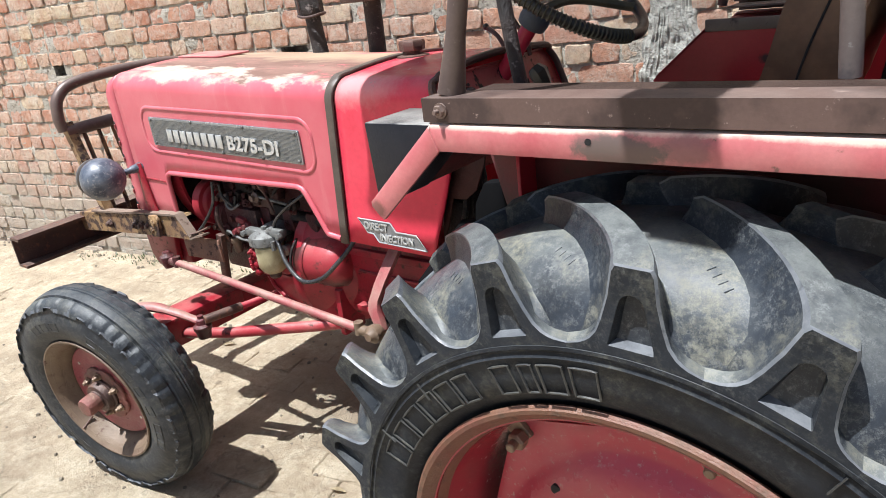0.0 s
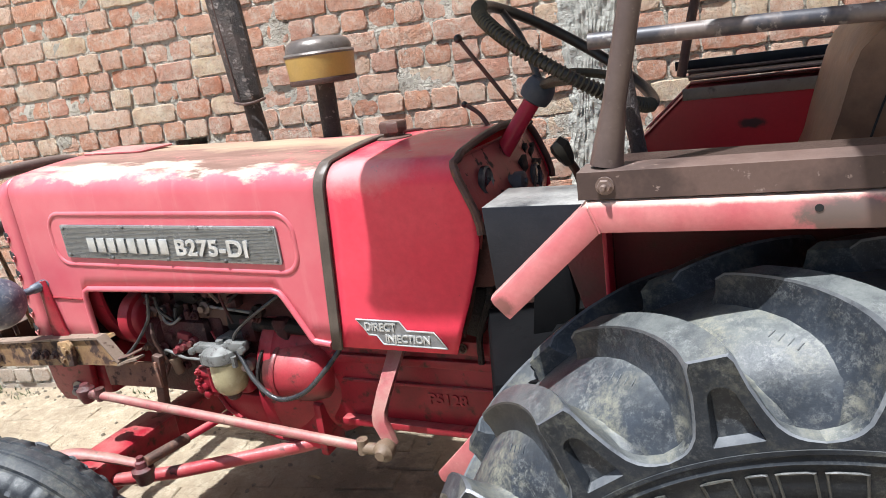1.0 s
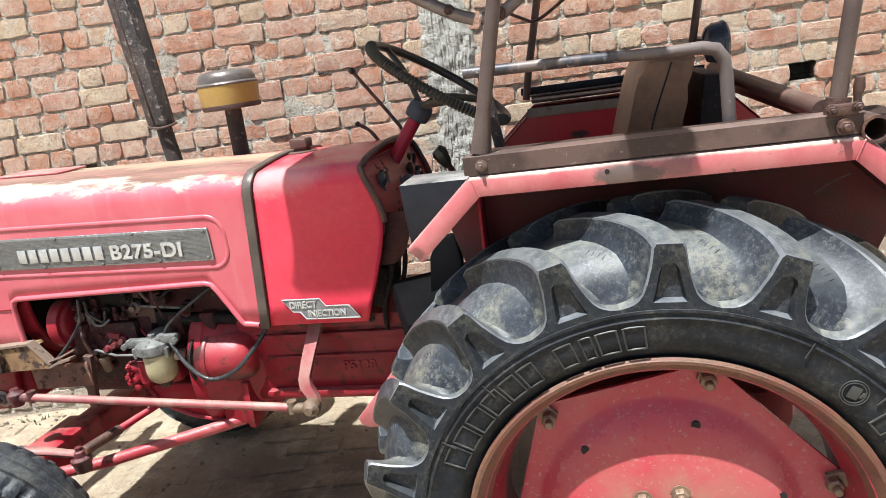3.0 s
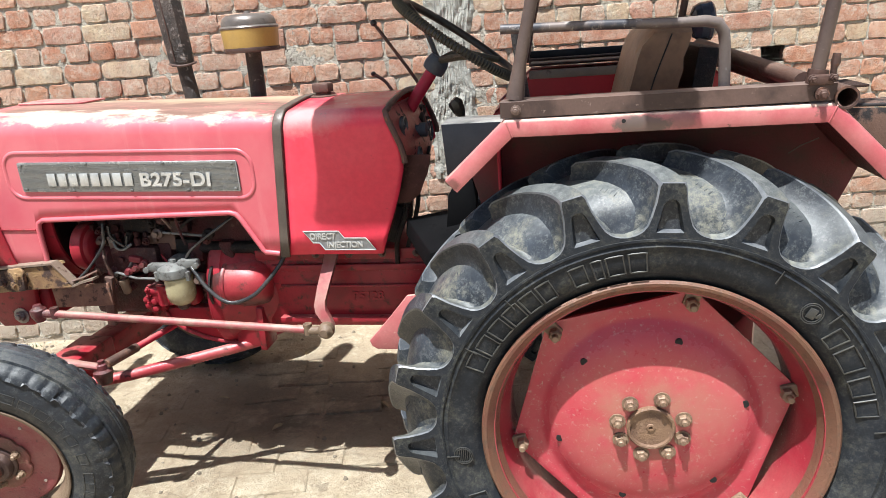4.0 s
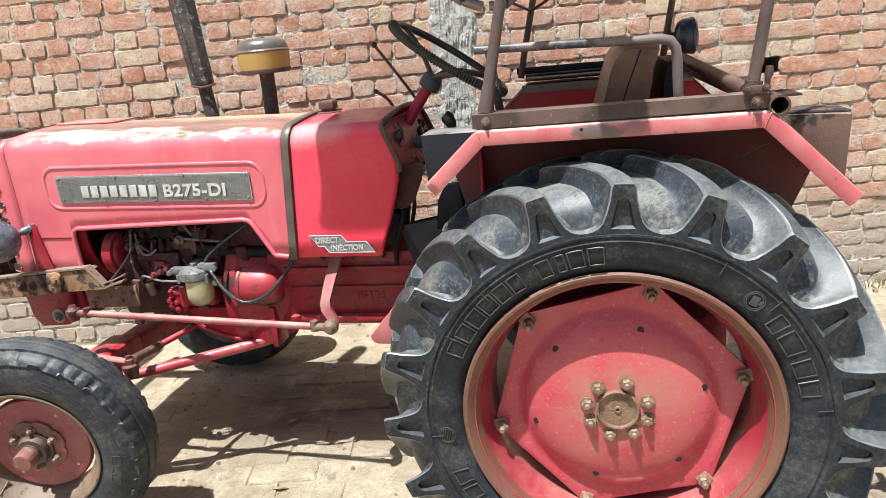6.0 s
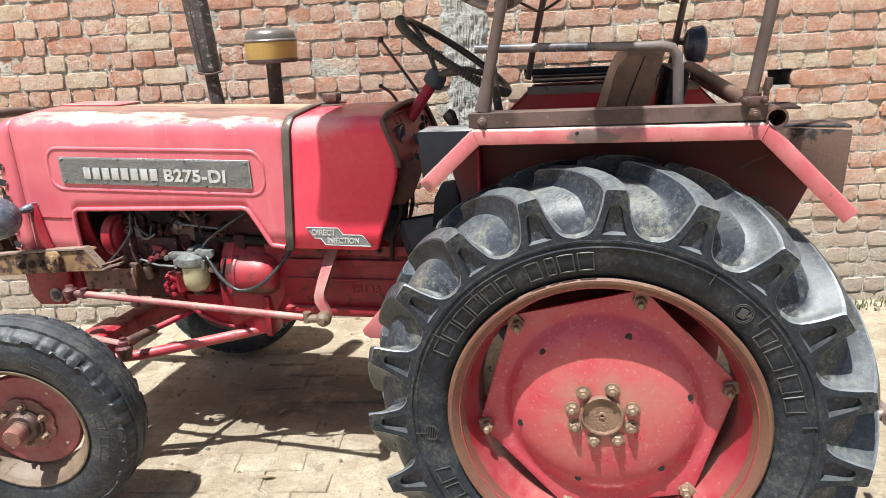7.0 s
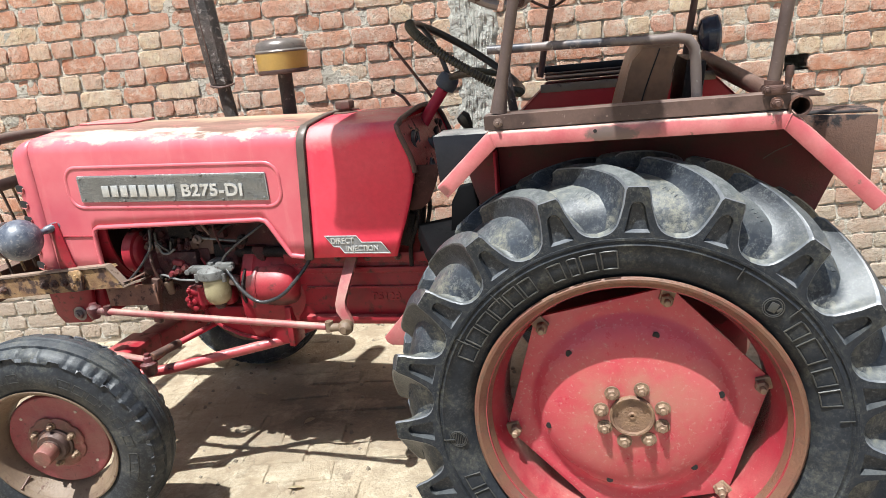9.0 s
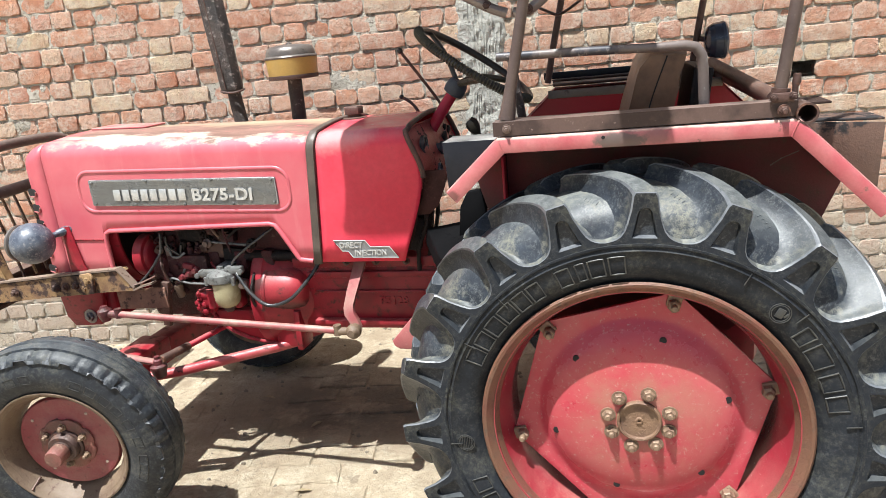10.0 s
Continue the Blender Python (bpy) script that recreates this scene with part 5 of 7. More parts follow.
# strap over the joint
bm = fresh()
sec = bonnet_section(-0.995, 0.872, half=0.276, top=1.314, r=0.058)
rows = [[], [], [], []]
for x, y, z in sec:
    s = -0.995 - 0.036 * (1.31 - z) / 0.43
    for k, (dx, out) in enumerate(((-0.016, 0), (-0.012, 0.004), (0.012, 0.004), (0.016, 0))):
        rows[k].append((s + dx, y * (1 + out / 0.27), z + (out if abs(y) < 0.25 else 0)))
shell(bm, rows)
band = part("joint_strap", bm, band_rubber, tractor, "dark rubber strap over the bonnet joint")
so = band.modifiers.new("thickness", "SOLIDIFY")
so.thickness, so.offset = 0.007, -1
# dark trim round the dash opening
bm = fresh()
edge = [(rear_edge(z) + 0.002, y * 1.012, z) for x, y, z in bonnet_section(-0.985, 1.150, half=0.272, top=1.312, r=0.055)]
tube(bm, edge, 0.009, 8, flat=1.0)
part("dash_trim", bm, rust, cowl, "rusty trim round the dash")

# emblem
bm = fresh()
emb = [(-0.964, 0.953), (-0.935, 0.916), (-0.915, 0.915), (-0.900, 0.894), (-0.741, 0.891), (-0.770, 0.928), (-0.836, 0.929), (-0.852, 0.951)]
plate(bm, emb, (0, -0.2745, 0), (1, 0, 0), (0, 0, 1), 0.003)
emblem = part("badge", bm, badge_dark, tractor, "silver badge with raised lettering")
bm = fresh()
tube(bm, [(x, -0.278, z) for x, z in emb], 0.0022, 6, closed=True)
part("badge_edge", bm, silver_hi, emblem)
UPRIGHT = Matrix.Rotation(radians(90), 4, "X")
words("badge_word", "DIRECT", 0.028, 0.0015, Matrix.Translation((-0.944, -0.279, 0.9270)) @ UPRIGHT @ Matrix.Diagonal((0.86, 1, 1, 1)), silver_hi, emblem)
words("badge_word", "INJECTION", 0.026, 0.0015, Matrix.Translation((-0.893, -0.279, 0.9005)) @ UPRIGHT @ Matrix.Diagonal((0.88, 1, 1, 1)), silver_hi, emblem)

# fuel cap
bm = fresh()
lathe(bm, [(0.026, -0.010), (0.026, 0.014), (0.0345, 0.016), (0.036, 0.036), (0.032, 0.042), (0, 0.043)], 8, Matrix.Translation((-0.942, 0, 1.323)))
lathe(bm, [(0.046, -0.004), (0.044, 0.004), (0.030, 0.007), (0.026, 0.0)], 32, Matrix.Translation((-0.942, 0, 1.322)))
part("fuel_cap", bm, rust, cowl, "brown tank filler cap")

# -- exhaust and air cleaner --
bm = fresh()
tube(bm, [(-1.492, 0.18, 1.28), (-1.505, 0.18, 1.40), (-1.510, 0.18, 1.47)], [0.027, 0.026, 0.025], 18)
exhaust = part("exhaust", bm, charred, tractor, "sooty upright exhaust stack")
bm = fresh()
stack = [(1.443, 0.038), (1.450, 0.0425), (1.462, 0.0435), (1.55, 0.0450), (1.70, 0.048), (1.90, 0.047), (2.06, 0.046), (2.08, 0.040)]
tube(bm, [(-1.512 - 0.078 * (z - 1.45), 0.18, z) for z, r in stack], [r for z, r in stack], 8)
for v in bm.verts:
    v.co.x += 0.0025 * noise.noise(v.co * 17)
    v.co.y += 0.0025 * noise.noise(v.co * 19 + Vector((3, 0, 0)))
silencer = part("silencer", bm, stack_iron, exhaust, "flaking sooty silencer", sharp=30)
bm = fresh()
ring = [(0.0445 * math.cos(w), 0.0445 * math.sin(w), 0.004 * math.sin(2 * w + 0.6)) for w in (2 * math.pi * k / 24 for k in range(24))]
tube(bm, [(-1.5115 + x, 0.18 + y, 1.447 + z) for x, y, z in ring], 0.0042, 8, closed=True)
part("flange", bm, rust, exhaust, "rusty buckled flange")
bm = fresh()
tube(bm, [(-1.512 - 0.078 * (z - 1.45), 0.18 - 0.0475, z) for z in (1.46, 1.60, 1.80, 2.05)], 0.0022, 6)
part("seam", bm, rust, silencer, "folded seam")

bm = fresh()
tube(bm, [(-1.252, 0.195, 1.29), (-1.247, 0.195, 1.49)], 0.0275, 22)
cleaner = part("air_cleaner", bm, charred, tractor, "air intake stem with a yellow pre-cleaner bowl")
bm = fresh()
lathe(bm, [(0.03, 0.0), (0.084, 0.0), (0.092, 0.006), (0.094, 0.016), (0.097, 0.060), (0.098, 0.070), (0.098, 0.076), (0.09, 0.078), (0, 0.078)], 40, Matrix.Translation((-1.248, 0.195, 1.476)))
part("bowl", bm, yellow_tin, cleaner, "dull yellow pre-cleaner bowl")
bm = fresh()
lathe(bm, [(0.099, -0.002), (0.1005, 0.003), (0.098, 0.007), (0.094, 0.009), (0.0925, 0.022), (0.086, 0.036), (0.072, 0.044), (0.045, 0.048), (0.012, 0.049), (0.010, 0.055), (0.004, 0.057), (0, 0.057)], 40, Matrix.Translation((-1.248, 0.195, 1.551)))
part("cap", bm, grey_tin, cleaner, "dusty grey tin cap")
bm = fresh()
lathe(bm, [(0.088, -0.003), (0.094, -0.001), (0.096, 0.007), (0.0945, 0.013), (0.086, 0.006)], 40, Matrix.Translation((-1.248, 0.195, 1.475)), closed=True)
part("bowl_rim", bm, rust, cleaner)

# -- steering --
hub_top = Vector((-0.568, 0.02, 1.400))
foot = Vector((-0.705, 0.0, 1.215))
bm = fresh()
tube(bm, [foot, foot.lerp(hub_top, 0.9)], [0.0215, 0.0195], 16)
column = part("steering_column", bm, red_paint, tractor, "red steering column")
bm = fresh()
ax = Vector((0.596, 0.0, 0.803))
q = ax.to_track_quat("Z", "Y").to_matrix().to_4x4()
lathe(bm, [(0.026, 0), (0.034, 0.004), (0.037, 0.02), (0.034, 0.042), (0.028, 0.052), (0, 0.054)], 24, Matrix.Translation(hub_top - ax * 0.03) @ q)
part("wheel_hub", bm, boss_grey, column, "dusty blue-grey steering boss")
ctr = Vector((-0.494, 0.0, 1.470))
fr, bk = Vector((-0.682, 0, 1.600)), Vector((-0.325, 0, 1.345))
u, R = (bk - fr).normalized(), 0.212
ring = [ctr + R * (math.cos(w) * u + math.sin(w) * Vector((0, 1, 0))) for w in (2 * math.pi * k / 56 for k in range(56))]
bm = fresh()
tube(bm, ring, 0.0125, 12, closed=True)
sw = part("steering_wheel", bm, grip_black, tractor, "thin black steering wheel partly wound with cord")
bm = fresh()
for k in range(120):
    w = math.pi + 0.15 + 1.95 * math.pi / 2 * k / 120 * 0.95
    p = ctr + R * (math.cos(w) * u + math.sin(w) * Vector((0, 1, 0)))
    t = (-math.sin(w) * u + math.cos(w) * Vector((0, 1, 0)))
    e1 = t.orthogonal().normalized()
    e2 = t.cross(e1)
    if k % 2 == 0:
        vs = []
        for s, rr in ((-0.0022, 0.0128), (0.0, 0.0158), (0.0022, 0.0128)):
            vs.append([bm.verts.new(p + t * s + rr * (math.cos(a) * e1 + math.sin(a) * e2)) for a in (2 * math.pi * j / 10 for j in range(10))])
        for a, b in zip(vs, vs[1:]):
            for j in range(10):
                bm.faces.new((a[j], a[(j + 1) % 10], b[(j + 1) % 10], b[j]))
tagged(part("cord_winding", bm, grip_olive, sw), "olive cord wound round the rim", kind="stuff")
for deg in (50, 160, 290):
    bm = fresh()
    w = radians(deg)
    p = ctr + R * (math.cos(w) * u + math.sin(w) * Vector((0, 1, 0)))
    lift_mid = Vector((0, 0, 0.02)) if deg == 160 else Vector()
    lift_mid = Vector((-0.02, 0, 0.022)) if deg == 50 else lift_mid
    tube(bm, [hub_top + ax * 0.01, hub_top.lerp(p, 0.45) + ax * 0.008 + lift_mid, p], 0.0095 if deg == 160 else 0.0125, 10, smooth=6, flat=0.85)
    part("spoke", bm, grip_black if deg == 160 else grip_olive, sw)

# dash with its dials, filling the rear of the cowl
def bulge(y):
    return 0.022 * (1 - (y / 0.27) ** 2)


bm = fresh()
levels = (1.075, 1.10, 1.13, 1.158, 1.18, 1.20, 1.225, 1.25, 1.27, 1.285, 1.297, 1.304)
rows = []
for z in levels:
    wide_y = 0.270 if z < 1.253 else 0.215 + math.sqrt(max(0.0, 0.055 ** 2 - (z - 1.253) ** 2))
    wide_y *= 1.0 if z > 1.12 else 0.86
    rows.append([(rear_edge(z) - 0.012 + bulge(wide_y * (k / 6 - 1)), wide_y * (k / 6 - 1), z) for k in range(13)])
shell(bm, rows)
dash = part("dashboard", bm, dash_paint, cowl, "grimy red dash panel with dials")
so = dash.modifiers.new("thickness", "SOLIDIFY")
so.thickness, so.offset = 0.004, 0
TO_REAR = Matrix.Rotation(radians(90), 4, "Y")
for y, z, r in ((-0.165, 1.236, 0.026), (0.115, 1.180, 0.030), (-0.10, 1.145, 0.016)):
    bm = fresh()
    lathe(bm, [(r * 1.25, 0), (r * 1.25, 0.010), (r * 1.05, 0.013), (r * 0.98, 0.008), (r * 0.3, 0.008), (0, 0.010)], 24, Matrix.Translation((rear_edge(z) - 0.014 + bulge(y), y, z)) @ TO_REAR)
    part("dial", bm, glass_dial, dash, "small round dial in a dark ring")
bm = fresh()
lathe(bm, [(0.016, 0), (0.016, 0.012), (0.022, 0.014), (0.023, 0.034), (0.017, 0.038), (0.006, 0.038), (0.005, 0.043), (0, 0.043)], 14, Matrix.Translation((rear_edge(1.208) + 0.006, -0.05, 1.208)) @ TO_REAR)
part("switch_knob", bm, boss_grey, dash, "round blue-grey switch knob")
for y, z, w, h in ((0.13, 1.255, 0.020, 0.012), (0.165, 1.238, 0.024, 0.010), (0.20, 1.247, 0.014, 0.010), (0.145, 1.212, 0.022, 0.012), (0.185, 1.205, 0.022, 0.010), (0.06, 1.225, 0.030, 0.030), (0.05, 1.125, 0.026, 0.012)):
    bm = fresh()
    box(bm, (rear_edge(z) - 0.008 + bulge(y), y, z), (0.012, w * 1.3, h * 1.2), Matrix.Rotation(0.3, 3, "X"), 0.002)
    part("slot", bm, hole_black, dash, "dark slot in the dash")

bm = fresh()
box(bm, (-0.672, -0.175, 1.03), (0.07, 0.05, 0.15), Matrix.Rotation(radians(8), 3, "Y"), 0.01)
box(bm, (-0.70, -0.19, 0.95), (0.05, 0.045, 0.12), Matrix.Rotation(radians(14), 3, "Y"), 0.008)
tube(bm, [(-0.66, -0.20, 1.10), (-0.65, -0.22, 1.00), (-0.69, -0.21, 0.90), (-0.70, -0.20, 0.82)], 0.008, 8, smooth=5)
tube(bm, [(-0.64, -0.16, 1.12), (-0.62, -0.18, 1.02), (-0.67, -0.17, 0.86)], 0.007, 8, smooth=5)
part("wiring", bm, black_iron, dash, "greasy loom and brackets under the dash")

bm = fresh()
plate(bm, [(-0.640, 1.165), (-0.560, 1.165), (-0.572, 1.114), (-0.590, 1.075), (-0.600, 1.050), (-0.632, 1.024), (-0.672, 1.022), (-0.690, 0.96), (-0.715, 0.90), (-0.705, 0.98), (-0.665, 1.09)], (0, -0.235, 0), (1, 0, 0), (0, 0, 1), 0.006, 0.001)
part("side_flap", bm, brown_flap, dash, "dark brown flap below the dash")
# hand levers
for name, pts, r, kr in (("throttle_lever", [(-0.64, 0.10, 1.30), (-0.655, 0.10, 1.35), (-0.775, 0.085, 1.535)], 0.0055, 0.011), ("stop_lever", [(-0.745, 0.16, 1.30), (-0.775, 0.165, 1.345), (-0.815, 0.17, 1.372)], 0.006, 0.009)):
    bm = fresh()
    tube(bm, pts, r, 8, smooth=4)
    lev = part(name, bm, rust, tractor, "thin rusty hand lever")
    bm = fresh()
    bmesh.ops.create_icosphere(bm, subdivisions=2, radius=kr, matrix=Matrix.Translation(pts[-1]))
    part("knob", bm, grip_black, lev)
bm = fresh()
tube(bm, [(-0.47, -0.02, 1.06), (-0.475, -0.05, 1.20), (-0.486, -0.10, 1.262)], 0.009, 10, smooth=5)
lev = part("gear_lever", bm, rust, tractor, "gear lever with a black knob")
bm = fresh()
tube(bm, [(-0.484, -0.095, 1.250), (-0.489, -0.103, 1.268), (-0.497, -0.110, 1.290), (-0.506, -0.112, 1.300)], [0.012, 0.019, 0.023, 0.016], 7)
part("knob", bm, grip_black, lev, "chunky black rubber knob")

# -- engine and housings --
bm = fresh()
box(bm, (-1.50, 0.0, 0.81), (0.66, 0.30, 0.37), None, 0.02)
box(bm, (-1.50, 0.0, 1.05), (0.60, 0.22, 0.24), None, 0.02)
box(bm, (-1.40, 0.0, 0.59), (0.26, 0.24, 0.12), None, 0.03)
for k in range(5):
    box(bm, (-1.72 + 0.11 * k, -0.155, 0.86), (0.05, 0.05, 0.07), None, 0.01)
engine = part("engine", bm, engine_dim, tractor, "greasy red engine block, dimmed in its colour")
bm = fresh()
box(bm, (-0.83, 0, 0.72), (0.72, 0.34, 0.28), None, 0.03)
gearbox = part("gearbox_housing", bm, red_cast, tractor, "red cast gearbox housing")
for name, c, s in (("top_flange", (-0.83, -0.01, 0.845), (0.70, 0.345, 0.035)), ("casting_rib", (-0.83, -0.175, 0.80), (0.60, 0.02, 0.022)),
                   ("casting_rib", (-0.80, -0.182, 0.622), (0.64, 0.03, 0.018)), ("casting_rib", (-0.86, -0.174, 0.735), (0.50, 0.012, 0.008))):
    bm = fresh()
    box(bm, c, s, None, 0.003)
    part(name, bm, red_cast, gearbox)
words("casting_number", "P5128", 0.040, 0.003, Matrix.Translation((-0.868, -0.1705, 0.685)) @ Matrix.Rotation(radians(90), 4, "X") @ Matrix.Diagonal((1.05, 1, 1, 1)), red_cast, gearbox,
      "raised casting number")
for k in range(6):
    bm = fresh()
    hexnut(bm, Matrix.Translation((-1.08 + 0.11 * k, -0.186, 0.848)) @ AIM_Y, 0.010, 0.009, 1.3, 0.5)
    part("bolt", bm, rust, gearbox)
bm = fresh()
lathe(bm, [(0, 0.0), (0.235, 0.0), (0.245, 0.01), (0.245, 0.05), (0.235, 0.06), (0.2, 0.16), (0.17, 0.22), (0, 0.22)], 40, Matrix.Translation((-1.345, 0.0, 0.70)) @ Matrix.Rotation(radians(90), 4, "Y"))
part("bell_housing", bm, red_cast, tractor, "red flywheel housing")
bm = fresh()
lathe(bm, [(0, -0.01), (0.060, 0.0), (0.078, 0.02), (0.082, 0.06), (0.078, 0.15), (0.066, 0.19), (0.045, 0.205), (0, 0.21)], 32, Matrix.Translation((-1.345, -0.165, 0.745)) @ Matrix.Rotation(radians(90), 4, "Y"))
lathe(bm, [(0.084, 0.055), (0.087, 0.058), (0.087, 0.066), (0.084, 0.07)], 32, Matrix.Translation((-1.345, -0.165, 0.745)) @ Matrix.Rotation(radians(90), 4, "Y"), closed=True)
starter = part("starter_housing", bm, starter_red, tractor, "bulging red starter motor")
bm = fresh()
lathe(bm, [(0.086, 0.0), (0.091, 0.001), (0.091, 0.009), (0.086, 0.010)], 32, Matrix.Translation((-1.326, -0.165, 0.745)) @ Matrix.Rotation(radians(90), 4, "Y"), closed=True)
part("clamp_band", bm, black_iron, starter, "dark clamp band")
bm = fresh()
plate(bm, [(-1.286, 0.530), (-1.186, 0.520), (-1.184, 0.664), (-1.288, 0.668)], (0, -0.12, 0), (1, 0, 0), (0, 0, 1), 0.075, 0.004)
plate(bm, [(-1.200, 0.518), (-1.178, 0.516), (-1.174, 0.668), (-1.196, 0.672)], (0, -0.12, 0), (1, 0, 0), (0, 0, 1), 0.090, 0.003)
part("mount_lug", bm, red_cast, tractor, "red mounting lug")
bm = fresh()
plate(bm, [(-1.545, 0.665), (-1.520, 0.618), (-1.47, 0.582), (-1.41, 0.556), (-1.35, 0.542), (-1.29, 0.535), (-1.19, 0.535), (-1.19, 0.665)], (0, 0.15, 0), (1, 0, 0), (0, 0, 1), 0.335, 0.012)
tube(bm, [(-1.545, -0.186, 0.662), (-1.520, -0.186, 0.616), (-1.47, -0.186, 0.580), (-1.41, -0.186, 0.554), (-1.35, -0.186, 0.540), (-1.29, -0.186, 0.533)], 0.007, 8)
part("sump", bm, red_cast, tractor, "red sump")

# belt pulley, fan and radiator seen through the opening
bm = fresh()
lathe(bm, [(0.0, 0.004), (0.066, 0.004), (0.078, 0.0), (0.082, 0.003), (0.082, 0.034), (0.079, 0.038), (0.066, 0.040), (0.060, 0.048), (0.052, 0.052), (0, 0.052)], 24, Matrix.Translation((-1.795, -0.170, 0.888)) @ Matrix.Rotation(radians(90), 4, "Y"))
part("pulley", bm, red_cast, tractor, "broad red belt pulley")
bm = fresh()
lathe(bm, [(0.235, 0), (0.245, 0.0), (0.245, 0.06), (0.235, 0.06)], 48, Matrix.Translation((-1.90, 0.0, 0.98)) @ Matrix.Rotation(radians(90), 4, "Y"), closed=True)
part("fan_shroud", bm, red_cast, tractor, "dull red fan shroud")
bm = fresh()
box(bm, (-1.99, 0, 0.98), (0.07, 0.44, 0.50), None, 0.008)
part("radiator", bm, black_iron, tractor, "dark radiator core")
# injection pump, pipes and clutter
rng = random.Random(12)
bm = fresh()
box(bm, (-1.60, -0.175, 0.845), (0.17, 0.06, 0.09), None, 0.012)
lathe(bm, [(0, 0), (0.045, 0), (0.05, 0.01), (0.05, 0.05), (0.03, 0.06), (0, 0.06)], 20, Matrix.Translation((-1.74, -0.17, 0.84)) @ Matrix.Rotation(radians(90), 4, "Y"))
for k in range(4):
    lathe(bm, [(0, 0), (0.012, 0), (0.012, 0.03), (0.007, 0.034), (0.007, 0.05), (0, 0.05)], 8, Matrix.Translation((-1.66 + 0.035 * k, -0.18, 0.885)))
for k in range(9):
    x, z = rng.uniform(-1.78, -1.40), rng.uniform(0.80, 0.98)
    lathe(bm, [(0, 0), (0.013, 0), (0.013, 0.012), (0, 0.014)], 6, Matrix.Translation((x, -0.15, z)) @ AIM_Y)
part("injection_pump", bm, engine_dim, tractor, "oily injection pump")
bm = fresh()
for k in range(3):
    x, z = -1.62 + 0.03 * k, 0.81 + 0.012 * k
    lathe(bm, [(0, 0), (0.014, 0), (0.014, 0.012), (0.009, 0.015), (0.009, 0.026), (0, 0.026)], 8, Matrix.Translation((x, -0.205, z)) @ AIM_Y)
part("pump_union", bm, fender_dark_red, tractor, "red pipe unions")
pipes = ([(-1.488, -0.20, 0.938), (-1.40, -0.20, 0.930), (-1.322, -0.20, 0.922)],
         [(-1.674, -0.22, 0.800), (-1.655, -0.225, 0.808), (-1.60, -0.225, 0.790), (-1.573, -0.22, 0.785), (-1.494, -0.22, 0.782)],
         [(-1.665, -0.20, 0.915), (-1.650, -0.21, 0.890), (-1.625, -0.21, 0.885), (-1.600, -0.20, 0.900)],
         [(-1.640, -0.20, 0.800), (-1.62, -0.205, 0.825), (-1.605, -0.20, 0.850)])
for p in pipes:
    bm = fresh()
    tube(bm, p, 0.0045, 8, smooth=6)
    lathe(bm, [(0, -0.008), (0.009, -0.008), (0.009, 0.008), (0, 0.008)], 6, Matrix.Translation(p[0]) @ Matrix.Rotation(radians(90), 4, "Y"))
    part("fuel_pipe", bm, alloy, tractor, "thin bare metal fuel pipe")
cables = ([(-1.659, -0.24, 0.985), (-1.660, -0.245, 0.955), (-1.670, -0.25, 0.910), (-1.724, -0.26, 0.845), (-1.777, -0.27, 0.800), (-1.80, -0.27, 0.79)],
          [(-1.656, -0.22, 0.97), (-1.652, -0.22, 0.93), (-1.62, -0.21, 0.895)],
          [(-1.398, -0.225, 0.835), (-1.385, -0.235, 0.87), (-1.33, -0.24, 0.915), (-1.26, -0.23, 0.96), (-1.20, -0.2, 1.0)],
          [(-1.68, -0.20, 0.80), (-1.64, -0.2, 0.84), (-1.61, -0.2, 0.93)])
for p in cables:
    bm = fresh()
    tube(bm, p, 0.005, 8, smooth=7)
    part("cable", bm, hose_black, tractor, "dusty black cable")
bm = fresh()
tube(bm, [(-1.385, -0.235, 0.838), (-1.365, -0.25, 0.825), (-1.31, -0.275, 0.765), (-1.245, -0.28, 0.722), (-1.17, -0.27, 0.738), (-1.115, -0.25, 0.785), (-1.075, -0.22, 0.835), (-1.06, -0.2, 0.87)], 0.0067, 10, smooth=6)
part("fuel_hose", bm, hose_black, tractor, "looping black fuel hose")
bm = fresh()
tube(bm, [(-1.40, -0.16, 0.872), (-1.20, -0.16, 0.868), (-1.06, -0.16, 0.865)], 0.020, 10)
part("air_pipe", bm, black_iron, tractor, "black pipe along the block")
# small bulb of the lift pump, its body, and the rusty plates behind the rail
bm = fresh()
lathe(bm, [(0, 0.0), (0.010, 0.002), (0.014, 0.008), (0.015, 0.036), (0.017, 0.040), (0.017, 0.052), (0.008, 0.056), (0.008, 0.066), (0, 0.066)], 16, Matrix.Translation((-1.648, -0.205, 0.724)) @ Matrix.Rotation(radians(-10), 4, "Y"))
part("sediment_bulb", bm, rim_tan, engine, "small dull fuel bulb")
bm = fresh()
box(bm, (-1.488, -0.185, 0.715), (0.185, 0.06, 0.072), None, 0.02, 3)
tube(bm, [(-1.575, -0.20, 0.735), (-1.47, -0.20, 0.735)], 0.020, 14)
tube(bm, [(-1.520, -0.20, 0.755), (-1.520, -0.20, 0.685)], 0.022, 14)
manifold = part("pump_body", bm, red_cast, engine, "bright red pump body")
for dz in (-0.022, 0.0, 0.022):
    bm = fresh()
    hexnut(bm, Matrix.Translation((-1.566, -0.212, 0.722 + dz)) @ AIM_Y, 0.009, 0.012, 1.2, 0.5)
    part("bolt", bm, red_cast, manifold)
bm = fresh()
box(bm, (-1.589, -0.205, 0.850), (0.044, 0.030, 0.022), Matrix.Rotation(0.2, 3, "Y"), 0.006)
part("pump_cover", bm, fender_dark_red, engine, "red cover plate")
bm = fresh()
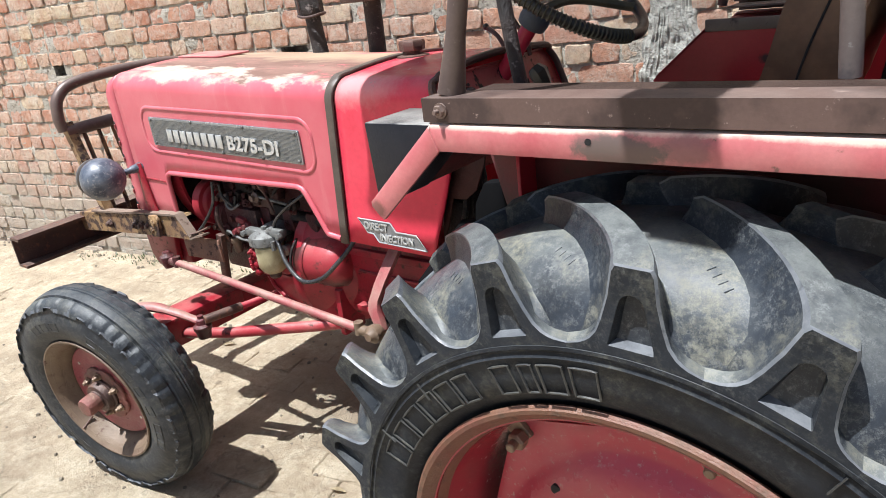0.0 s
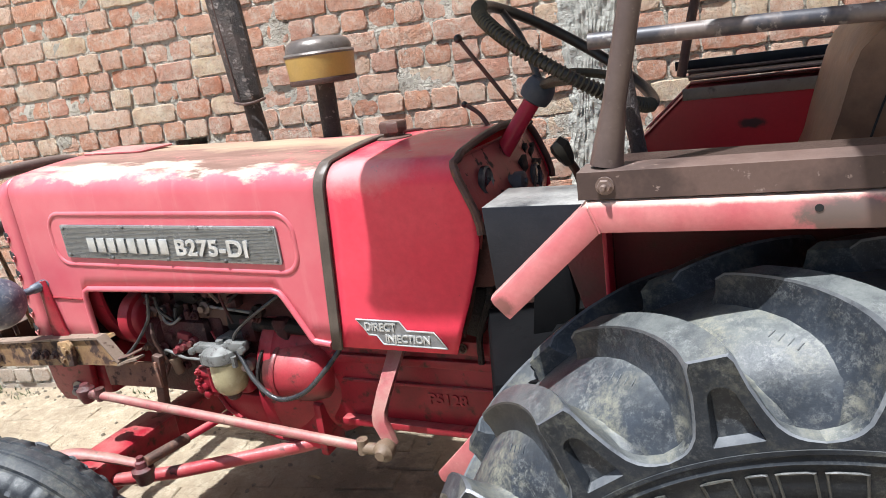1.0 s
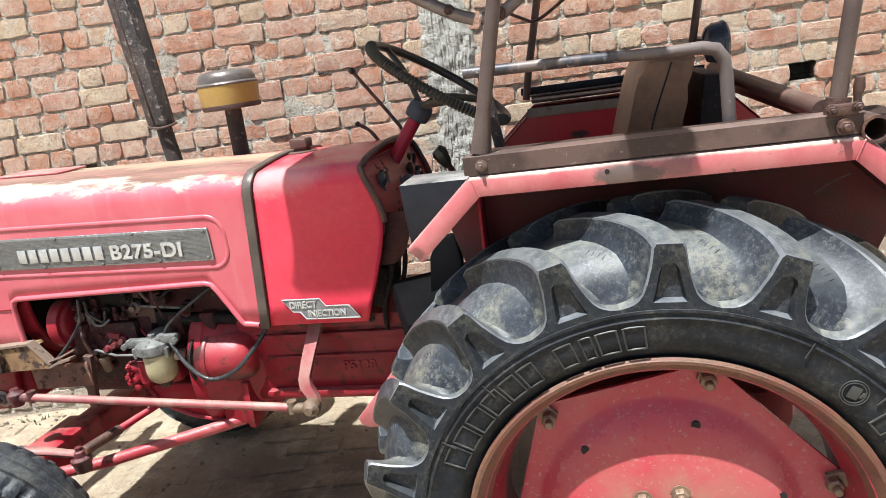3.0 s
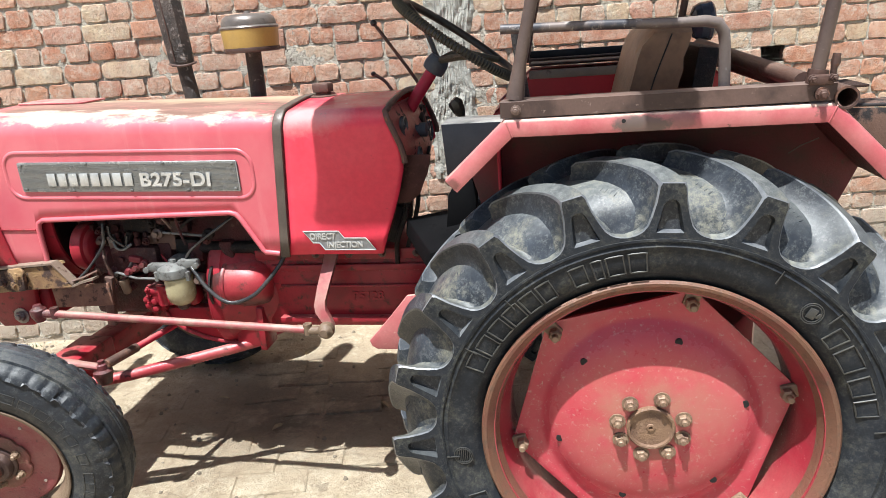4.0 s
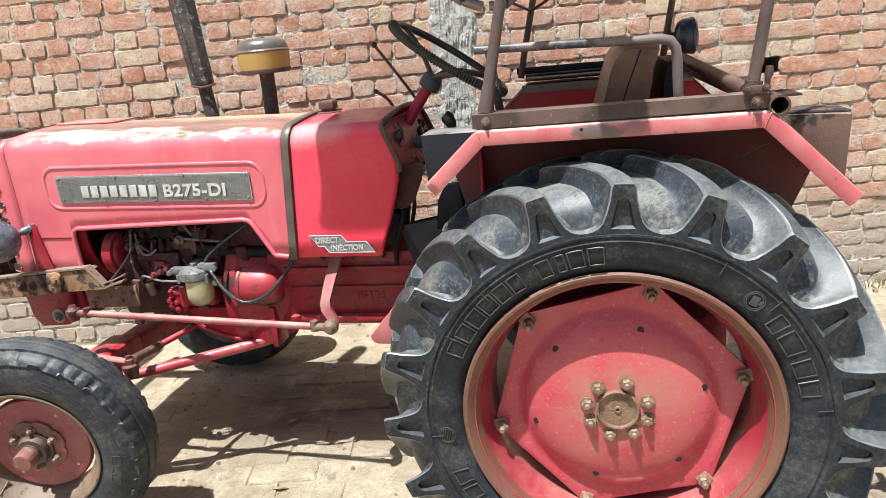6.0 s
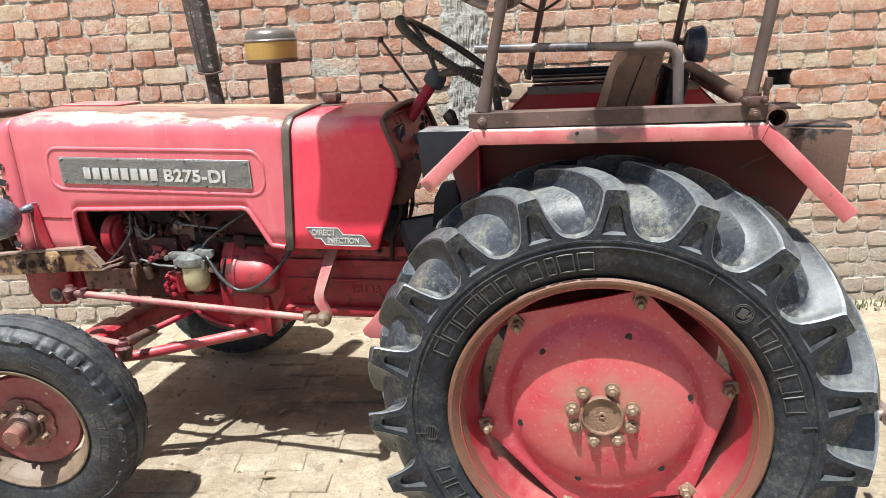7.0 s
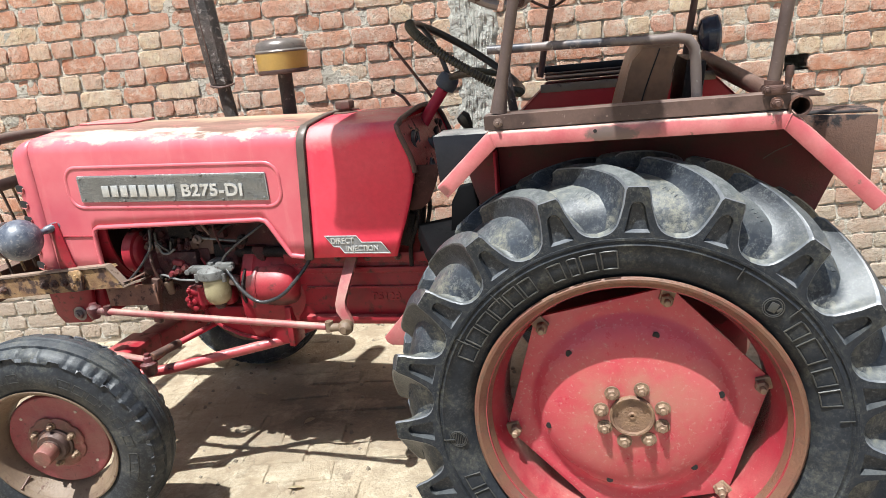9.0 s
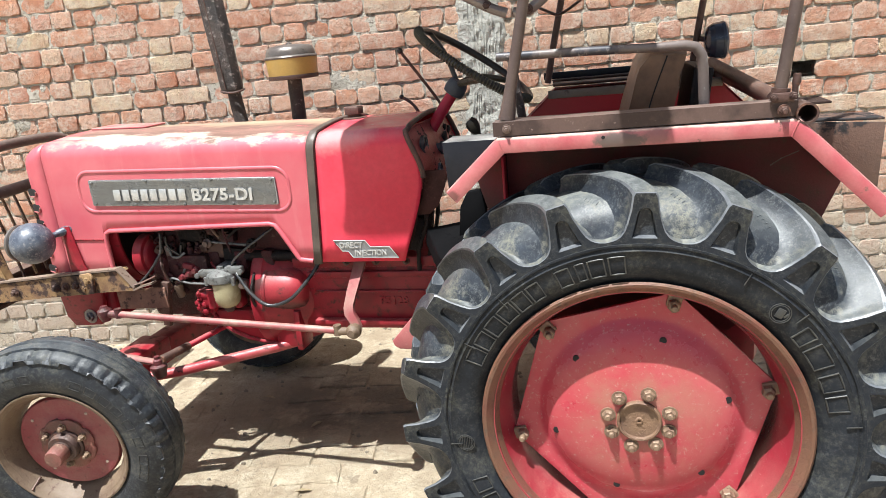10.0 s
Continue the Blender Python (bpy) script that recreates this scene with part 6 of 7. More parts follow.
box(bm, (-1.780, -0.258, 0.742), (0.215, 0.008, 0.080), Matrix.Rotation(radians(-2), 3, "Y"), 0.002)
part("bracket_plate", bm, rail_web, engine, "rusty tan bracket plate")
bm = fresh()
box(bm, (-1.690, -0.245, 0.715), (0.030, 0.020, 0.175), Matrix.Rotation(radians(9), 3, "Y"), 0.003)
part("bracket_post", bm, rust, engine, "rusty upright behind the rail")
for x, z, w, h, mt in ((-1.585, 0.955, 0.10, 0.05, black_iron), (-1.50, 0.900, 0.09, 0.06, rust), (-1.42, 0.88, 0.08, 0.05, black_iron), (-1.44, 0.945, 0.05, 0.05, rust)):
    bm = fresh()
    box(bm, (x, -0.160, z), (w, 0.03, h), Matrix.Rotation(radians(4), 3, "Y"), 0.006)
    part("cover_plate", bm, mt, engine)
# small fittings crowded round the pump
fit_mats = (black_iron, rust, engine_dim, red_cast, engine_dim, steel_brown)
for k in range(46):
    x, z = rng.uniform(-1.80, -1.30), rng.uniform(0.70, 1.0)
    y = -0.165 - rng.uniform(0.0, 0.05)
    bm = fresh()
    kind = k % 4
    if kind == 0:
        hexnut(bm, Matrix.Translation((x, y, z)) @ AIM_Y, rng.uniform(0.008, 0.015), rng.uniform(0.010, 0.022), 1.3, 0.5)
        part("nut", bm, fit_mats[k % 6], engine)
    elif kind == 1:
        box(bm, (x, y + 0.015, z), (rng.uniform(0.02, 0.07), 0.03, rng.uniform(0.015, 0.05)), Matrix.Rotation(rng.uniform(-0.6, 0.6), 3, "Y"), 0.004)
        part("bracket", bm, fit_mats[(k // 4) % 6], engine)
    elif kind == 2:
        a = rng.uniform(0, 3.14)
        p = Vector((x, y - 0.01, z))
        d = Vector((math.cos(a), 0, math.sin(a))) * rng.uniform(0.03, 0.08)
        tube(bm, [p - d, p + Vector((0, -0.015, 0.015)), p + d], rng.uniform(0.003, 0.006), 6, smooth=5)
        part("pipe", bm, fit_mats[(k // 4 + 2) % 6], engine)
    else:
        lathe(bm, [(0, 0), (0.016, 0), (0.018, 0.004), (0.018, 0.02), (0.010, 0.026), (0.010, 0.036), (0, 0.036)], 12, Matrix.Translation((x, y, z)) @ AIM_Y)
        part("union", bm, fit_mats[(k // 4 + 1) % 6], engine)
# sediment filter
fx, fy = -1.440, -0.235
bm = fresh()
lathe(bm, [(0, 0.034), (0.020, 0.033), (0.026, 0.030), (0.042, 0.024), (0.052, 0.018), (0.055, 0.008), (0.055, -0.008), (0.050, -0.012), (0, -0.012)], 24, Matrix.Translation((fx, fy, 0.812)))
box(bm, (fx - 0.055, fy, 0.830), (0.07, 0.030, 0.028), None, 0.008)
box(bm, (fx + 0.055, fy, 0.842), (0.07, 0.030, 0.030), None, 0.008)
box(bm, (fx, fy + 0.05, 0.83), (0.06, 0.08, 0.05), None, 0.01)
lathe(bm, [(0, 0), (0.011, 0), (0.011, 0.014), (0, 0.014)], 6, Matrix.Translation((fx, fy, 0.842)))
for s in (-1, 1):
    lathe(bm, [(0, 0), (0.010, 0), (0.010, 0.014), (0, 0.016)], 6, Matrix.Translation((fx + 0.088 * s, fy - 0.012, 0.833 + 0.006 * s)) @ AIM_Y)
    lathe(bm, [(0, 0), (0.008, 0), (0.008, 0.03), (0, 0.03)], 8, Matrix.Translation((fx + 0.055 * s, fy - 0.02, 0.790)))
filt = part("fuel_filter", bm, alloy, tractor, "cast alloy filter head with a cloudy bowl")
bm = fresh()
lathe(bm, [(0, -0.002), (0.043, 0.0), (0.047, -0.004), (0.0475, -0.050), (0.046, -0.070), (0.040, -0.085), (0.030, -0.095), (0.018, -0.100), (0, -0.101)], 32, Matrix.Translation((fx + 0.008, fy, 0.800)))
part("bowl", bm, bowl_mat, filt, "cloudy yellow filter bowl")
bm = fresh()
lathe(bm, [(0, 0), (0.020, 0), (0.020, -0.012), (0.013, -0.02), (0, -0.02)], 10, Matrix.Translation((fx + 0.008, fy, 0.702)))
part("drain_plug", bm, rust, filt)
bm = fresh()
for dx, dz in ((0, 0), (0.018, 0.012), (0.02, -0.014), (-0.004, 0.02)):
    lathe(bm, [(0, 0), (0.013, 0), (0.013, 0.018), (0.007, 0.022), (0, 0.022)], 7, Matrix.Translation((-1.575 + dx, -0.20, 0.685 + dz)) @ AIM_Y)
box(bm, (-1.56, -0.175, 0.685), (0.07, 0.05, 0.06), None, 0.01)
part("lift_pump", bm, red_cast, tractor, "red lift pump")

# -- front axle and steering linkage --
bm = fresh()
plate(bm, [(-2.170, 0.83), (-2.150, 0.665), (-2.120, 0.625), (-2.000, 0.630), (-1.975, 0.66), (-1.955, 0.80), (-1.90, 0.83)], (0, -0.235, 0), (1, 0, 0), (0, 0, 1), 0.022, 0.005)
plate(bm, [(-2.170, 0.83), (-2.150, 0.665), (-2.120, 0.625), (-2.000, 0.630), (-1.975, 0.66), (-1.955, 0.80), (-1.90, 0.83)], (0, 0.257, 0), (1, 0, 0), (0, 0, 1), 0.022, 0.005)
box(bm, (-2.04, 0, 0.72), (0.22, 0.46, 0.16), None, 0.02)
bolster = part("front_bolster", bm, red_cast, tractor, "chipped red front axle bolster")
bm = fresh()
hexnut(bm, Matrix.Translation((-2.035, -0.258, 0.668)) @ AIM_Y, 0.018, 0.016, 1.6, 0.55)
part("bolt", bm, strap_grey, bolster)
bm = fresh()
box(bm, (-1.87, 0.0, 0.47), (0.105, 0.90, 0.10), None, 0.012)
box(bm, (-1.87, -0.33, 0.492), (0.125, 0.40, 0.085), None, 0.012)
box(bm, (-1.87, 0.33, 0.492), (0.125, 0.40, 0.085), None, 0.012)
axle = part("front_axle", bm, red_cast, tractor, "red box-section front axle beam")
for s in (-1, 1):
    bm = fresh()
    tube(bm, [(-1.862, 0.535 * s, 0.34), (-1.862, 0.535 * s, 0.56), (-1.862, 0.535 * s, 0.585)], [0.036, 0.036, 0.024], 16)
    tube(bm, [(-1.862, 0.53 * s, 0.375), (-1.85, 0.66 * s, 0.375)], 0.024, 12)
    part("king_pin", bm, red_cast, axle)
bm = fresh()
tube(bm, [(-1.885, -0.53, 0.603), (-1.83, -0.475, 0.604), (-1.75, -0.44, 0.585), (-1.665, -0.405, 0.553)], [0.024, 0.022, 0.018, 0.016], 12, smooth=6, flat=0.7)
part("steering_arm", bm, rod_paint, axle, "bleached red steering arm")
bm = fresh()
lathe(bm, [(0, -0.045), (0.022, -0.043), (0.026, -0.02), (0.030, -0.012), (0.030, 0.0), (0.018, 0.006), (0.016, 0.022), (0.010, 0.026), (0.010, 0.036), (0, 0.038)], 16, Matrix.Translation((-1.655, -0.405, 0.540)))
part("ball_joint", bm, joint_maroon, tractor, "greasy ball joint")
bm = fresh()
tube(bm, [(-1.640, -0.40, 0.560), (-1.592, -0.10, 0.548), (-1.55, 0.16, 0.538), (-1.62, 0.40, 0.535)], 0.0115, 12)
part("track_rod", bm, red_paint, tractor, "dark red track rod")
bm = fresh()
tube(bm, [(-1.642, -0.402, 0.560), (-1.618, -0.27, 0.555)], 0.0155, 12)
part("rod_clamp", bm, rust, tractor, "rusty rod end clamp")
bm = fresh()
tube(bm, [(-1.86, -0.40, 0.46), (-1.63, -0.33, 0.48), (-1.30, -0.20, 0.520), (-1.20, -0.16, 0.535)], 0.019, 14)
part("radius_rod", bm, rod_scuffed, tractor, "scuffed red radius rod")
bm = fresh()
tube(bm, [(-1.86, 0.40, 0.46), (-1.20, 0.16, 0.535)], 0.019, 14)
part("radius_rod", bm, red_cast, tractor)
tb, te = Vector((-1.894, -0.336, 0.711)), Vector((-0.908, -0.338, 0.655))
bm = fresh()
tube(bm, [tb + Vector((0.03, 0, 0)), te - Vector((0.07, 0, 0))], 0.0125, 14)
link = part("drag_link", bm, rod_paint, tractor, "bleached pink steering drag link")
for p, s in ((tb, 1), (te, -1)):
    bm = fresh()
    lathe(bm, [(0, -0.030), (0.016, -0.028), (0.022, -0.012), (0.026, 0.0), (0.025, 0.014), (0.016, 0.020), (0.012, 0.030), (0, 0.031)], 16, Matrix.Translation(p) @ (Matrix() if s > 0 else AIM_Y))
    tube(bm, [p, p + Vector((0.055 * s, 0, -0.003))], 0.014, 12)
    tube(bm, [p + Vector((0.060 * s, 0, -0.016)), p + Vector((0.060 * s, 0, 0.020))], 0.014, 10)
    part("rod_end", bm, joint_maroon if s > 0 else rim_tan, link, "worn ball joint end")
bm = fresh()
strap = [(-0.905, -0.185, 0.885, 0.027), (-0.912, -0.225, 0.835, 0.026), (-0.924, -0.270, 0.775, 0.024), (-0.933, -0.297, 0.728, 0.021), (-0.930, -0.307, 0.705, 0.019),
         (-0.912, -0.315, 0.678, 0.017), (-0.904, -0.318, 0.655, 0.017)]
rows = []
for x, y, z, w in strap:
    rows.append([bm.verts.new((x + dx * w, y + dy, z + 0.3 * dx * w)) for dx, dy in ((-1, 0.003), (-0.86, -0.008), (0.86, -0.008), (1, 0.003), (0.9, 0.010), (-0.9, 0.010))])
for a, b in zip(rows, rows[1:]):
    for k in range(6):
        bm.faces.new((a[k], a[(k + 1) % 6], b[(k + 1) % 6], b[k]))
bm.faces.new(rows[0])
bm.faces.new(rows[-1])
part("drop_arm", bm, rod_paint, tractor, "bleached pink steering drop arm")
bm = fresh()
plate(bm, [(-0.768, 0.630), (-0.762, 0.612), (-0.745, 0.602), (-0.62, 0.60), (-0.60, 0.62), (-0.60, 0.78), (-0.64, 0.775), (-0.70, 0.705)], (0, -0.35, 0), (1, 0, 0), (0, 0, 1), 0.012, 0.003)
part("foot_pedal", bm, pink_paint, tractor, "worn pink foot plate")
bm = fresh()
tube(bm, [(-0.60, -0.30, 0.63), (-0.45, -0.27, 0.70), (-0.35, -0.22, 0.85)], 0.012, 10, smooth=4)
part("pedal_arm", bm, rust, tractor)

# -- front guard, bumper and lamp --
bm = fresh()
ch = [(0, 0), (0.055, 0), (0.055, 0.008), (0.008, 0.008), (0.008, 0.068), (0.055, 0.068), (0.055, 0.076), (0, 0.076)]
ends = []
for x, z in ((-2.575, 0.724), (-2.20, 0.757), (-1.90, 0.781), (-1.832, 0.787)):
    ends.append([bm.verts.new((x + (0.76 * (0.076 - zz) if x > -1.84 else 0), -0.297 + yy, z + zz)) for yy, zz in ch])
for a, b in zip(ends, ends[1:]):
    for k in range(len(ch)):
        j = (k + 1) % len(ch)
        bm.faces.new((a[k], a[j], b[j], b[k]))
bm.faces.new(ends[0])
bm.faces.new(ends[-1])
rail = part("side_rail", bm, rust_yellow, tractor, "rusty channel iron rail, flaking yellow paint")
for x in (-2.32, -2.12, -2.075, -2.025, -1.95):
    bm = fresh()
    hexnut(bm, Matrix.Translation((x, -0.299, 0.757 + 0.09 * (x + 2.2) + 0.036)) @ AIM_Y, 0.014, 0.012, 1.3, 0.6)
    part("bolt", bm, rust, rail)
for name, run, wide in (("top_flange", ((-2.45, 0.8155), (-2.20, 0.8365), (-1.985, 0.8555), (-1.830, 0.8665), (-1.771, 0.7930)), 0.034), ("end_flange", ((-1.775, 0.787), (-1.735, 0.801), (-1.690, 0.812)), 0.030)):
    bm = fresh()
    rows = [[bm.verts.new((x, -0.303 + dy, z + dz)) for dy, dz in ((0, 0), (wide, 0), (wide, 0.007), (0, 0.007))] for x, z in run]
    for a, b in zip(rows, rows[1:]):
        for k in range(4):
            bm.faces.new((a[k], a[(k + 1) % 4], b[(k + 1) % 4], b[k]))
    bm.faces.new(rows[0])
    bm.faces.new(rows[-1])
    part(name, bm, rail_tan, rail, "dusty tan flange")
bm = fresh()
plate(bm, [(-1.992, 0.776), (-1.998, 0.835), (-1.985, 0.858), (-1.945, 0.862), (-1.930, 0.846), (-1.938, 0.782)], (0, -0.302, 0), (1, 0, 0), (0, 0, 1), 0.016, 0.005)
for x, z in ((-1.978, 0.805), (-1.955, 0.835)):
    lathe(bm, [(0, 0.0), (0.013, 0.0), (0.012, 0.022), (0, 0.024)], 6, Matrix.Translation((x, -0.303, z)) @ AIM_Y)
part("clamp_plate", bm, rust_yellow, rail, "lumpy rusted clamp plate with bolt heads")
me = rail.data
ob = share("side_rail", me, tractor, Matrix.Diagonal((1, -1, 1, 1)), "rusty channel iron rail")
bm = fresh()
tube(bm, [(-1.80, -0.29, 0.80), (-1.74, -0.28, 0.815), (-1.69, -0.27, 0.835)], 0.010, 8, flat=0.4)
part("rail_strut", bm, rust, tractor, "rusty strut behind the rail")
bm = fresh()
cross = [(0.0, 0.0), (0.075, 0.0), (0.075, 0.010), (0.010, 0.010), (0.010, 0.110), (0.075, 0.110), (0.075, 0.120), (0.0, 0.120)]
a = [bm.verts.new((-2.615 + p, -0.56, 0.658 + q)) for p, q in cross]
b = [bm.verts.new((-2.615 + p, 0.56, 0.690 + q)) for p, q in cross]
for k in range(len(cross)):
    j = (k + 1) % len(cross)
    bm.faces.new((a[k], a[j], b[j], b[k]))
bm.faces.new(a)
bm.faces.new(b)
part("bumper", bm, rust, tractor, "heavy rusty channel bumper")
bm = fresh()
top_bar = [(-2.46, 0.30, 1.155), (-2.46, 0.305, 1.26), (-2.46, 0.24, 1.318), (-2.46, 0.0, 1.325), (-2.46, -0.215, 1.306), (-2.46, -0.290, 1.262), (-2.46, -0.310, 1.19), (-2.46, -0.305, 1.14)]
tube(bm, top_bar, 0.021, 14, smooth=6)
guard = part("front_guard", bm, steel_brown, tractor, "bent brown tube guard before the nose")
bm = fresh()
tube(bm, [(-2.46, -0.30, 1.135), (-2.46, 0.30, 1.16)], 0.024, 14)
part("cross_tube", bm, steel_brown, guard)
for s in (-1, 1):
    bm = fresh()
    d = Vector((0.10, 0.012 * s * -1, -0.36))
    for w, th in (((0.036, 0.004), (0, 0)), ((0.004, 0.034), (0.016, 0.016))):
        vs = [bm.verts.new(Vector((-2.47 + th[0] + a * w[0], 0.30 * s + th[1] + b * w[1], 1.17)) + d * c) for c in (0, 1) for a, b in ((-.5, -.5), (.5, -.5), (.5, .5), (-.5, .5))]
        for f in ((0, 1, 2, 3), (4, 5, 6, 7), (0, 1, 5, 4), (1, 2, 6, 5), (2, 3, 7, 6), (3, 0, 4, 7)):
            bm.faces.new([vs[i] for i in f])
    part("upright", bm, rust_yellow, guard, "rusty angle iron upright")
for k in range(9):
    bm = fresh()
    y = -0.235 + 0.058 * k
    tube(bm, [(-2.462, y, 1.135), (-2.425, y, 0.98), (-2.39, y, 0.80)], 0.019, 6, flat=0.3)
    part("slat", bm, rust_yellow if k % 3 else rust, guard, "flat rusty guard bar")
bm = fresh()
bmesh.ops.create_uvsphere(bm, u_segments=32, v_segments=20, radius=0.074, matrix=Matrix.Translation((-2.08, -0.386, 1.004)) @ Matrix.Rotation(radians(90), 4, "Y"))
for v in bm.verts:
    p = v.co - Vector((-2.08, -0.386, 1.004))
    if p.x < -0.045:
        v.co.x = -2.125 + (p.x + 0.045) * 0.25
    v.co += p.normalized() * 0.003 * noise.noise(v.co * 9)
lamp = part("headlamp", bm, lamp_blue, tractor, "dented blue-grey headlamp shell")
bm = fresh()
lathe(bm, [(0.060, 0), (0.067, 0.004), (0.067, 0.012), (0.060, 0.016)], 32, Matrix.Translation((-2.124, -0.386, 1.004)) @ Matrix.Rotation(radians(-90), 4, "Y"))
part("bezel", bm, grey_tin, lamp)
bm = fresh()
tube(bm, [(-2.06, -0.29, 1.010), (-2.03, -0.262, 1.020), (-2.015, -0.25, 1.022)], [0.014, 0.018, 0.022], 12)
tube(bm, [(-2.075, -0.36, 1.005), (-2.05, -0.28, 1.012)], 0.011, 10)
part("lamp_stalk", bm, lamp_blue, lamp)
share("headlamp", lamp.data, tractor, Matrix.Diagonal((1, -1, 1, 1)), "dented blue-grey headlamp shell")

# -- fenders --
FY = 0.735


def fender(s):
    """Built for the near side (s = -1) and mirrored for the far one."""
    def Y(v):
        return v * s

    path = [(-0.4245, 1.1848), (-0.296, 1.303), (0.322, 1.304), (0.505, 1.118)]
    bm = fresh()
    outer, inner = [], []
    n = len(path)
    offs = []
    for i, (x, z) in enumerate(path):
        a = Vector(path[max(i - 1, 0)])
        b = Vector(path[min(i + 1, n - 1)])
        t = (b - a).normalized()
        nn = Vector((-t.y, t.x))
        if 0 < i < n - 1:
            t1, t2 = (Vector(path[i]) - a).normalized(), (b - Vector(path[i])).normalized()
            n1, n2 = Vector((-t1.y, t1.x)), Vector((-t2.y, t2.x))
            nn = (n1 + n2) / (1 + n1.dot(n2))
        offs.append(nn)
    prof = [(FY + 0.004, -0.018), (FY + 0.006, -0.010), (FY + 0.006, 0.010), (FY + 0.002, 0.017), (FY - 0.008, 0.020), (FY - 0.05, 0.020), (FY - 0.05, 0.016), (FY - 0.006, 0.014), (FY - 0.002, 0.008), (FY - 0.002, -0.018)]
    rings = []
    for (x, z), o in zip(path, offs):
        rings.append([bm.verts.new((x + o.x * q, Y(-y) * -1, z + o.y * q)) for y, q in prof])
    for a, b in zip(rings, rings[1:]):
        for k in range(len(prof)):
            j = (k + 1) % len(prof)
            bm.faces.new((a[k], a[j], b[j], b[k]))
    bm.faces.new(rings[0])
    bm.faces.new(rings[-1])
    fen = part("fender", bm, fender_paint, tractor, "faded red rear mudguard with a bleached rolled edge")
    bm = fresh()
    rows = []
    for (x, z), o in zip(path, offs):
        rows.append([bm.verts.new((x + o.x * q, s * y, z + o.y * q)) for y, q in ((FY - 0.03, 0.012), (0.42, 0.012), (0.40, 0.010), (0.40, 0.004), (0.42, 0.006), (FY - 0.03, 0.006))])
    for a, b in zip(rows, rows[1:]):
        for k in range(6):
            bm.faces.new((a[k], a[(k + 1) % 6], b[(k + 1) % 6], b[k]))
    part("top_sheet", bm, fender_dark_red if s < 0 else red_dark, fen, "red mudguard sheet")
    for (x, z), o in list(zip(path, offs))[1:3]:
        bm = fresh()
        tube(bm, [(x + o.x * q, s * (FY + 0.0062), z + o.y * q) for q in (-0.018, 0.0, 0.012)] + [(x + o.x * 0.020, s * (FY - 0.004), z + o.y * 0.020)], 0.0014, 6)
        part("weld_seam", bm, fender_paint, fen, "mitred weld seam")
    bm = fresh()
    out = [(-0.437, 1.183), (-0.299, 1.311), (0.3255, 1.312), (0.511, 1.124), (0.40, 0.86), (0.25, 0.70), (-0.30, 0.70), (-0.375, 0.86), (-0.385, 1.0)]
    vs = [bm.verts.new((x, s * 0.405, z)) for x, z in out]
    ws = [bm.verts.new((x, s * 0.400, z)) for x, z in out]
    bm.faces.new(vs)
    bm.faces.new(ws)
    for k in range(len(out)):
        j = (k + 1) % len(out)
        bm.faces.new((vs[k], vs[j], ws[j], ws[k]))
    part("side_panel", bm, fender_dark_red if s < 0 else red_dark, fen, "darker red wheel side of the mudguard" if s < 0 else "red inner panel")
    bm = fresh()
    box(bm, (-0.345, s * 0.43, 1.02), (0.008, 0.055, 0.42), None, 0.002)
    part("panel_flange", bm, red_paint, fen)
    if s < 0:
        bm = fresh()
        tube(bm, [(0.322, -0.50, 1.180), (0.350, -0.49, 1.195), (0.384, -0.50, 1.212)], 0.0013, 6)
        part("wire", bm, steel_brown, fen, "thin bare wire end")
    # angle iron along the top with its deck
    bm = fresh()
    L = [(FY + 0.001, 1.324), (FY + 0.001, 1.356), (FY - 0.055, 1.356), (FY - 0.055, 1.352), (FY - 0.003, 1.352), (FY - 0.003, 1.324)]
    a = [bm.verts.new((-0.312, s * y, z)) for y, z in L]
    b = [bm.verts.new((0.325, s * y, z + 0.003)) for y, z in L]
    for k in range(6):
        j = (k + 1) % 6
        bm.faces.new((a[k], a[j], b[j], b[k]))
    bm.faces.new(a)
    bm.faces.new(b)
    part("angle_bar", bm, angle_rust, fen, "weathered angle iron")
    bm = fresh()
    box(bm, (0.05, s * 0.632, 1.345), (0.70, 0.11, 0.005), None, 0.001)
    part("deck_plate", bm, deck_mat if s < 0 else tan_board, fen, "dusty steel deck plate")
    bm = fresh()
    hexnut(bm, Matrix.Translation((-0.280, s * (FY + 0.001), 1.340)) @ (AIM_Y if s < 0 else Matrix.Rotation(radians(-90), 4, "X")), 0.0085, 0.008, 1.25, 0.4)
    part("bolt", bm, steel_brown, fen)
    return fen


near_fender = fender(-1)
far_fender = fender(1)
bm = fresh()
lathe(bm, [(0, 0.0), (0.0042, 0.0), (0.0042, -0.006), (0, -0.006)], 12, Matrix.Translation((-0.066, -FY - 0.0067, 1.308)) @ AIM_Y)
part("bolt_hole", bm, hole_black, near_fender)
# weight of the far fender: dark back edge
bm = fresh()
box(bm, (-0.02, 0.745, 1.370), (0.66, 0.012, 0.028), None, 0.002)
part("back_bar", bm, black_paint, far_fender, "black bar along the far fender")
bm = fresh()
box(bm, (0.013, 0.397, 1.318), (0.625, 0.006, 0.030), None, 0.002)
part("edge_strip", bm, tan_board, far_fender, "dusty tan edge strip")

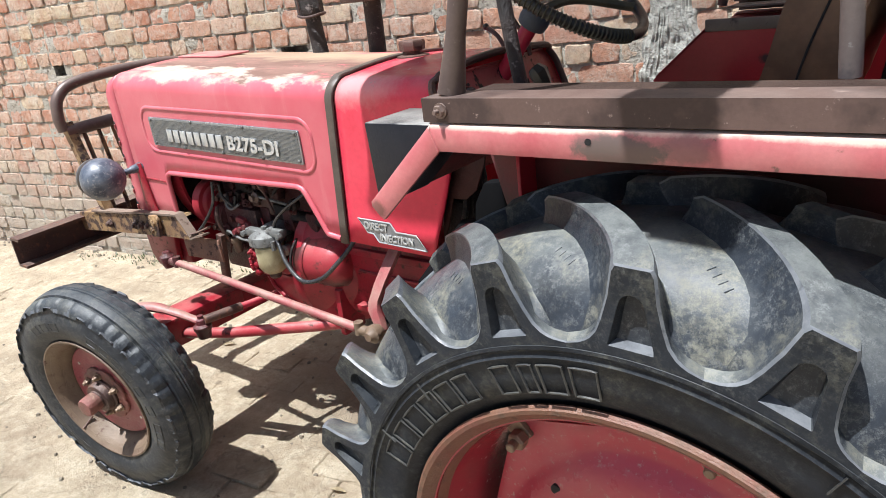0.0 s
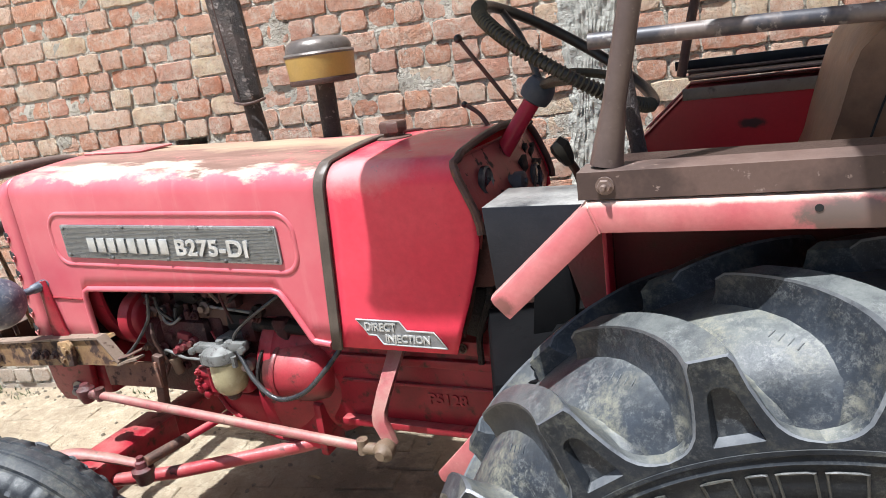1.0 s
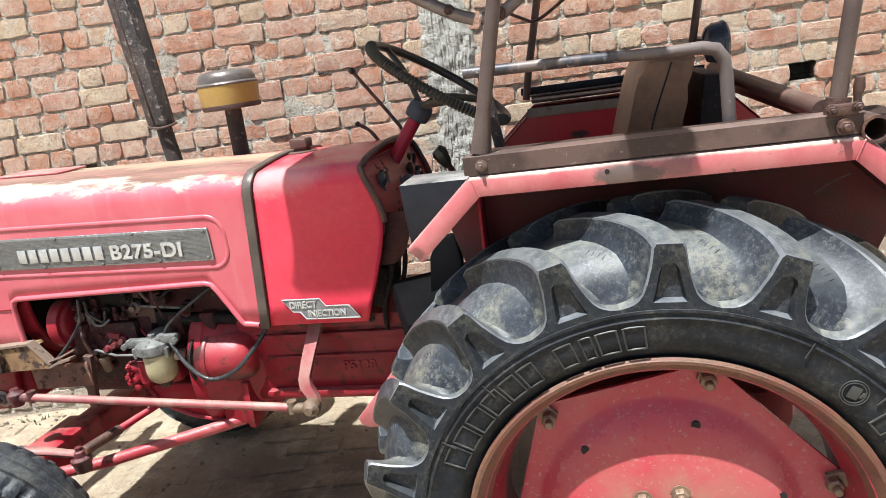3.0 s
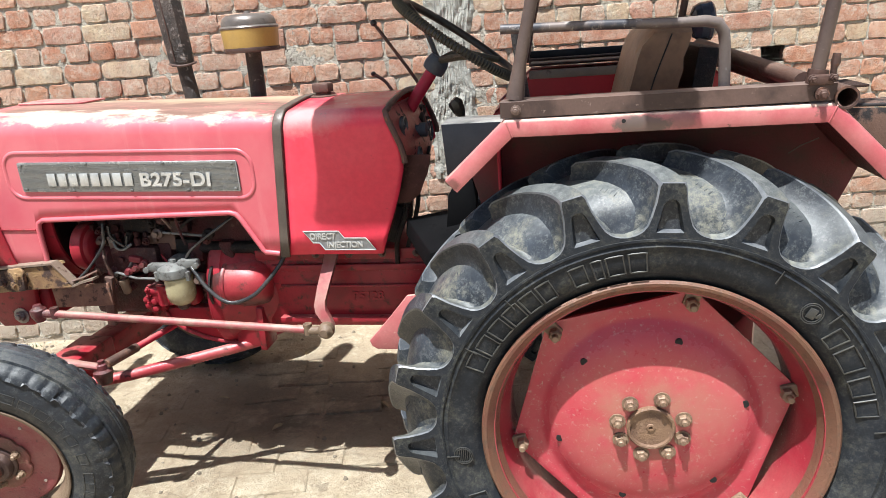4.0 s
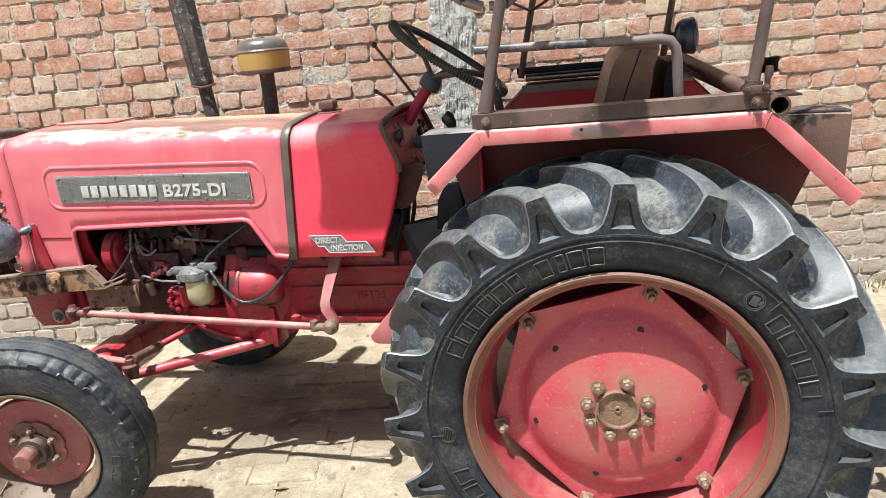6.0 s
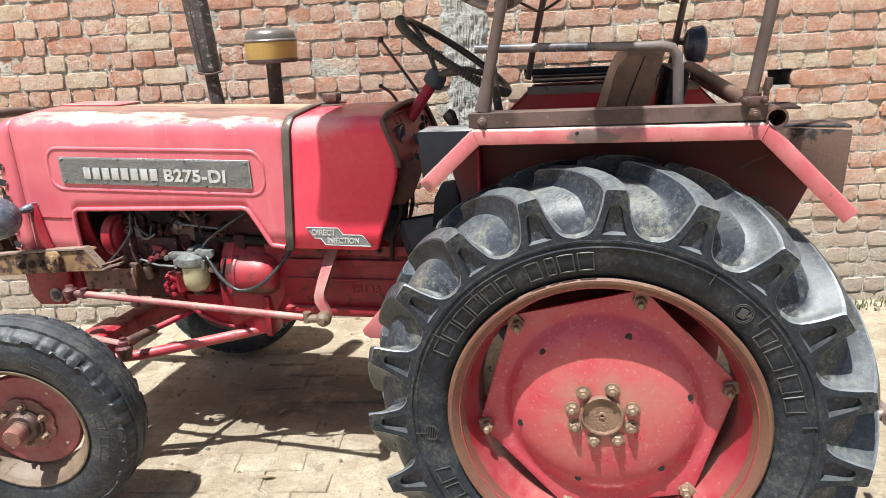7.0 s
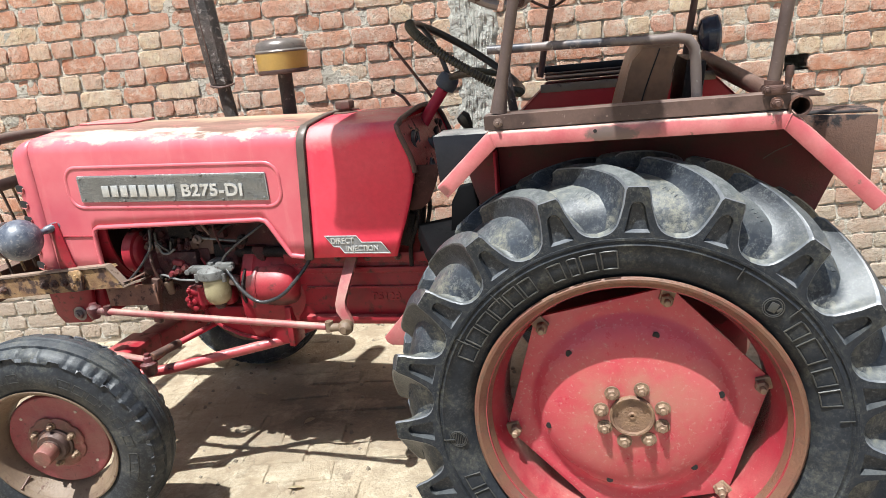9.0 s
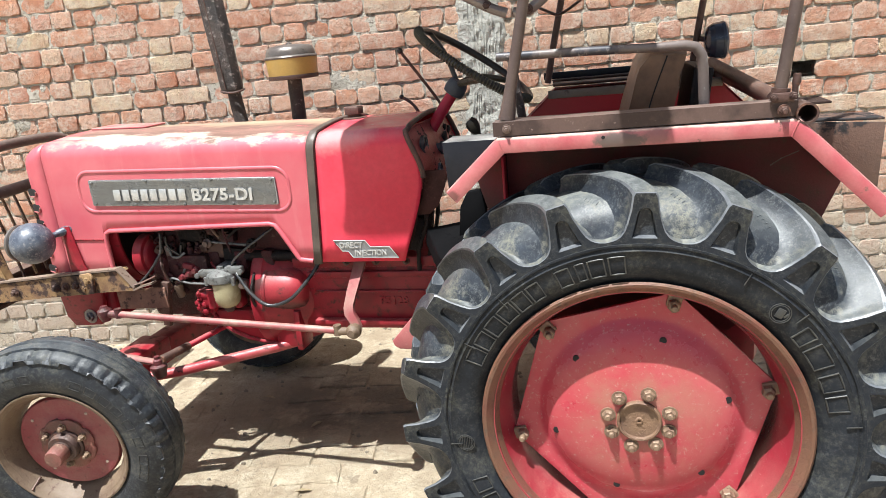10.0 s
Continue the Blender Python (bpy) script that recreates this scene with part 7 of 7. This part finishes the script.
# black box before the fender
bm = fresh()
plate(bm, [(-0.440, 1.317), (-0.305, 1.317), (-0.305, 1.300), (-0.420, 1.190), (-0.433, 1.190)], (0, -0.615, 0), (1, 0, 0), (0, 0, 1), 0.108, 0.003)
part("tool_box", bm, black_paint, tractor, "black tool box with a dusty lid")
bm = fresh()
plate(bm, [(-0.62, 0.87), (-0.652, 0.93), (-0.645, 0.978), (-0.55, 0.995), (-0.45, 1.015), (-0.37, 1.03), (-0.35, 0.95), (-0.36, 0.80)], (0, -0.25, 0), (1, 0, 0), (0, 0, 1), 0.32, 0.004)
for v in bm.verts:
    v.co.x += 0.40 * (-0.25 - v.co.y) if v.co.x < -0.5 else 0
plate(bm, [(-0.505, 0.96), (-0.425, 0.96), (-0.410, 1.10), (-0.430, 1.130), (-0.465, 1.125), (-0.490, 1.08)], (0, -0.37, 0), (1, 0, 0), (0, 0, 1), 0.03, 0.004)
part("foot_guard", bm, board_shadow_black, tractor, "black board beside the footwell")
bm = fresh()
tube(bm, [(-2.038, -0.2712, 0.981), (-1.96, -0.2712, 0.979), (-1.880, -0.2712, 0.977)], 0.003, 6)
part("pressed_seam", bm, red_cast, nose, "seam in the nose side")
bm = fresh()
plate(bm, [(-2.045, 1.03), (-2.015, 1.035), (-1.985, 0.88), (-1.95, 0.80), (-2.05, 0.80), (-2.05, 0.90)], (0, -0.272, 0), (1, 0, 0), (0, 0, 1), 0.008, 0.002)
part("lamp_bracket", bm, red_cast, nose, "dark red lamp bracket")

# -- canopy frame --
canopy_z = 2.14
bm = fresh()
tube(bm, [(-0.283, -0.705, 1.357), (-0.270, -0.70, 1.43), (-0.228, -0.70, 1.62), (-0.12, -0.68, canopy_z)], [0.0195, 0.0135, 0.0125, 0.0125], 14)
frame_ob = part("canopy_frame", bm, pipe_brown, tractor, "rusty canopy frame of welded pipe")
for name, pts, r, mat_ in (("post", [(0.292, -0.715, 1.36), (0.318, -0.71, 1.54), (0.40, -0.68, canopy_z)], 0.0128, pipe_brown),
                           ("post", [(-0.320, 0.60, 1.35), (-0.298, 0.60, 1.46), (-0.245, 0.60, 1.69), (-0.13, 0.60, canopy_z)], 0.013, rust),
                           ("post", [(0.235, 0.62, 1.33), (0.253, 0.60, 1.464), (0.283, 0.60, 1.639), (0.38, 0.60, canopy_z)], 0.013, rust),
                           ("lever", [(-0.268, -0.55, 1.337), (-0.276, -0.555, 1.40), (-0.287, -0.56, 1.50)], 0.0108, charred),
                           ("cross_pipe", [(0.343, -0.74, 1.331), (0.343, -0.66, 1.331), (0.343, 0.66, 1.331)], 0.0225, rust),
                           ("brace", [(0.308, -0.60, 1.350), (0.300, -0.1, 1.366), (0.292, 0.45, 1.384)], 0.0195, rust)):
    bm = fresh()
    tube(bm, pts, r, 14, hollow=0.8 if name == "cross_pipe" else 0.0)
    part(name, bm, mat_, frame_ob, "rusty pipe" if name != "cross_pipe" else "open-ended rusty cross pipe")
bm = fresh()
tube(bm, [(0.292, -0.715, 1.352), (0.296, -0.715, 1.384)], 0.0185, 16)
box(bm, (0.296, -0.734, 1.366), (0.044, 0.012, 0.020), None, 0.004)
clamp_ob = part("pipe_clamp", bm, rust, frame_ob, "rusty bolted pipe clamp")
for x, z in ((0.278, 1.368), (0.315, 1.370)):
    bm = fresh()
    hexnut(bm, Matrix.Translation((x, -0.740, z)) @ AIM_Y, 0.007, 0.008, 1.2, 0.5)
    part("bolt", bm, rust, clamp_ob)
bm = fresh()
tube(bm, [(0.322, -0.715, 1.350), (0.323, -0.715, 1.385), (0.325, -0.715, 1.395), (0.326, -0.715, 1.412)], [0.006, 0.006, 0.009, 0.007], 10)
part("stud", bm, rust, clamp_ob)
bm = fresh()
hexnut(bm, Matrix.Translation((0.298, -0.738, 1.340)) @ AIM_Y, 0.010, 0.010, 1.3, 0.6)
part("bolt", bm, rust, clamp_ob)
bm = fresh()
tube(bm, [(-0.315, -0.607, 1.497), (-0.10, -0.590, 1.491), (0.06, -0.570, 1.484), (0.118, -0.560, 1.483), (0.143, -0.556, 1.477), (0.156, -0.553, 1.458), (0.160, -0.550, 1.43), (0.164, -0.546, 1.345)],
     [0.0106, 0.0106, 0.0106, 0.0125, 0.0125, 0.0125, 0.0125, 0.0125], 14)
part("hand_rail", bm, rail_worn, frame_ob, "worn grey hand rail on the fender")
# bolted flat links
for pts, mt in (([(-0.50, -0.33, 1.70), (-0.385, -0.31, 1.630), (-0.33, -0.30, 1.606)], strap_grey), ([(-0.31, -0.30, 1.606), (-0.268, -0.30, 1.608), (-0.20, -0.30, 1.655), (-0.13, -0.30, 1.70)], strap_grey),
                ([(-0.36, 0.5, 1.66), (-0.29, 0.5, 1.622), (-0.255, 0.5, 1.610), (-0.20, 0.5, 1.635), (-0.10, 0.5, 1.70)], rust),
                ([(0.15, 0.5, 1.72), (0.20, 0.5, 1.635), (0.25, 0.5, 1.612)], rust)):
    bm = fresh()
    tube(bm, pts, 0.016, 10, smooth=4, flat=0.35 if mt is rust else 0.9)
    part("link_bar", bm, mt, frame_ob, "curved flat link bar")
for x, z in ((-0.382, 1.632), (-0.268, 1.610)):
    bm = fresh()
    hexnut(bm, Matrix.Translation((x, -0.318, z)) @ AIM_Y, 0.011, 0.010, 1.3, 0.5)
    part("bolt", bm, rust, frame_ob)
bm = fresh()
roof = [(-1.007, 0.69), (-1.007, -0.52), (-1.018, -0.56), (-1.038, -0.60), (-1.066, -0.628), (-1.085, -0.636), (-1.06, -0.645), (-0.95, -0.648), (0.605, -0.640), (0.605, 0.69)]
plate(bm, roof, (0, 0, canopy_z + 0.01), (1, 0, 0), (0, 1, 0), 0.012)
part("canopy_roof", bm, pipe_brown, frame_ob, "plain sheet canopy roof")
# unseen strip, added only to throw a shadow band on the angle bar
bm = fresh()
box(bm, (-0.087, -0.79, canopy_z + 0.026), (0.105, 0.47, 0.018), None, 0.003)
part("roof_plank", bm, tan_board, frame_ob, "unseen strip added to cast the shadow band on the fender")

# round black lamp on the far post
bm = fresh()
tq = Vector((0.98, 0.06, 0.03)).to_track_quat("Z", "Y").to_matrix().to_4x4()
lathe(bm, [(0, -0.036), (0.03, -0.034), (0.056, -0.022), (0.064, -0.006), (0.066, -0.004), (0.067, 0.022), (0.069, 0.024), (0.069, 0.034), (0.062, 0.042), (0.04, 0.047), (0, 0.049)], 36, Matrix.Translation((0.316, 0.58, 1.456)) @ tq)
lm = part("work_lamp", bm, plastic_blue, tractor, "round black plastic work lamp")
bm = fresh()
tube(bm, [(0.262, 0.60, 1.47), (0.30, 0.585, 1.46)], 0.010, 8)
part("bracket", bm, rust, lm)

# -- seat --
bm = fresh()
sec = []
for u in range(13):
    w = u / 12
    sec.append((w, 0.012 * math.sin(w * math.pi)))
fw, bw = [], []
for j in range(9):
    v = j / 8
    rowf, rowb = [], []
    for w, bulge in sec:
        x = -0.022 + 0.080 * v + 0.004 * math.sin(v * 5 + w * 6) + 0.024 * max(0.0, (v - 0.8) / 0.2) ** 2
        y = 0.22 - 0.44 * w
        z = 1.20 + 0.282 * v - 0.027 * (2 * w - 1) ** 4 * v
        rowf.append(bm.verts.new((x - 0.022 - bulge, y, z)))
        rowb.append(bm.verts.new((x + 0.100 - 0.03 * max(0.0, (v - 0.8) / 0.2) ** 2 + bulge + 0.010 * noise.noise((v * 4.5, w * 2, 6.0)), y, z - 0.006 * v)))
    fw.append(rowf)
    bw.append(rowb)
for rows in (fw, bw):
    for a, b in zip(rows, rows[1:]):
        for k in range(12):
            bm.faces.new((a[k], a[k + 1], b[k + 1], b[k]))
for i in range(8):
    bm.faces.new((fw[i][0], fw[i + 1][0], bw[i + 1][0], bw[i][0]))
    bm.faces.new((fw[i][12], fw[i + 1][12], bw[i + 1][12], bw[i][12]))
for k in range(12):
    bm.faces.new((fw[8][k], fw[8][k + 1], bw[8][k + 1], bw[8][k]))
    bm.faces.new((fw[0][k], fw[0][k + 1], bw[0][k + 1], bw[0][k]))
seat = part("seat", bm, leather, tractor, "brown rexine driver's seat, cracked and worn", sharp=50)
bm = fresh()
box(bm, (-0.16, 0.0, 1.165), (0.34, 0.44, 0.09), None, 0.03, 3)
part("cushion", bm, leather, seat, "brown seat cushion")
bm = fresh()
tube(bm, [(0.020, -0.2210, 1.20), (0.050, -0.2215, 1.31), (0.066, -0.2215, 1.36), (0.100, -0.2205, 1.450)], 0.0020, 6, smooth=4)
part("seam", bm, hole_black, seat, "open seam in the backrest")
bm = fresh()
box(bm, (0.186, 0.0, 1.30), (0.055, 0.38, 0.22), Matrix.Rotation(radians(8), 3, "Y"), 0.008)
part("back_plate", bm, black_iron, seat, "black seat back support")
bm = fresh()
box(bm, (-0.10, 0, 1.00), (0.30, 0.34, 0.24), None, 0.02)
part("seat_base", bm, red_cast, seat)
bm = fresh()
box(bm, (0.05, 0, 0.66), (0.62, 0.52, 0.34), None, 0.05)
tube(bm, [(0, -0.50, 0.61), (0, 0.50, 0.61)], 0.075, 20)
tube(bm, [(0, -0.72, 0.61), (0, 0.72, 0.61)], 0.04, 16)
part("rear_axle", bm, red_cast, tractor, "red transmission and rear axle casing")
# rear boards and hitch
bm = fresh()
plate(bm, [(0.36, 1.282), (0.562, 1.270), (0.556, 1.108), (0.53, 1.128), (0.42, 1.22)], (0, -0.50, 0), (1, 0, 0), (0, 0, 1), 0.008, 0.002)
box(bm, (0.462, -0.445, 1.280), (0.20, 0.11, 0.006), Matrix.Rotation(radians(1.4), 3, "Y"), 0.002)
part("tail_plate", bm, peeling, tractor, "brown tail plate with peeling dark paint")
bm = fresh()
tube(bm, [(0.45, -0.30, 0.42), (0.78, -0.30, 0.41), (0.805, -0.30, 0.41)], [0.016, 0.016, 0.021], 12)
tube(bm, [(0.812, -0.325, 0.41), (0.812, -0.275, 0.41)], 0.024, 16, hollow=0.5)
part("lower_link", bm, steel_brown, tractor, "rusty hitch link with an eye")


# ---- loose things on the yard ----
def grass_tufts():
    rng = random.Random(21)
    verts, faces = [], []
    spots = [(-4.25, 0.53), (-4.05, 0.58), (-3.85, 0.60), (-4.5, 0.46), (-3.5, 0.68), (-3.1, 0.75), (-2.63, 0.96), (1.22, 1.62), (1.36, 1.60), (1.48, 1.66), (1.12, 1.60), (1.62, 1.70)]
    for cx, cy in spots:
        for k in range(34):
            x, y = cx + rng.gauss(0, 0.07), cy + rng.gauss(0, 0.035)
            h, a, w = rng.uniform(0.012, 0.045), rng.uniform(0, 6.28), rng.uniform(0.002, 0.005)
            b = len(verts)
            dx, dy = math.cos(a), math.sin(a)
            lean = rng.uniform(0.2, 0.9) * h
            verts += [(x - dy * w, y + dx * w, 0.0), (x + dy * w, y - dx * w, 0.0), (x + dx * lean * 0.4 + dy * w * 0.8, y + dy * lean * 0.4 - dx * w * 0.8, h * 0.6),
                      (x + dx * lean * 0.4 - dy * w * 0.8, y + dy * lean * 0.4 + dx * w * 0.8, h * 0.6), (x + dx * lean, y + dy * lean, h)]
            faces += [(b, b + 1, b + 2, b + 3), (b + 3, b + 2, b + 4)]
    me = bpy.data.meshes.new("grass")
    me.from_pydata(verts, [], faces)
    me.materials.append(green_leaf)
    tagged(new("grass", me), "sparse green grass at the foot of the wall", "grass", kind="stuff")


def pebbles():
    rng = random.Random(4)
    verts, faces = [], []
    for k in range(700):
        if k < 260:
            x = rng.uniform(-6, 2.2)
            y = WALL_A + WALL_B * x - abs(rng.gauss(0.02, 0.10))
        else:
            x, y = rng.uniform(-3.6, 1.6), rng.uniform(-1.6, 1.0)
        r = rng.uniform(0.003, 0.011) * (1.5 if k < 100 else 1.0)
        b = len(verts)
        z = lift(x, y)
        for w in range(5):
            a = 2 * math.pi * w / 5 + rng.uniform(-0.3, 0.3)
            verts.append((x + r * math.cos(a) * rng.uniform(0.8, 1.3), y + r * math.sin(a), z - 0.006))
        for w in range(5):
            vx, vy, _ = verts[b + w]
            verts.append((x + (vx - x) * 0.7, y + (vy - y) * 0.7, z - 0.006 + r * rng.uniform(0.7, 1.1)))
        faces += [(b + w, b + (w + 1) % 5, b + 5 + (w + 1) % 5, b + 5 + w) for w in range(5)] + [tuple(b + 5 + w for w in range(5))]
    me = bpy.data.meshes.new("pebbles")
    me.from_pydata(verts, [], faces)
    me.materials.append(paver_mat)
    tagged(new("pebbles", me), "small stones and crumbs of mortar on the ground", "pebbles", kind="stuff")


def leaf_litter():
    rng = random.Random(9)
    bm = fresh()
    rows = []
    for i in range(7):
        u = i / 6
        w = 0.011 * math.sin(math.pi * min(u * 1.02, 1)) ** 0.8 + 0.0006
        rows.append([bm.verts.new((-0.03 + 0.06 * u, s * w, 0.006 + abs(s) * 0.004 + 0.005 * math.sin(u * 3))) for s in (-1, 0, 1)])
    for a, b in zip(rows, rows[1:]):
        for k in range(2):
            bm.faces.new((a[k], a[k + 1], b[k + 1], b[k]))
    top = bm.faces[:]
    bmesh.ops.solidify(bm, geom=top, thickness=0.0008)
    first = part("dry_leaf", bm, dry_leaf)
    tagged(first, "curled dry leaf lying on the sandy ground", "leaf", "fallen leaves")
    spots = [(-1.73, 0.52), (-1.68, 0.29), (-1.2, -0.35), (-0.95, 0.3), (-1.45, 0.75), (-0.7, -0.9), (-2.4, 0.1), (-2.75, 0.4), (-1.35, 0.1), (-1.05, -0.62)]
    for k, (x, y) in enumerate(spots):
        m = Matrix.Translation((x, y, lift(x, y) - 0.006)) @ Euler((rng.uniform(-0.3, 0.3), rng.uniform(-0.1, 0.1), rng.uniform(0, 6.28))).to_matrix().to_4x4()
        if k:
            copy_thing(first, m)
        else:
            first.matrix_basis = m


grass_tufts()
pebbles()
leaf_litter()


# ---- paving bricks sunk in the dust, then the bricks of the wall ----
def lay_pavers():
    rng = random.Random(17)
    meshes = []
    for k in range(8):
        L, W = 0.117, 0.056
        co, fs = [], []
        for z, s in ((-0.05, 1.0), (-0.006, 1.0), (0.0, 0.95)):
            for x, y in ((-L, -W), (0, -W * 1.02), (L, -W), (L, W), (0, W * 1.02), (-L, W)):
                co.append((x * s + rng.uniform(-0.003, 0.003), y * (s - (0.04 if s < 1 else 0)) + rng.uniform(-0.003, 0.003), z + rng.uniform(-0.0015, 0.0015)))
        for a in (0, 6):
            fs += [(a + i, a + (i + 1) % 6, a + 6 + (i + 1) % 6, a + 6 + i) for i in range(6)]
        fs += [(12, 13, 16, 17), (13, 14, 15, 16)]
        me = bpy.data.meshes.new("paving_brick")
        me.from_pydata(co, [], fs)
        me.materials.append(ground_mat)
        meshes.append((me, co, fs))
    near, rest = [], []
    turn = Matrix.Rotation(WALL_TURN, 4, "Z")
    for j in range(-26, 22):
        for i in range(-18, 12):
            x, y = i * 0.25 + (0.125 if j % 2 else 0), j * 0.124
            p = turn @ Vector((x, y, 0))
            if p.y > WALL_A + WALL_B * p.x - 0.08 or rng.random() < 0.2:
                continue
            m = Matrix.Translation((p.x + rng.uniform(-0.004, 0.004), p.y + rng.uniform(-0.004, 0.004), rise(p.x) + 0.010 * noise.noise((p.x * 1.3, p.y * 1.3, 2.0)) + (0.0015 if p.x > -1.60 and p.y < 0.6 else -0.0035) + rng.uniform(-0.003, 0.003))) @ turn @ Euler(
                (rng.uniform(-0.03, 0.03), rng.uniform(-0.02, 0.02), rng.uniform(-0.04, 0.04))).to_matrix().to_4x4()
            (near if -2.3 < p.x < 0.3 and -1.0 < p.y < 0.75 and len(near) < 300 else rest).append((rng.randrange(8), m))
    for k, m in near:
        share("paving_brick", meshes[k][0], ground, m)
    verts, faces = [], []
    for k, m in rest:
        b = len(verts)
        verts += [m @ Vector(c) for c in meshes[k][1]]
        faces += [[b + a for a in f] for f in meshes[k][2]]
    me = bpy.data.meshes.new("far_paving")
    me.from_pydata(verts, [], faces)
    me.materials.append(ground_mat)
    ob = new("far_paving", me)
    ob.parent = ground
    tagged(ob, "more paving bricks sunk in the dust", kind="stuff")


lay_pavers()
lay_bricks()
